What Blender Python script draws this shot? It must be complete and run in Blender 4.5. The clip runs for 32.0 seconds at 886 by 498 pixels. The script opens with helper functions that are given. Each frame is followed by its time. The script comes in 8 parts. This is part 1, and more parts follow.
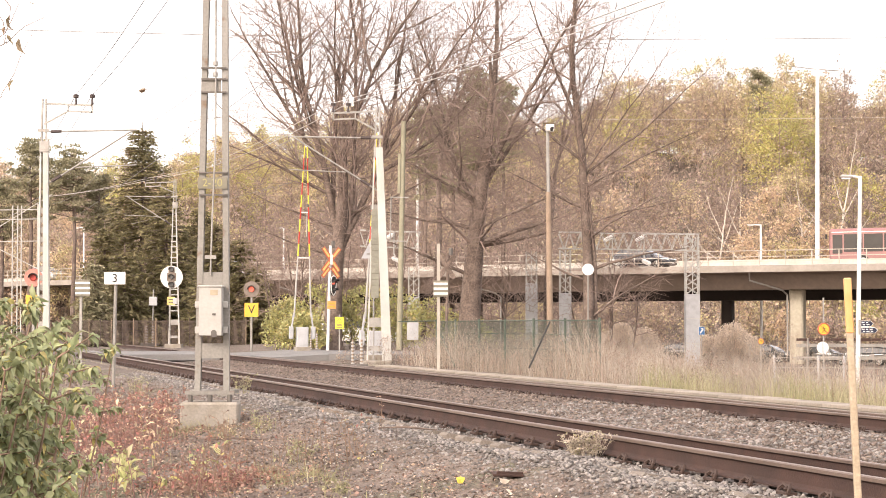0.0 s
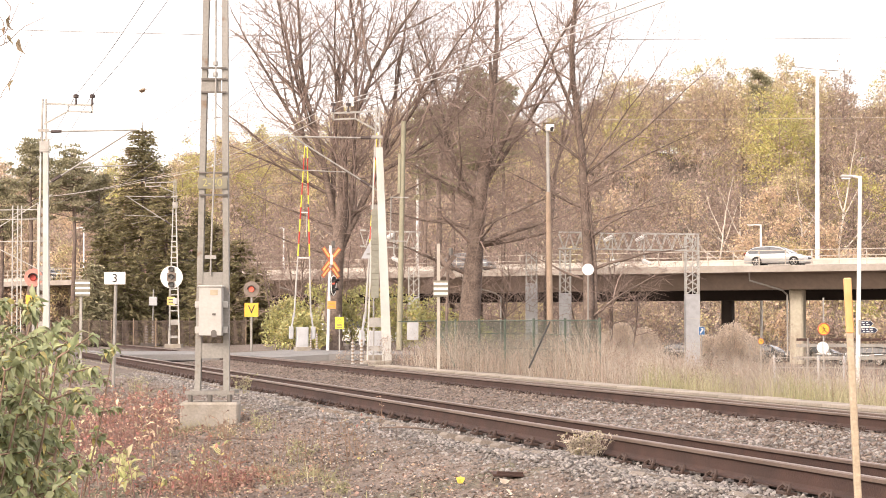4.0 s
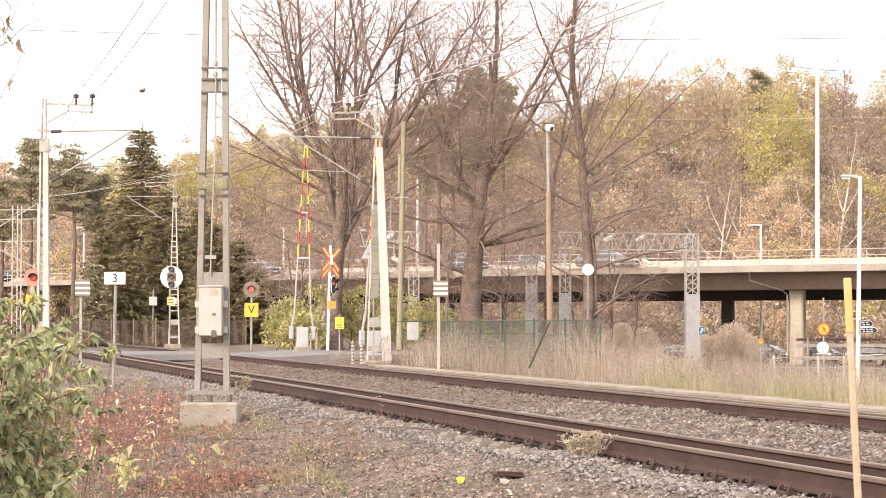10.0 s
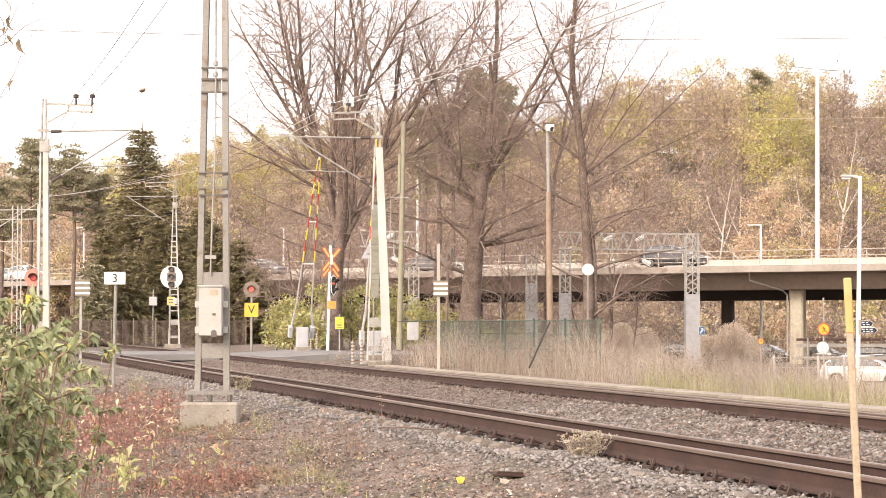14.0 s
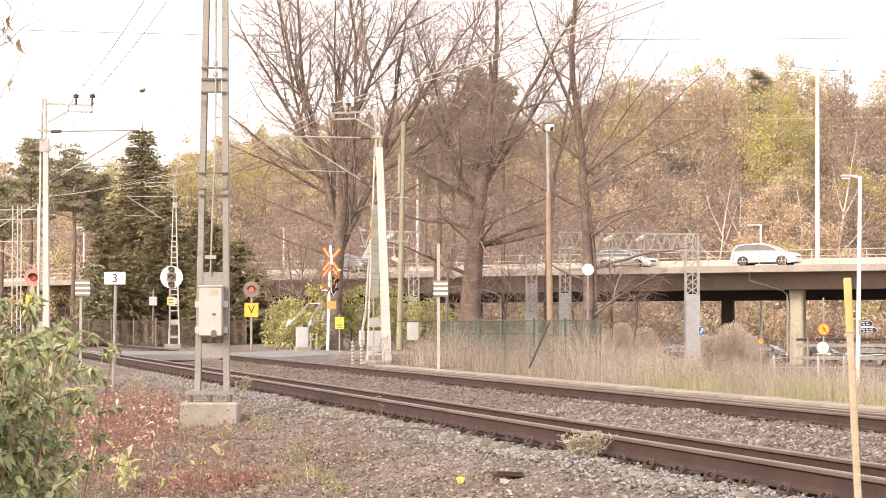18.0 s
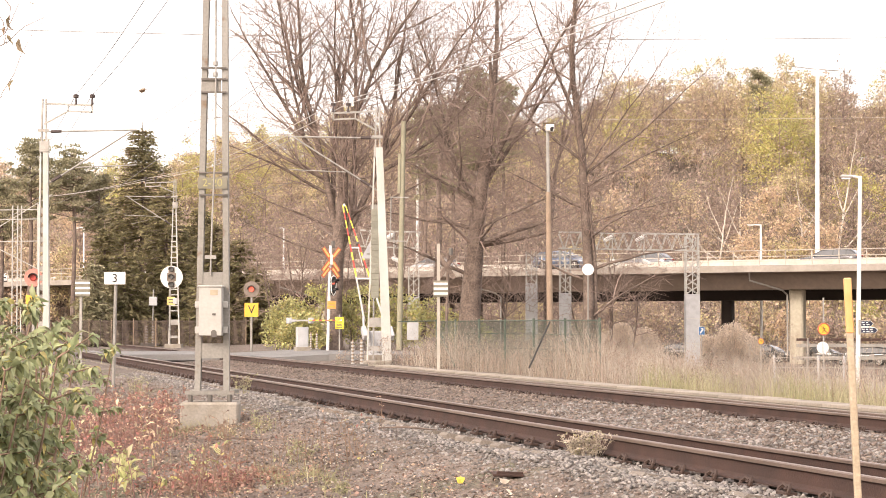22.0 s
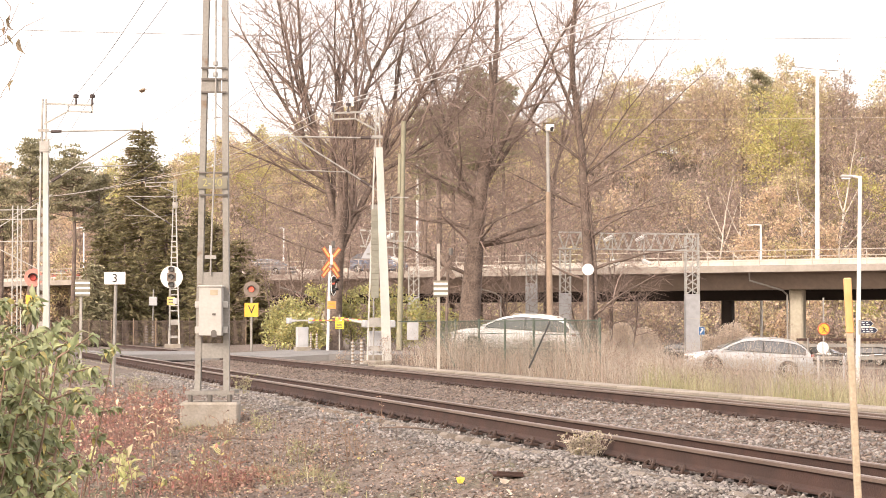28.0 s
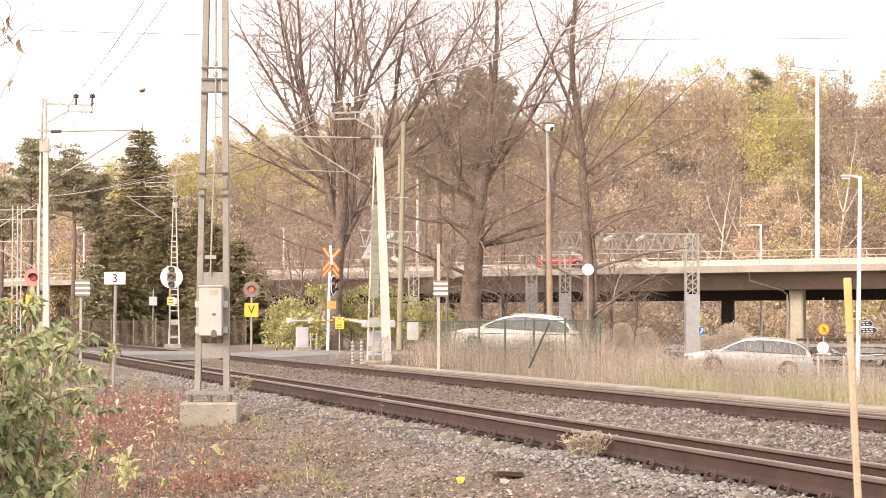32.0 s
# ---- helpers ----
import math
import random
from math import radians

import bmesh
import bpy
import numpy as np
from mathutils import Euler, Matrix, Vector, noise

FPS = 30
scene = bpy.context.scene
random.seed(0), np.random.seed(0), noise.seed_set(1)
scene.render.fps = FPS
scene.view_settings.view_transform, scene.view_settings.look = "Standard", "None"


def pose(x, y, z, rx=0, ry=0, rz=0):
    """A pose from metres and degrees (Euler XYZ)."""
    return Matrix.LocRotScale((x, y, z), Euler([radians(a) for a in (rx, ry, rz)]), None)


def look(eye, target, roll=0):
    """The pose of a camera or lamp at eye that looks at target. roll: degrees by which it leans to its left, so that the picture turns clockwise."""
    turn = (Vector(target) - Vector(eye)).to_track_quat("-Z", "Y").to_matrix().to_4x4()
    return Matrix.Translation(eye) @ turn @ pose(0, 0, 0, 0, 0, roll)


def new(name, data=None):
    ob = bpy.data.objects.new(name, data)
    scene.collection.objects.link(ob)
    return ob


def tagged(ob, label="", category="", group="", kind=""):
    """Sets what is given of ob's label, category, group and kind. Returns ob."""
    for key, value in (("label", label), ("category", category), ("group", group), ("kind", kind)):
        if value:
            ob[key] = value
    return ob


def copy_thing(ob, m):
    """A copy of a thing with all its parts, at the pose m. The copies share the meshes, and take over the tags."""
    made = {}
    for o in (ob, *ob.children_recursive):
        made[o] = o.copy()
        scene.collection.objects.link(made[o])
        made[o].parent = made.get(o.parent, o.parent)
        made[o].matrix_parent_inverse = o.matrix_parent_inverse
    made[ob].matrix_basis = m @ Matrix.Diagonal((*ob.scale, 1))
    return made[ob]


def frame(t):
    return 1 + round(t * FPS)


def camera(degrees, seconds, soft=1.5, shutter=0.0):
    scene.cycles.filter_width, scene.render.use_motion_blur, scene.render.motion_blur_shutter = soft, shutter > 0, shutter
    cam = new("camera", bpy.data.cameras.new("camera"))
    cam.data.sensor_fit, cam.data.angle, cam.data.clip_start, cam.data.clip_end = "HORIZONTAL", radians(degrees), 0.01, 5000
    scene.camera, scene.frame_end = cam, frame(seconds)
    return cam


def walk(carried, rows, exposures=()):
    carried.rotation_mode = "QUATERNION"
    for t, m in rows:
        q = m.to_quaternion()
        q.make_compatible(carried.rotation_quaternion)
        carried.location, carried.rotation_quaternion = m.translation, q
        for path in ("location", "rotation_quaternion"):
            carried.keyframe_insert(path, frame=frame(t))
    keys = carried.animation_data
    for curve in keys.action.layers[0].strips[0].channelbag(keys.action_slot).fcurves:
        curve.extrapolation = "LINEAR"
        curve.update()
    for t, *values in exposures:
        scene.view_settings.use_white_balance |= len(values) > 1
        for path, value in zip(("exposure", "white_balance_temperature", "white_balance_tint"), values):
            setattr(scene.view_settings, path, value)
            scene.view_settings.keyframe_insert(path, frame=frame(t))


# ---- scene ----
cam = camera(26.72, 32.0, soft=0.9)
EYE = (0.0, 0.0, 0.95)
VIEW = look(EYE, (0.0, 100.0, 0.95 + 4.06))
walk(cam, [(0.0, VIEW), (32.0, VIEW)], exposures=[(0.0, 2.15, 7150.0, 18.0), (32.0, 2.15, 7300.0, 18.0)])

# ---- daylight ----
SUN_DIR = Vector((-0.50, -0.70, 0.52)).normalized()
world = bpy.data.worlds.new("sky")
scene.world = world
world.use_nodes = True
wn = world.node_tree.nodes
wl = world.node_tree.links
sky = wn.new("ShaderNodeTexSky")
sky.sky_type = "NISHITA"
sky.sun_disc = False
sky.sun_elevation = math.asin(SUN_DIR.z)
sky.sun_rotation = math.atan2(SUN_DIR.x, SUN_DIR.y)
sky.air_density = 1.0
sky.dust_density = 3.0
sky.ozone_density = 1.0
wn["Background"].inputs["Strength"].default_value = 0.15
veil = wn.new("ShaderNodeMix")       # the even white veil of a high overcast
veil.data_type = "RGBA"
veil.inputs[0].default_value = 0.8
veil.inputs[7].default_value = (2.75, 2.70, 2.62, 1)
wl.new(sky.outputs["Color"], veil.inputs[6])
wl.new(veil.outputs[2], wn["Background"].inputs["Color"])

sun = new("sun", bpy.data.lights.new("sun", "SUN"))
sun.data.energy = 0.75
sun.data.angle = radians(12)
sun.data.color = (1.0, 0.95, 0.89)
sun.matrix_world = look((0, 0, 60), Vector((0, 0, 60)) - SUN_DIR)


# ---- mesh tools ----
class Shape:
    """Collects vertices and faces for one mesh."""

    def __init__(self):
        self.v, self.f, self.m = [], [], []

    def add(self, verts, faces, mat=0):
        n = len(self.v)
        self.v.extend(tuple(p) for p in verts)
        self.f.extend(tuple(i + n for i in q) for q in faces)
        self.m.extend([mat] * len(faces))
        return self

    def box(self, c, s, m=None, cut=0.0, mat=0):
        """A box with its centre c and size s, edges chamfered by cut, turned by m."""
        hx, hy, hz = s[0] / 2, s[1] / 2, s[2] / 2
        if cut <= 0:
            vs = [Vector((x, y, z)) for x in (-hx, hx) for y in (-hy, hy) for z in (-hz, hz)]
            fs = [(0, 1, 3, 2), (4, 6, 7, 5), (0, 4, 5, 1), (2, 3, 7, 6), (0, 2, 6, 4), (1, 5, 7, 3)]
        else:
            cut = min(cut, hx * 0.9, hy * 0.9, hz * 0.9)
            vs, idx = [], {}
            for sx in (-1, 1):
                for sy in (-1, 1):
                    for sz in (-1, 1):
                        for k, p in enumerate(((hx, hy - cut, hz - cut), (hx - cut, hy, hz - cut), (hx - cut, hy - cut, hz))):
                            idx[sx, sy, sz, k] = len(vs)
                            vs.append(Vector((p[0] * sx, p[1] * sy, p[2] * sz)))
            fs = []
            for k in range(3):
                a, b = (k + 1) % 3, (k + 2) % 3
                for s0 in (-1, 1):
                    ring = []
                    for sa, sb in ((-1, -1), (1, -1), (1, 1), (-1, 1)):
                        sg = [0, 0, 0]
                        sg[k], sg[a], sg[b] = s0, sa, sb
                        ring.append(idx[(*sg, k)])
                    fs.append(tuple(ring if s0 > 0 else ring[::-1]))
                for sa in (-1, 1):
                    for sb in (-1, 1):
                        s1, s2 = [0, 0, 0], [0, 0, 0]
                        s1[k], s1[a], s1[b] = -1, sa, sb
                        s2[k], s2[a], s2[b] = 1, sa, sb
                        q = (idx[(*s1, a)], idx[(*s2, a)], idx[(*s2, b)], idx[(*s1, b)])
                        fs.append(q if sa * sb > 0 else q[::-1])
            for sx in (-1, 1):
                for sy in (-1, 1):
                    for sz in (-1, 1):
                        q = tuple(idx[sx, sy, sz, k] for k in range(3))
                        fs.append(q if sx * sy * sz > 0 else q[::-1])
        c = Vector(c)
        if m is not None:
            vs = [m @ p for p in vs]
        return self.add([p + c for p in vs], fs, mat)

    def tube(self, pts, radii, n=8, caps=True, mat=0):
        pts = [Vector(p) for p in pts]
        if not hasattr(radii, "__len__"):
            radii = [radii] * len(pts)
        vs, fs = [], []
        for i, p in enumerate(pts):
            a = pts[max(0, i - 1)]
            b = pts[min(len(pts) - 1, i + 1)]
            t = (b - a).normalized()
            up = Vector((0, 0, 1)) if abs(t.z) < 0.9 else Vector((1, 0, 0))
            u = t.cross(up).normalized() if i == 0 else (u - t * u.dot(t)).normalized()
            w = t.cross(u)
            for k in range(n):
                an = 2 * math.pi * (k + 0.5) / n
                vs.append(p + (u * math.cos(an) + w * math.sin(an)) * radii[i])
        for i in range(len(pts) - 1):
            for k in range(n):
                k2 = (k + 1) % n
                fs.append((i * n + k, i * n + k2, (i + 1) * n + k2, (i + 1) * n + k))
        if caps:
            fs.append(tuple(range(n))[::-1])
            fs.append(tuple((len(pts) - 1) * n + k for k in range(n)))
        return self.add(vs, fs, mat)

    def bar(self, a, b, w, h, mat=0):
        """A square bar from a to b."""
        a, b = Vector(a), Vector(b)
        t = (b - a).normalized()
        up = Vector((0, 0, 1)) if abs(t.z) < 0.95 else Vector((0, 1, 0))
        u = t.cross(up).normalized() * (w / 2)
        q = u.normalized().cross(t) * (h / 2)
        vs = [a - u - q, a + u - q, a + u + q, a - u + q, b - u - q, b + u - q, b + u + q, b - u + q]
        fs = [(0, 1, 2, 3), (7, 6, 5, 4), (0, 4, 5, 1), (1, 5, 6, 2), (2, 6, 7, 3), (3, 7, 4, 0)]
        return self.add(vs, fs, mat)

    def sweep(self, outline, path, closed=True, mat=0):
        """An outline of (side, up) drawn along a path of (place, side vector, up vector)."""
        n = len(outline)
        vs, fs = [], []
        for p, sv, uv in path:
            p, sv, uv = Vector(p), Vector(sv), Vector(uv)
            vs.extend(p + sv * a + uv * b for a, b in outline)
        for i in range(len(path) - 1):
            for k in range(n if closed else n - 1):
                k2 = (k + 1) % n
                fs.append((i * n + k, i * n + k2, (i + 1) * n + k2, (i + 1) * n + k))
        if closed:
            fs.append(tuple(range(n))[::-1])
            fs.append(tuple((len(path) - 1) * n + k for k in range(n)))
        return self.add(vs, fs, mat)

    def disc(self, c, r, thick, normal, n=24, mat=0):
        c, normal = Vector(c), Vector(normal).normalized()
        return self.tube([c - normal * thick / 2, c + normal * thick / 2], r, n, True, mat)

    def mesh(self, name, mats, smooth=False):
        me = bpy.data.meshes.new(name)
        me.from_pydata(self.v, [], self.f)
        for m in (mats if isinstance(mats, (list, tuple)) else [mats]):
            me.materials.append(m)
        if any(self.m):
            me.polygons.foreach_set("material_index", self.m)
        if smooth:
            me.polygons.foreach_set("use_smooth", [True] * len(me.polygons))
            me.set_sharp_from_angle(angle=radians(38))
        me.update()
        return me


def part(name, shape, mats, parent, label="", smooth=False, m=None):
    me = shape if isinstance(shape, bpy.types.Mesh) else shape.mesh(name, mats, smooth)
    ob = new(name, me)
    ob.parent = parent
    if m is not None:
        ob.matrix_basis = m
    if label:
        ob["label"] = label
    return ob


def thing(name, label, category, m=None, group="", kind=""):
    ob = new(name)
    ob.empty_display_size = 0.2
    if m is not None:
        ob.matrix_basis = m
    return tagged(ob, label, category, group, kind)


def bulk(name, verts, quads, mats, smooth=False, mat_index=None):
    """A mesh from numpy arrays of vertices and of faces with one number of corners."""
    me = bpy.data.meshes.new(name)
    nv, nf, k = len(verts), len(quads), quads.shape[1]
    me.vertices.add(nv)
    me.vertices.foreach_set("co", np.asarray(verts, dtype=np.float32).ravel())
    me.loops.add(nf * k)
    me.loops.foreach_set("vertex_index", np.asarray(quads, dtype=np.int32).ravel())
    me.polygons.add(nf)
    me.polygons.foreach_set("loop_start", np.arange(0, nf * k, k, dtype=np.int32))
    for m in (mats if isinstance(mats, (list, tuple)) else [mats]):
        me.materials.append(m)
    if mat_index is not None:
        me.polygons.foreach_set("material_index", np.asarray(mat_index, dtype=np.int32))
    if smooth:
        me.polygons.foreach_set("use_smooth", np.ones(nf, dtype=bool))
    me.update(calc_edges=True)
    me.validate()
    return me


# ---- the plan: the two tracks run straight, 15.8 degrees to the left of the view ----
DX, DY = -math.sin(radians(15.8)), math.cos(radians(15.8))
NX, NY = DY, -DX


def plan(s, p, z=0.0):
    """A place s metres along the tracks and p metres across them."""
    return Vector((s * DX + p * NX, s * DY + p * NY, z))


def across(x, y):
    return x * NX + y * NY


TURN = math.degrees(math.atan2(DY, DX)) - 90.0      # the turn that lays a thing's y along the tracks

RAIL = ((5.8, 0.0), (7.305, -0.14), (11.05, -0.14), (12.555, -0.25))


def ramp(v, rows):
    """Linear steps through rows of (v, value)."""
    for (a, fa), (b, fb) in zip(rows, rows[1:]):
        if v <= b:
            return fa + (fb - fa) * max(0.0, min(1.0, (v - a) / (b - a)))
    return rows[-1][1]


BED = ((-6, -0.62), (0.0, -0.58), (2.6, -0.5), (3.6, -0.42), (4.3, -0.335), (5.0, -0.215), (5.8, -0.215), (7.3, -0.35),
       (8.0, -0.39), (9.0, -0.42), (9.8, -0.38), (10.35, -0.335), (10.95, -0.33), (11.1, -0.36), (12.55, -0.485), (13.2, -0.5), (13.7, -0.44), (14.6, -0.38))
ROADZ = ((-60, -0.25), (-20, -0.12), (-8, -0.12), (-4.5, -0.12), (-1, -0.14), (3, -0.36), (7, -0.7), (11.3, -1.0), (17, -1.35), (40, -1.8), (80, -2.0))


def road_z(x, y=70.0):
    """The road falls away to the right, and there its near side lies lower."""
    return ramp(x, ROADZ) - 0.16 * max(0.0, min(4.0, 70.0 - y)) * ramp(x, ((3, 0.0), (8, 1.0)))


def hill(x, y):
    """The wooded hillside beyond the viaduct."""
    t = y + 0.25 * x - 205
    h = ramp(t, ((0, 0.0), (25, 2.5), (60, 14.0), (110, 29.0), (150, 35.0), (200, 40.0), (400, 42.0)))
    side = ramp(x, ((-90, 0.47), (-62, 0.51), (-40, 0.65), (0, 0.85), (40, 1.0), (62, 0.97), (90, 0.92)))
    return h * side


def ground_z(x, y):
    p = across(x, y)
    if p <= 14.6:
        z = ramp(p, BED)
    else:
        t = max(0.0, min(1.0, (p - 14.6) / 5.0))
        z = -0.38 * (1 - t) + (road_z(x, y) - 0.06) * t
    z -= ramp(y, ((77, 0.0), (86, 1.0))) * ramp(x, ((-2, 0.0), (2, 0.9), (7, 0.9), (12, 0.5)))
    if p > 40:
        z += hill(x, y)
    return z


# ---- materials ----
def material(name, base, rough=0.7, metal=0.0, vary=None, scale=8.0, fine=0.0, fine_scale=60.0, bump=0.0, bump_scale=40.0,
             random_hue=0.0, random_value=0.0, island=False, emit=None, emit_strength=0.0, through_light=None, spots=None, spot_scale=2.0, spot_edge=(0.52, 0.62)):
    """A surface with a base colour, a second colour at a coarse and a fine scale, and a fine relief."""
    mt = bpy.data.materials.new(name)
    mt.use_nodes = True
    nt = mt.node_tree
    nd, lk = nt.nodes, nt.links
    b = nd["Principled BSDF"]
    b.inputs["Roughness"].default_value = rough
    b.inputs["Metallic"].default_value = metal
    co = nd.new("ShaderNodeTexCoord").outputs["Object"]
    colour = None

    def noise_at(s, detail=4.0):
        n = nd.new("ShaderNodeTexNoise")
        n.inputs["Scale"].default_value = s
        n.inputs["Detail"].default_value = detail
        lk.new(co, n.inputs["Vector"])
        return n.outputs["Fac"]

    def mixed(fac, a, c2, kind="MIX"):
        mx = nd.new("ShaderNodeMix")
        mx.data_type = "RGBA"
        mx.blend_type = kind
        if isinstance(fac, float):
            mx.inputs[0].default_value = fac
        else:
            lk.new(fac, mx.inputs[0])
        for slot, val in ((6, a), (7, c2)):
            if isinstance(val, tuple):
                mx.inputs[slot].default_value = (*val, 1)
            else:
                lk.new(val, mx.inputs[slot])
        return mx.outputs[2]

    def stepped(fac, lo, hi):
        mr = nd.new("ShaderNodeMapRange")
        mr.inputs[1].default_value, mr.inputs[2].default_value = lo, hi
        lk.new(fac, mr.inputs[0])
        return mr.outputs[0]

    colour = base
    if vary:
        colour = mixed(stepped(noise_at(scale), 0.35, 0.65), base, vary)
    if spots:
        colour = mixed(stepped(noise_at(spot_scale, 6.0), *spot_edge), colour, spots)
    if fine:
        g = noise_at(fine_scale, 2.0)
        hv = nd.new("ShaderNodeHueSaturation")
        lk.new(stepped(g, 0.3, 0.7), hv.inputs["Fac"])
        hv.inputs["Value"].default_value = 1.0 - fine
        if isinstance(colour, tuple):
            hv.inputs["Color"].default_value = (*colour, 1)
        else:
            lk.new(colour, hv.inputs["Color"])
        colour = hv.outputs["Color"]
    if random_hue or random_value:
        if island:
            rnd = nd.new("ShaderNodeNewGeometry").outputs["Random Per Island"]
        else:
            rnd = nd.new("ShaderNodeObjectInfo").outputs["Random"]
        hv = nd.new("ShaderNodeHueSaturation")
        mr = nd.new("ShaderNodeMapRange")
        mr.inputs[3].default_value, mr.inputs[4].default_value = 1 - random_value, 1 + random_value
        lk.new(rnd, mr.inputs[0])
        lk.new(mr.outputs[0], hv.inputs["Value"])
        mh = nd.new("ShaderNodeMapRange")
        mh.inputs[3].default_value, mh.inputs[4].default_value = 0.5 - random_hue, 0.5 + random_hue
        wr = nd.new("ShaderNodeMath")
        wr.operation = "FRACT"
        ml = nd.new("ShaderNodeMath")
        ml.operation = "MULTIPLY"
        ml.inputs[1].default_value = 7.31
        lk.new(rnd, ml.inputs[0])
        lk.new(ml.outputs[0], wr.inputs[0])
        lk.new(wr.outputs[0], mh.inputs[0])
        lk.new(mh.outputs[0], hv.inputs["Hue"])
        if isinstance(colour, tuple):
            hv.inputs["Color"].default_value = (*colour, 1)
        else:
            lk.new(colour, hv.inputs["Color"])
        colour = hv.outputs["Color"]
    if isinstance(colour, tuple):
        b.inputs["Base Color"].default_value = (*colour, 1)
    else:
        lk.new(colour, b.inputs["Base Color"])
    if bump:
        bp = nd.new("ShaderNodeBump")
        bp.inputs["Strength"].default_value = bump
        bp.inputs["Distance"].default_value = 0.02
        lk.new(noise_at(bump_scale, 5.0), bp.inputs["Height"])
        lk.new(bp.outputs["Normal"], b.inputs["Normal"])
    if emit:
        b.inputs["Emission Color"].default_value = (*emit, 1)
        b.inputs["Emission Strength"].default_value = emit_strength
    if through_light:
        tr = nd.new("ShaderNodeBsdfTranslucent")
        if isinstance(colour, tuple):
            tr.inputs["Color"].default_value = (*colour, 1)
        else:
            lk.new(colour, tr.inputs["Color"])
        ms = nd.new("ShaderNodeMixShader")
        ms.inputs[0].default_value = through_light
        lk.new(b.outputs[0], ms.inputs[1])
        lk.new(tr.outputs[0], ms.inputs[2])
        lk.new(ms.outputs[0], nd["Material Output"].inputs["Surface"])
    return mt


M_GROUND = material("ground_soil", (0.165, 0.122, 0.096), 0.95, vary=(0.275, 0.213, 0.173), scale=1.3, fine=0.65, fine_scale=38, bump=1.0, bump_scale=26,
                    spots=(0.13, 0.125, 0.065), spot_scale=0.5, spot_edge=(0.55, 0.68))
M_BALLAST = material("ballast_bed", (0.13, 0.10, 0.083), 0.95, vary=(0.18, 0.14, 0.115), scale=1.6, fine=0.5, fine_scale=26, bump=1.0, bump_scale=18)
M_STONE = material("ballast_stone", (0.285, 0.262, 0.243), 0.9, vary=(0.20, 0.178, 0.162), scale=5, fine=0.3, fine_scale=90, random_value=0.52, random_hue=0.02, island=True)
M_STONE_BROWN = material("rusty_stone", (0.225, 0.178, 0.150), 0.92, vary=(0.155, 0.118, 0.097), scale=5, fine=0.3, fine_scale=90, random_value=0.5, random_hue=0.012, island=True)
M_RAIL = material("rusty_rail", (0.070, 0.035, 0.026), 0.85, 0.0, vary=(0.046, 0.024, 0.018), scale=3, fine=0.3, fine_scale=80, bump=0.25, bump_scale=70)
M_RAILTOP = material("worn_rail_head", (0.26, 0.19, 0.155), 0.42, 0.6, vary=(0.20, 0.145, 0.115), scale=2, fine=0.2, fine_scale=60)
M_CLIP = material("rusty_clip", (0.066, 0.040, 0.031), 0.8, 0.0, fine=0.3, fine_scale=150)
M_SLEEPER = material("sleeper_concrete", (0.27, 0.235, 0.20), 0.9, vary=(0.21, 0.175, 0.145), scale=3, fine=0.3, fine_scale=60, bump=0.4, bump_scale=50, random_value=0.15)
M_CONCRETE = material("weathered_concrete", (0.35, 0.315, 0.27), 0.9, vary=(0.28, 0.25, 0.205), scale=2.2, fine=0.22, fine_scale=40, bump=0.3, bump_scale=40,
                      spots=(0.27, 0.23, 0.18), spot_scale=1.4, spot_edge=(0.56, 0.72))
M_TROUGH = material("trough_concrete", (0.36, 0.315, 0.265), 0.9, vary=(0.28, 0.24, 0.195), scale=1.2, fine=0.25, fine_scale=30, random_value=0.12)
M_ASPHALT = material("asphalt", (0.19, 0.185, 0.18), 0.85, vary=(0.24, 0.23, 0.22), scale=0.7, fine=0.25, fine_scale=50, bump=0.3, bump_scale=80)
M_BRIDGE = material("viaduct_concrete", (0.29, 0.228, 0.188), 0.9, vary=(0.22, 0.172, 0.14), scale=0.25, fine=0.15, fine_scale=3, bump=0.2, bump_scale=6)
M_BRIDGE_LIGHT = material("edge_beam_concrete", (0.36, 0.32, 0.28), 0.88, vary=(0.29, 0.255, 0.22), scale=0.5, fine=0.12, fine_scale=4)
M_PIER = material("pier_concrete", (0.46, 0.425, 0.335), 0.9, vary=(0.40, 0.35, 0.275), scale=0.6, fine=0.18, fine_scale=5, bump=0.2, bump_scale=8, spots=(0.32, 0.275, 0.21), spot_scale=0.9, spot_edge=(0.58, 0.72))
M_PALECONC = material("pale_barrier_concrete", (0.56, 0.52, 0.46), 0.85, vary=(0.46, 0.42, 0.365), scale=0.35, fine=0.15, fine_scale=4)
M_RAILING = material("railing_paint", (0.45, 0.405, 0.35), 0.7, vary=(0.38, 0.34, 0.29), scale=2)
# near-black on the far girder and rear piers: under-deck shade put into the colour
M_BRIDGE_SHADED = material("shaded_viaduct_concrete", (0.032, 0.022, 0.018), 0.85, vary=(0.024, 0.017, 0.014), scale=0.6, fine=0.15, fine_scale=6)
M_GALV = material("galvanised_steel", (0.40, 0.385, 0.355), 0.55, 0.4, vary=(0.32, 0.305, 0.28), scale=3, fine=0.15, fine_scale=40, bump=0.05)
M_MAST = material("mast_steel", (0.315, 0.30, 0.272), 0.65, 0.15, vary=(0.25, 0.235, 0.21), scale=1.5, fine=0.2, fine_scale=30, bump=0.08, spots=(0.20, 0.13, 0.085), spot_scale=4, spot_edge=(0.62, 0.72))
M_MASTW = material("pale_mast_steel", (0.52, 0.515, 0.485), 0.6, 0.1, vary=(0.44, 0.43, 0.395), scale=1.5, fine=0.1, fine_scale=30)
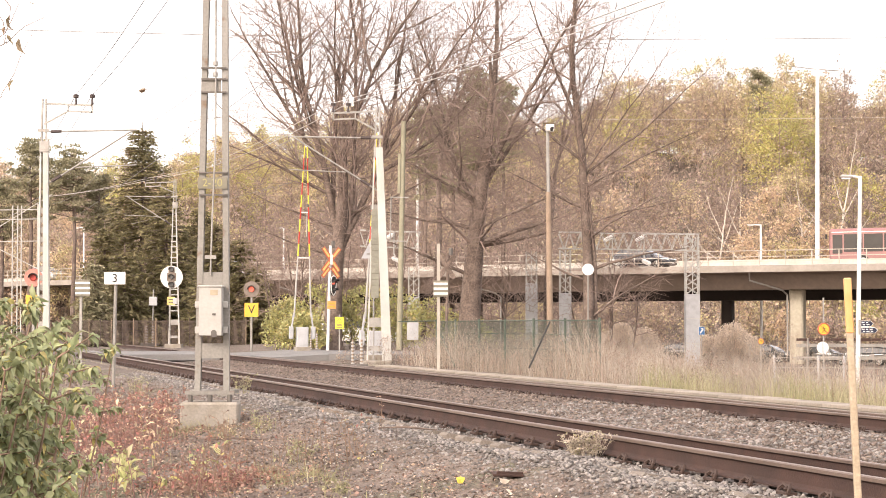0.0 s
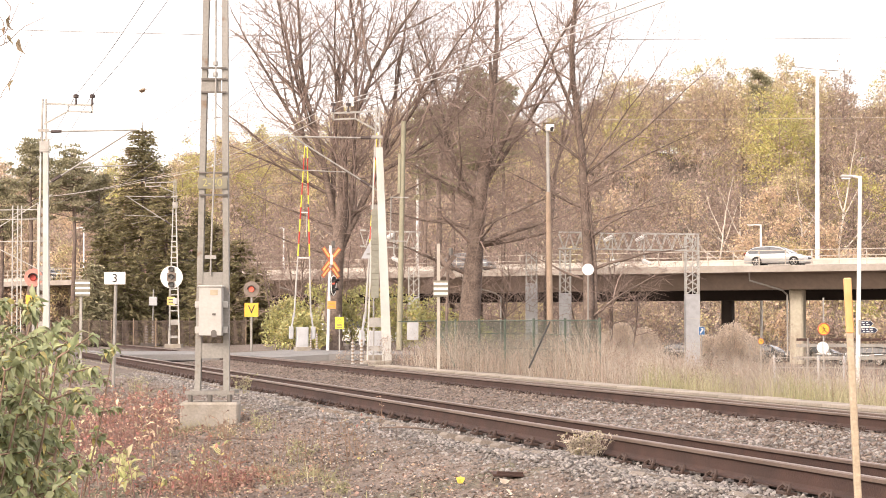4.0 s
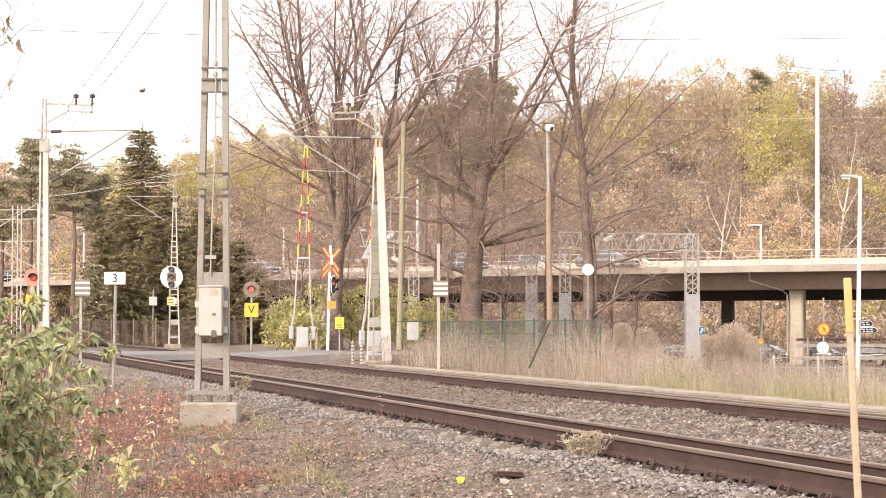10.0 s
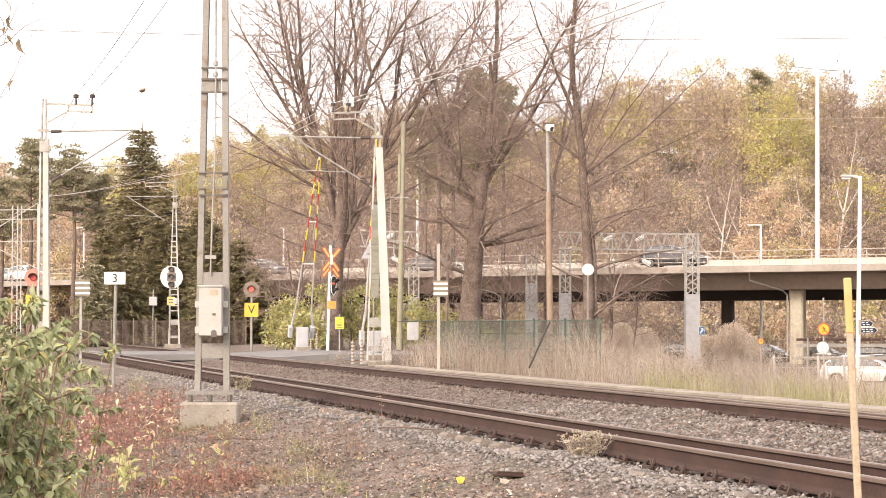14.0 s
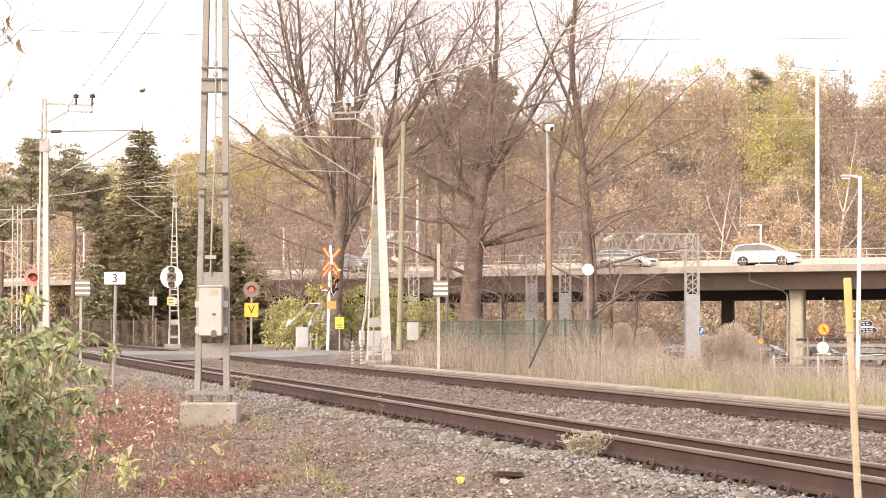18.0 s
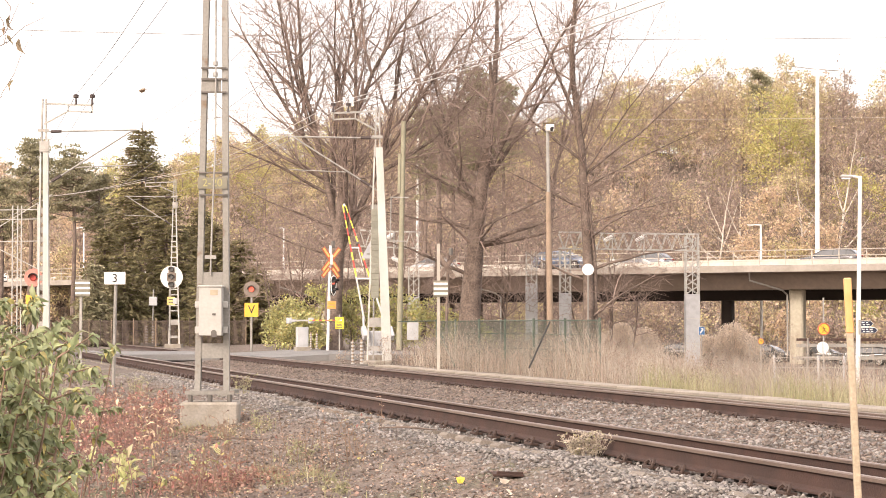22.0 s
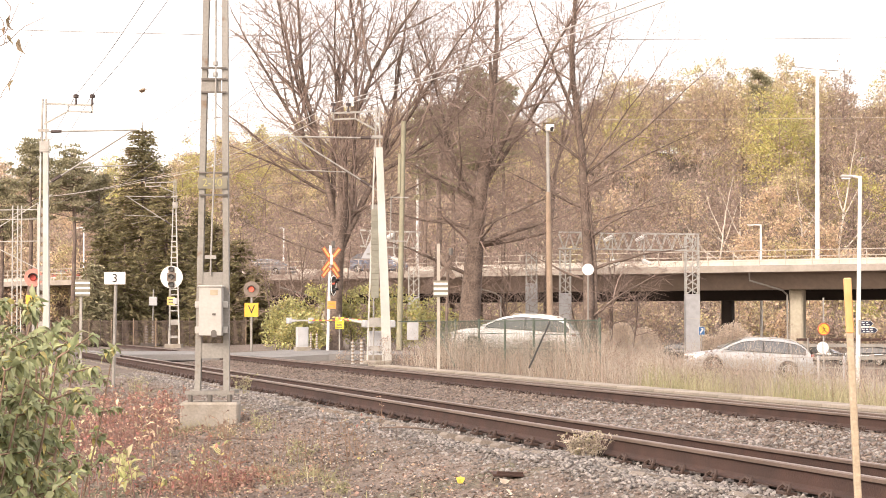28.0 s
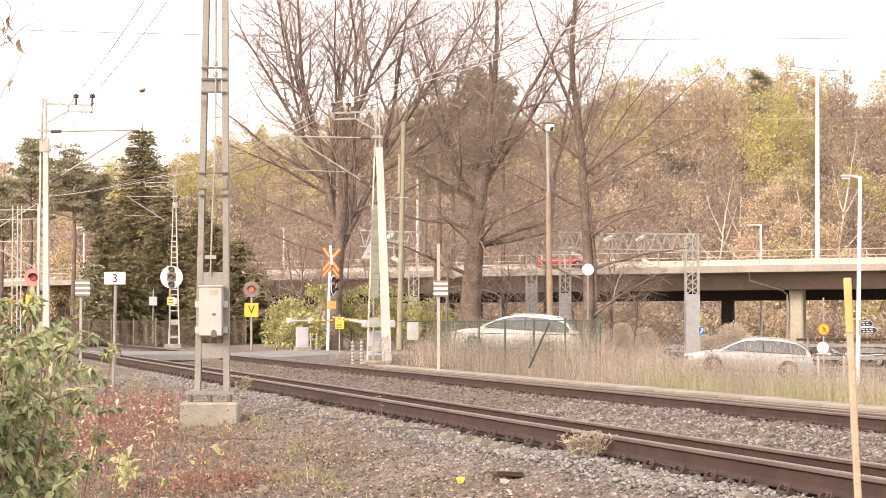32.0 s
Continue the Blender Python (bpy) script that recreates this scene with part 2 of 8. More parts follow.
M_WHITE = material("white_paint", (0.76, 0.75, 0.73), 0.5, vary=(0.72, 0.70, 0.66), scale=4, fine=0.08, fine_scale=30)
M_OFFWHITE = material("cream_cabinet_paint", (0.46, 0.445, 0.415), 0.5, vary=(0.40, 0.385, 0.355), scale=3, fine=0.1, fine_scale=25)
M_BLACK = material("black_paint", (0.02, 0.019, 0.018), 0.5, vary=(0.035, 0.033, 0.03), scale=5)
M_DARK = material("dark_grey_paint", (0.10, 0.09, 0.08), 0.6, vary=(0.14, 0.125, 0.11), scale=5)
M_DISC = material("grey_brown_disc", (0.17, 0.135, 0.11), 0.6, vary=(0.21, 0.17, 0.14), scale=5)
M_YELLOW = material("yellow_paint", (0.72, 0.43, 0.05), 0.5, vary=(0.66, 0.38, 0.05), scale=6)
M_YELLOWG = material("yellow_green_plate", (0.72, 0.62, 0.06), 0.5, vary=(0.65, 0.56, 0.06), scale=6)
M_RED = material("red_paint", (0.55, 0.05, 0.035), 0.45, vary=(0.44, 0.05, 0.035), scale=6)
M_ORANGE = material("orange_paint", (0.68, 0.33, 0.11), 0.6, vary=(0.66, 0.42, 0.20), scale=5)
M_FADED = material("faded_red_paint", (0.50, 0.13, 0.06), 0.55, vary=(0.42, 0.12, 0.06), scale=6)
M_FADEPINK = material("faded_pink_paint", (0.50, 0.235, 0.19), 0.7, vary=(0.42, 0.18, 0.14), scale=6)
M_DULLYEL = material("worn_yellow_paint", (0.42, 0.38, 0.16), 0.7, vary=(0.34, 0.31, 0.15), scale=9)
M_OLIVE = material("olive_plate", (0.17, 0.16, 0.12), 0.7, vary=(0.22, 0.20, 0.15), scale=6)
M_PALEYEL = material("faded_yellow_paint", (0.72, 0.48, 0.16), 0.55, vary=(0.64, 0.42, 0.16), scale=6)
M_BLUE = material("blue_sign", (0.035, 0.14, 0.34), 0.5, vary=(0.04, 0.13, 0.28), scale=6)
M_NAVY = material("navy_sign", (0.018, 0.024, 0.05), 0.5, vary=(0.024, 0.028, 0.05), scale=6)
M_GREY = material("grey_paint", (0.47, 0.475, 0.485), 0.6, vary=(0.40, 0.405, 0.41), scale=4, fine=0.1, fine_scale=30)
M_WOODBROWN = material("brown_wood", (0.37, 0.275, 0.20), 0.85, vary=(0.29, 0.21, 0.15), scale=2, fine=0.3, fine_scale=40)
M_CREAMPOST = material("cream_post_paint", (0.46, 0.425, 0.37), 0.75, vary=(0.39, 0.355, 0.30), scale=3, fine=0.15, fine_scale=40)
M_GUARD = material("olive_guard_paint", (0.27, 0.265, 0.215), 0.75, vary=(0.21, 0.205, 0.165), scale=4, fine=0.15, fine_scale=30)
M_TAN = material("tan_type_plate", (0.42, 0.35, 0.25), 0.6, vary=(0.36, 0.30, 0.21), scale=20)
M_GREENPOLE = material("green_grey_pole", (0.35, 0.335, 0.245), 0.85, vary=(0.29, 0.27, 0.19), scale=1.5, fine=0.25, fine_scale=40)
M_STAKE = material("raw_stake_wood", (0.50, 0.41, 0.30), 0.8, vary=(0.42, 0.335, 0.235), scale=5, fine=0.25, fine_scale=60, bump=0.2)
M_FENCE = material("green_fence", (0.065, 0.088, 0.068), 0.9, vary=(0.09, 0.112, 0.09), scale=3)
M_BARK = material("bark", (0.142, 0.103, 0.083), 0.95, vary=(0.255, 0.195, 0.162), scale=1.8, fine=0.5, fine_scale=12, bump=1.0, bump_scale=9)
M_TWIG = material("twig_bark", (0.235, 0.172, 0.145), 0.9, vary=(0.30, 0.225, 0.19), scale=0.6, random_value=0.2, island=True)
M_WOODTWIG = material("wood_branch_bark", (0.225, 0.168, 0.142), 0.95, vary=(0.29, 0.22, 0.185), scale=0.15, random_value=0.3, island=True)
M_STEM = material("shrub_stem", (0.19, 0.125, 0.085), 0.85, vary=(0.25, 0.17, 0.12), scale=4)
M_BIRCH = material("birch_bark", (0.62, 0.57, 0.50), 0.85, vary=(0.50, 0.44, 0.37), scale=2, spots=(0.09, 0.075, 0.06), spot_scale=3, spot_edge=(0.6, 0.66))
M_RUBBER = material("tyre_rubber", (0.022, 0.021, 0.02), 0.85, fine=0.2, fine_scale=60)
M_RIM = material("alloy_rim", (0.55, 0.54, 0.52), 0.35, 0.85)
M_GLASSD = material("tinted_car_glass", (0.13, 0.135, 0.14), 0.04, 0.0, vary=(0.10, 0.105, 0.11), scale=1)
M_TAIL = material("red_lens", (0.26, 0.045, 0.04), 0.2)
M_LENS = material("clear_lens", (0.75, 0.75, 0.73), 0.15)
M_SIGRED = material("lit_red_lens", (0.55, 0.13, 0.09), 0.25, emit=(1.0, 0.2, 0.12), emit_strength=0.12)
M_WIRE = material("copper_wire", (0.27, 0.255, 0.245), 0.55, 0.4)
M_WIREP = material("pale_wire", (0.50, 0.46, 0.42), 0.5, 0.3)
M_INS = material("brown_insulator", (0.065, 0.048, 0.045), 0.3)
M_PLASTIC = material("dark_plastic", (0.03, 0.029, 0.028), 0.55)


def leaf_material(name, base, vary, hue=0.03, value=0.35, rough=0.75, scale=0.5):
    return material(name, base, rough, vary=vary, scale=scale, random_hue=hue, random_value=value, island=True, through_light=0.3)


M_LEAF_YELLOW = leaf_material("yellow_leaves", (0.56, 0.465, 0.265), (0.47, 0.395, 0.235), scale=0.12)
M_LEAF_OCHRE = leaf_material("ochre_leaves", (0.50, 0.395, 0.27), (0.42, 0.33, 0.23), scale=0.12)
M_LEAF_BROWN = leaf_material("brown_leaves", (0.40, 0.312, 0.252), (0.335, 0.26, 0.21), scale=0.12)
M_LEAF_PEACH = leaf_material("peach_leaves", (0.63, 0.48, 0.33), (0.54, 0.40, 0.27), hue=0.015, scale=0.12)
M_LEAF_GREEN = leaf_material("green_leaves", (0.42, 0.385, 0.155), (0.50, 0.44, 0.175), scale=0.12)
M_LEAF_BUSH = leaf_material("bush_leaves", (0.225, 0.255, 0.125), (0.325, 0.35, 0.185), hue=0.02, value=0.35, scale=9, rough=0.45)
M_LEAF_SAGE = leaf_material("sage_leaves", (0.36, 0.36, 0.20), (0.44, 0.42, 0.24), hue=0.02, value=0.3, scale=9, rough=0.5)
M_LEAF_RED = leaf_material("red_leaves", (0.36, 0.165, 0.125), (0.32, 0.185, 0.14), hue=0.02, value=0.35, scale=3)
M_REDSTEM = material("red_stem_bark", (0.19, 0.098, 0.082), 0.7, vary=(0.25, 0.14, 0.115), scale=3, random_value=0.25, island=True)
M_LEAF_LEMON = leaf_material("lemon_leaves", (0.50, 0.44, 0.16), (0.43, 0.36, 0.14), hue=0.015, value=0.2, scale=3)
M_LEAF_BRIGHT = leaf_material("bright_yellow_leaf", (0.78, 0.60, 0.10), (0.70, 0.52, 0.08), hue=0.01, value=0.1, scale=9)
M_MESHFENCE = material("dark_fence_mesh", (0.115, 0.085, 0.07), 0.9, vary=(0.155, 0.118, 0.098), scale=3, fine=0.4, fine_scale=25)
M_TANLEAF = leaf_material("tan_dry_leaves", (0.72, 0.61, 0.50), (0.64, 0.53, 0.43), hue=0.01, value=0.3, scale=0.6)
M_LITTER = leaf_material("leaf_litter", (0.33, 0.225, 0.17), (0.25, 0.17, 0.128), hue=0.015, value=0.6, scale=1.5)
M_DULLLEAF = leaf_material("dull_hanging_leaves", (0.20, 0.175, 0.10), (0.29, 0.20, 0.13), hue=0.02, value=0.3, scale=9)
M_LEAF_PALE = leaf_material("pale_leaves", (0.44, 0.43, 0.20), (0.38, 0.37, 0.18), hue=0.02, value=0.3, scale=1)
M_NEEDLE = leaf_material("needles", (0.165, 0.147, 0.074), (0.22, 0.185, 0.092), hue=0.015, value=0.35, scale=0.6)
M_NEEDLE_PINE = leaf_material("pine_needles", (0.26, 0.245, 0.15), (0.33, 0.295, 0.19), hue=0.015, value=0.35, scale=0.6)
M_STRAW = leaf_material("pale_straw", (0.56, 0.49, 0.40), (0.47, 0.40, 0.32), hue=0.012, value=0.25, scale=0.4)
M_GRASS = leaf_material("dry_grass", (0.48, 0.42, 0.35), (0.34, 0.285, 0.235), hue=0.012, value=0.3, scale=0.4)
M_GRASS_GREEN = leaf_material("green_grass", (0.33, 0.315, 0.175), (0.42, 0.38, 0.245), hue=0.015, value=0.3, scale=0.4)
M_TUFT = leaf_material("tuft_grass", (0.24, 0.235, 0.12), (0.36, 0.32, 0.18), hue=0.02, value=0.3, scale=3)


# ---- ground ----
def build_ground():
    xs = np.concatenate([np.array([-2500, -1200, -600, -300, -200]), np.arange(-150, -40, 10.0), np.arange(-40, -12, 2.0), np.arange(-12, 14, 0.3),
                         np.arange(14, 40, 2.0), np.arange(40, 150, 10.0), np.array([150, 200, 300, 600, 1200, 2500])])
    ys = np.concatenate([np.array([-600, -200, -60, -20, -8, -2]), np.arange(0, 42, 0.3), np.arange(42, 84, 1.0), np.arange(84, 200, 6.0),
                         np.arange(200, 420, 10.0), np.array([420, 500, 700, 1200, 3000])])
    verts = np.zeros((len(ys), len(xs), 3))
    for j, y in enumerate(ys):
        for i, x in enumerate(xs):
            z = ground_z(x, y)
            if -12 < x < 14 and 0 < y < 84:
                z += 0.05 * noise.noise(Vector((x * 0.5, y * 0.5, 3))) + 0.018 * noise.noise(Vector((x * 2.3, y * 2.3, 1)))
            verts[j, i] = (x, y, z)
    n = len(xs)
    a = (np.arange(len(ys) - 1)[:, None] * n + np.arange(n - 1)[None, :]).ravel()
    quads = np.stack([a, a + 1, a + n + 1, a + n], 1)
    c = verts.reshape(-1, 3)[a]
    pp = c[:, 0] * NX + c[:, 1] * NY
    idx = ((pp > 4.7) & (pp < 13.6)).astype(np.int32)
    ob = new("ground", bulk("ground", verts.reshape(-1, 3), quads, [M_GROUND, M_BALLAST], True, idx))
    tagged(ob, "brown soil and gravel ground with a stony railway bed", "ground", kind="structure")


build_ground()


# ---- tracks ----
RAIL_HALF = [(0.075, 0.0), (0.075, 0.011), (0.028, 0.025), (0.0085, 0.045), (0.0085, 0.125), (0.034, 0.137), (0.036, 0.160), (0.030, 0.169), (0.016, 0.172)]
RAIL_OUT = RAIL_HALF + [(-a, b) for a, b in RAIL_HALF[::-1]]


def build_track(label, rails, s0, s1, step, phase):
    track = thing("railway_track", label, "railway track", kind="structure")
    (pa, za), (pb, zb) = rails
    cant = math.atan2(zb - za, pb - pa)
    side = Vector((NX * math.cos(cant), NY * math.cos(cant), math.sin(cant)))
    up = Vector((-NX * math.sin(cant), -NY * math.sin(cant), math.cos(cant)))
    for p, z in rails:
        sh = Shape()
        path = [(plan(s, p, z) - up * 0.172, side, up) for s in (s0, -2.0, 10.0, 25.0, 45.0, 80.0, 140.0, s1)]
        sh.sweep(RAIL_OUT, path)
        n = len(RAIL_OUT)
        for i, q in enumerate(sh.f):
            if len(q) == 4 and (q[0] % n) in (5, 6, 7, 8, 9, 10, 11):
                sh.m[i] = 1
        part("rail", sh, [M_RAIL, M_RAILTOP], track, "brown rusty steel rail with a worn head")
    half = Shape()
    outl = [(-1.25, -0.16), (-1.25, 0.03), (-1.22, 0.055), (-0.45, 0.0), (0.45, 0.0), (1.22, 0.055), (1.25, 0.03), (1.25, -0.16)]
    half.sweep(outl, [(Vector((0, -0.13, 0)), (1, 0, 0), (0, 0, 1)), (Vector((0, -0.095, 0.0)), (0.99, 0, 0), (0, 0, 1.0)),
                      (Vector((0, 0.095, 0.0)), (0.99, 0, 0), (0, 0, 1.0)), (Vector((0, 0.13, 0)), (1, 0, 0), (0, 0, 1))])
    sleeper_mesh = half.mesh("sleeper", M_SLEEPER)
    clip = Shape()
    clip.tube([(0.075, -0.070, -0.005), (0.066, -0.078, 0.032), (0.045, -0.046, 0.058), (0.040, 0.0, 0.044), (0.045, 0.046, 0.058), (0.066, 0.078, 0.032), (0.075, 0.070, -0.005)], 0.015, 5)
    clip.tube([(0.040, 0.0, 0.048), (0.062, 0.004, 0.030), (0.030, 0.0, 0.014)], 0.013, 5)
    clip.box((0.050, 0, 0.002), (0.095, 0.16, 0.026), cut=0.005)
    clip_mesh = clip.mesh("rail_clip", M_CLIP, True)
    mid = (pa + pb) / 2
    mz = (za + zb) / 2
    rot = Matrix((side, Vector((DX, DY, 0)), up)).transposed().to_4x4()
    s, count = s0 + phase, 0
    while s < s1 and count < 260:
        near = 8 < s < 75
        if s > -1:
            m = Matrix.Translation(plan(s, mid, mz) - up * 0.268) @ rot
            part("sleeper", sleeper_mesh, None, track, m=m)
            if near:
                for p, z in rails:
                    for sg in ((-1, 1) if s < 40 else (-1,)):
                        base = plan(s, p, z) - up * 0.163
                        mm = Matrix.Translation(base + side * (sg * 0.075) - up * 0.035) @ rot @ (Matrix.Rotation(math.pi, 4, "Z") if sg < 0 else Matrix.Identity(4))
                        part("rail_clip", clip_mesh, None, track, m=mm)
        s += step
        count += 1


build_track("straight railway track with rusty rails on concrete sleepers", RAIL[:2], -30, 420, 0.6, 0.11)
build_track("second railway track beyond it with rusty rails", RAIL[2:], -30, 420, 0.6, 0.35)


# ---- concrete cable trough beside the far track ----
def build_trough():
    tr = thing("cable_trough", "pale concrete cable trough with lids beside the track", "cable trough", kind="structure")
    sh = Shape()
    sh.sweep([(-0.24, 0), (0.24, 0), (0.24, 0.16), (-0.24, 0.16)], [(plan(s, 14.15, -0.53), (NX, NY, 0), (0, 0, 1)) for s in (5, 57)])
    part("trough", sh, M_CONCRETE, tr)
    lid = Shape().box((0, 0, 0), (0.50, 0.985, 0.06), cut=0.008).mesh("lid", M_TROUGH)
    for i in range(52):
        s = 5.5 + i
        m = Matrix.Translation(plan(s, 14.15, -0.337 + 0.003 * math.sin(i * 2.7))) @ Matrix.Rotation(radians(TURN + 0.25 * math.sin(i * 1.9)), 4, "Z") @ Matrix.Rotation(0.005 * math.sin(i * 3.1), 4, "Y")
        part("lid", lid, None, tr, m=m)


build_trough()


# ---- road over the crossing and on to the right ----
def build_road():
    xs = [-4.2, -1, 1, 3, 5, 7, 9, 11.3, 14, 17, 22, 30, 40, 60]
    ys = [66.0, 68.0, 70.0, 74.0]
    sh = Shape()
    vs = [(x, y + (2.9 if x < 2 and y < 67 else 0.9 if x < 2 and y < 69 else 0) + (2.0 if x < 0 and y > 73 else 0), road_z(x, y)) for x in xs for y in ys]
    k = len(ys)
    sh.add(vs, [(i * k + j, (i + 1) * k + j, (i + 1) * k + j + 1, i * k + j + 1) for i in range(len(xs) - 1) for j in range(k - 1)])
    lip = [(x, 66.0 + (2.9 if x < 2 else 0), road_z(x, 66)) for x in xs]
    sh.add(lip + [(x, y, z - 0.3) for x, y, z in lip], [(i, len(xs) + i, len(xs) + i + 1, i + 1) for i in range(len(xs) - 1)])
    road = new("road", sh.mesh("road", M_ASPHALT))
    tagged(road, "grey asphalt road that leads over the level crossing", "road", kind="structure")
    cr = thing("level_crossing", "grey asphalt level crossing panels between the rails", "level crossing", kind="structure")
    zt = [(-14, -0.16), (0.5, -0.10), (3.8, -0.03), (5.70, 0.0)]

    def panel(name, pa, za, pb, zb, sa, sb, mat):
        q = Shape()
        top = [plan(sa, pa, za), plan(sa, pb, zb), plan(sb, pb, zb), plan(sb, pa, za)]
        bot = [v - Vector((0, 0, 0.22)) for v in top]
        q.add(top + bot, [(0, 1, 2, 3), (0, 4, 5, 1), (1, 5, 6, 2), (2, 6, 7, 3), (3, 7, 4, 0)])
        part(name, q, mat, cr)

    for (a, za), (b, zb) in zip(zt, zt[1:]):
        panel("approach", a, za, b, zb, 68.8 if a > 0 else 66.0, 77.5, M_ASPHALT)
    for i in range(8):
        sa = 68.8 + i * 1.09
        panel("crossing_panel", 5.88, -0.012, 7.23, -0.135, sa, sa + 1.075, M_ASPHALT)
        panel("crossing_panel", 11.13, -0.152, 12.48, -0.245, sa, sa + 1.075, M_ASPHALT)
    panel("approach", 7.40, -0.14, 10.96, -0.14, 68.8, 77.5, M_ASPHALT)
    panel("approach", 12.65, -0.245, 15.5, -0.115, 67.5, 78.5, M_ASPHALT)
    panel("approach", 15.5, -0.115, 18.6, -0.17, 66.5, 78.5, M_ASPHALT)


build_road()


# ---- viaduct: it bends gently away to the left ----
DECK = 5.5                          # the road surface on the viaduct
BR_STEP = 2.0


def bridge_line():
    """Places along the near edge, right to left and left to right of the first pier line, with the heading there."""
    out = {0: (30.6, 141.0)}
    x, y = out[0]
    for i in range(0, 230):
        th = radians(27 + 0.21 * min(110, i * BR_STEP))
        x, y = x - BR_STEP * math.cos(th), y + BR_STEP * math.sin(th)
        out[-i - 1] = (x, y)
    x, y = out[0]
    for i in range(0, 150):
        x, y = x + BR_STEP * math.cos(radians(27)), y - BR_STEP * math.sin(radians(27))
        out[i + 1] = (x, y)
    return out


BR_LINE = bridge_line()


def bridge_turn(u):
    return -(27 + 0.21 * max(0.0, min(110.0, -u)))


def on_bridge(u, w, z=0.0):
    k = u / BR_STEP
    i = math.floor(k)
    a, b = BR_LINE[max(-230, min(150, i))], BR_LINE[max(-230, min(150, i + 1))]
    f = k - i
    t = radians(bridge_turn(u))
    return Vector((a[0] + (b[0] - a[0]) * f - math.sin(t) * w, a[1] + (b[1] - a[1]) * f + math.cos(t) * w, z))


def lane_u(ratio, w):
    """Where the line w metres in meets the sight line of that slope x/y."""
    lo, hi = -300.0, 100.0
    for _ in range(40):
        mid = (lo + hi) / 2
        q = on_bridge(mid, w)
        lo, hi = (mid, hi) if q.x / q.y < ratio else (lo, mid)
    return lo


PIER_U = lane_u(0.1900, 4.0)
BACK_U = lane_u(0.1527, 9.4) - PIER_U


def build_viaduct():
    br = thing("viaduct", "long beige concrete road viaduct on thick piers", "viaduct", kind="structure")
    us = [-440, -300, -200, -150] + [-110 + 5 * i for i in range(24)] + [30, 60, 290]

    def run(name, outline, mat, u0=-440, u1=290, label=""):
        path = []
        for u in us:
            if u0 <= u <= u1:
                t = radians(bridge_turn(u))
                path.append((on_bridge(u, 0), (-math.sin(t), math.cos(t), 0), (0, 0, 1)))
        return part(name, Shape().sweep(outline, path), mat, br, label)

    run("deck", [(0.30, DECK - 0.30), (0.30, DECK), (12.7, DECK), (12.7, DECK - 0.30), (10.9, DECK - 0.62), (2.1, DECK - 0.62)], M_BRIDGE)
    for w0, w1 in ((0.0, 0.38), (12.62, 13.0)):
        run("edge_beam", [(w0, DECK - 0.48), (w0, DECK + 0.0), (w1, DECK + 0.05), (w1, DECK - 0.48)], M_BRIDGE_LIGHT, label="pale concrete edge beam")
    run("girder", [(1.9, DECK - 0.60), (2.6, DECK - 1.78), (5.4, DECK - 1.78), (6.0, DECK - 0.60)], M_BRIDGE)
    run("girder", [(7.6, DECK - 0.60), (8.1, DECK - 2.55), (10.6, DECK - 2.55), (11.2, DECK - 0.60)], M_BRIDGE_SHADED)
    run("median_barrier", [(6.35, DECK), (6.35, DECK + 0.66), (6.65, DECK + 0.66), (6.65, DECK)], M_PALECONC, -440, 290, "pale median barrier")
    run("far_barrier", [(12.3, DECK), (12.3, DECK + 0.95), (12.5, DECK + 0.95), (12.5, DECK)], M_PALECONC, -440, 290, "pale far barrier")
    for zz, hh in ((0.34, 0.05), (0.70, 0.05), (1.16, 0.06)):
        run("handrail", [(0.12, DECK + zz), (0.12, DECK + zz + hh), (0.17, DECK + zz + hh), (0.17, DECK + zz)], M_RAILING, -110, 60)
    post = Shape().box((0, 0, 0.6), (0.08, 0.06, 1.24)).mesh("railing_post", M_RAILING)
    for i in range(74):
        u = -112 + i * 2.1
        part("railing_post", post, None, br, m=Matrix.Translation(on_bridge(u, 0.2, DECK)) @ Matrix.Rotation(radians(bridge_turn(u)), 4, "Z"))
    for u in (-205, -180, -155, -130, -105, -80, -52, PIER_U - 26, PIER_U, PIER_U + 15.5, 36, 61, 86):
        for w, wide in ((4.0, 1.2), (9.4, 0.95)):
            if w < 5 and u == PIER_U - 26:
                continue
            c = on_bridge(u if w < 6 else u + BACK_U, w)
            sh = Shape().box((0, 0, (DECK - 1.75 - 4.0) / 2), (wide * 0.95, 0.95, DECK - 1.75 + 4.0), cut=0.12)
            part("pier", sh, M_PIER if w < 6 else M_BRIDGE_SHADED, br, "thick concrete pier", m=Matrix.Translation(c) @ Matrix.Rotation(radians(bridge_turn(u)), 4, "Z"))
        if -60 < u < 60:
            part("drain_pipe", Shape().tube([on_bridge(u - 2.9, 0.9, DECK - 0.5), on_bridge(u - 2.9, 0.95, DECK - 1.1), on_bridge(u - 0.8, 2.6, DECK - 1.85), on_bridge(u - 0.58, 3.2, DECK - 2.2), on_bridge(u - 0.58, 3.2, -1.5)], 0.075, 8), M_GALV, br, "grey drain pipe")


build_viaduct()


# ---- masts of the overhead line ----
def text_part(body, size, mat, parent, m, name="lettering"):
    """Raised lettering turned into a mesh."""
    cu = bpy.data.curves.new(name, "FONT")
    cu.body, cu.size, cu.align_x, cu.align_y, cu.extrude = body, size, "CENTER", "CENTER", 0.004
    tmp = bpy.data.objects.new(name, cu)
    me = bpy.data.meshes.new_from_object(tmp)
    bpy.data.objects.remove(tmp)
    bpy.data.curves.remove(cu)
    me.materials.clear()
    me.materials.append(mat)
    ob = part(name, me, None, parent, m=m)
    return ob


FACE = pose(0, 0, 0, 90, 0, 0)


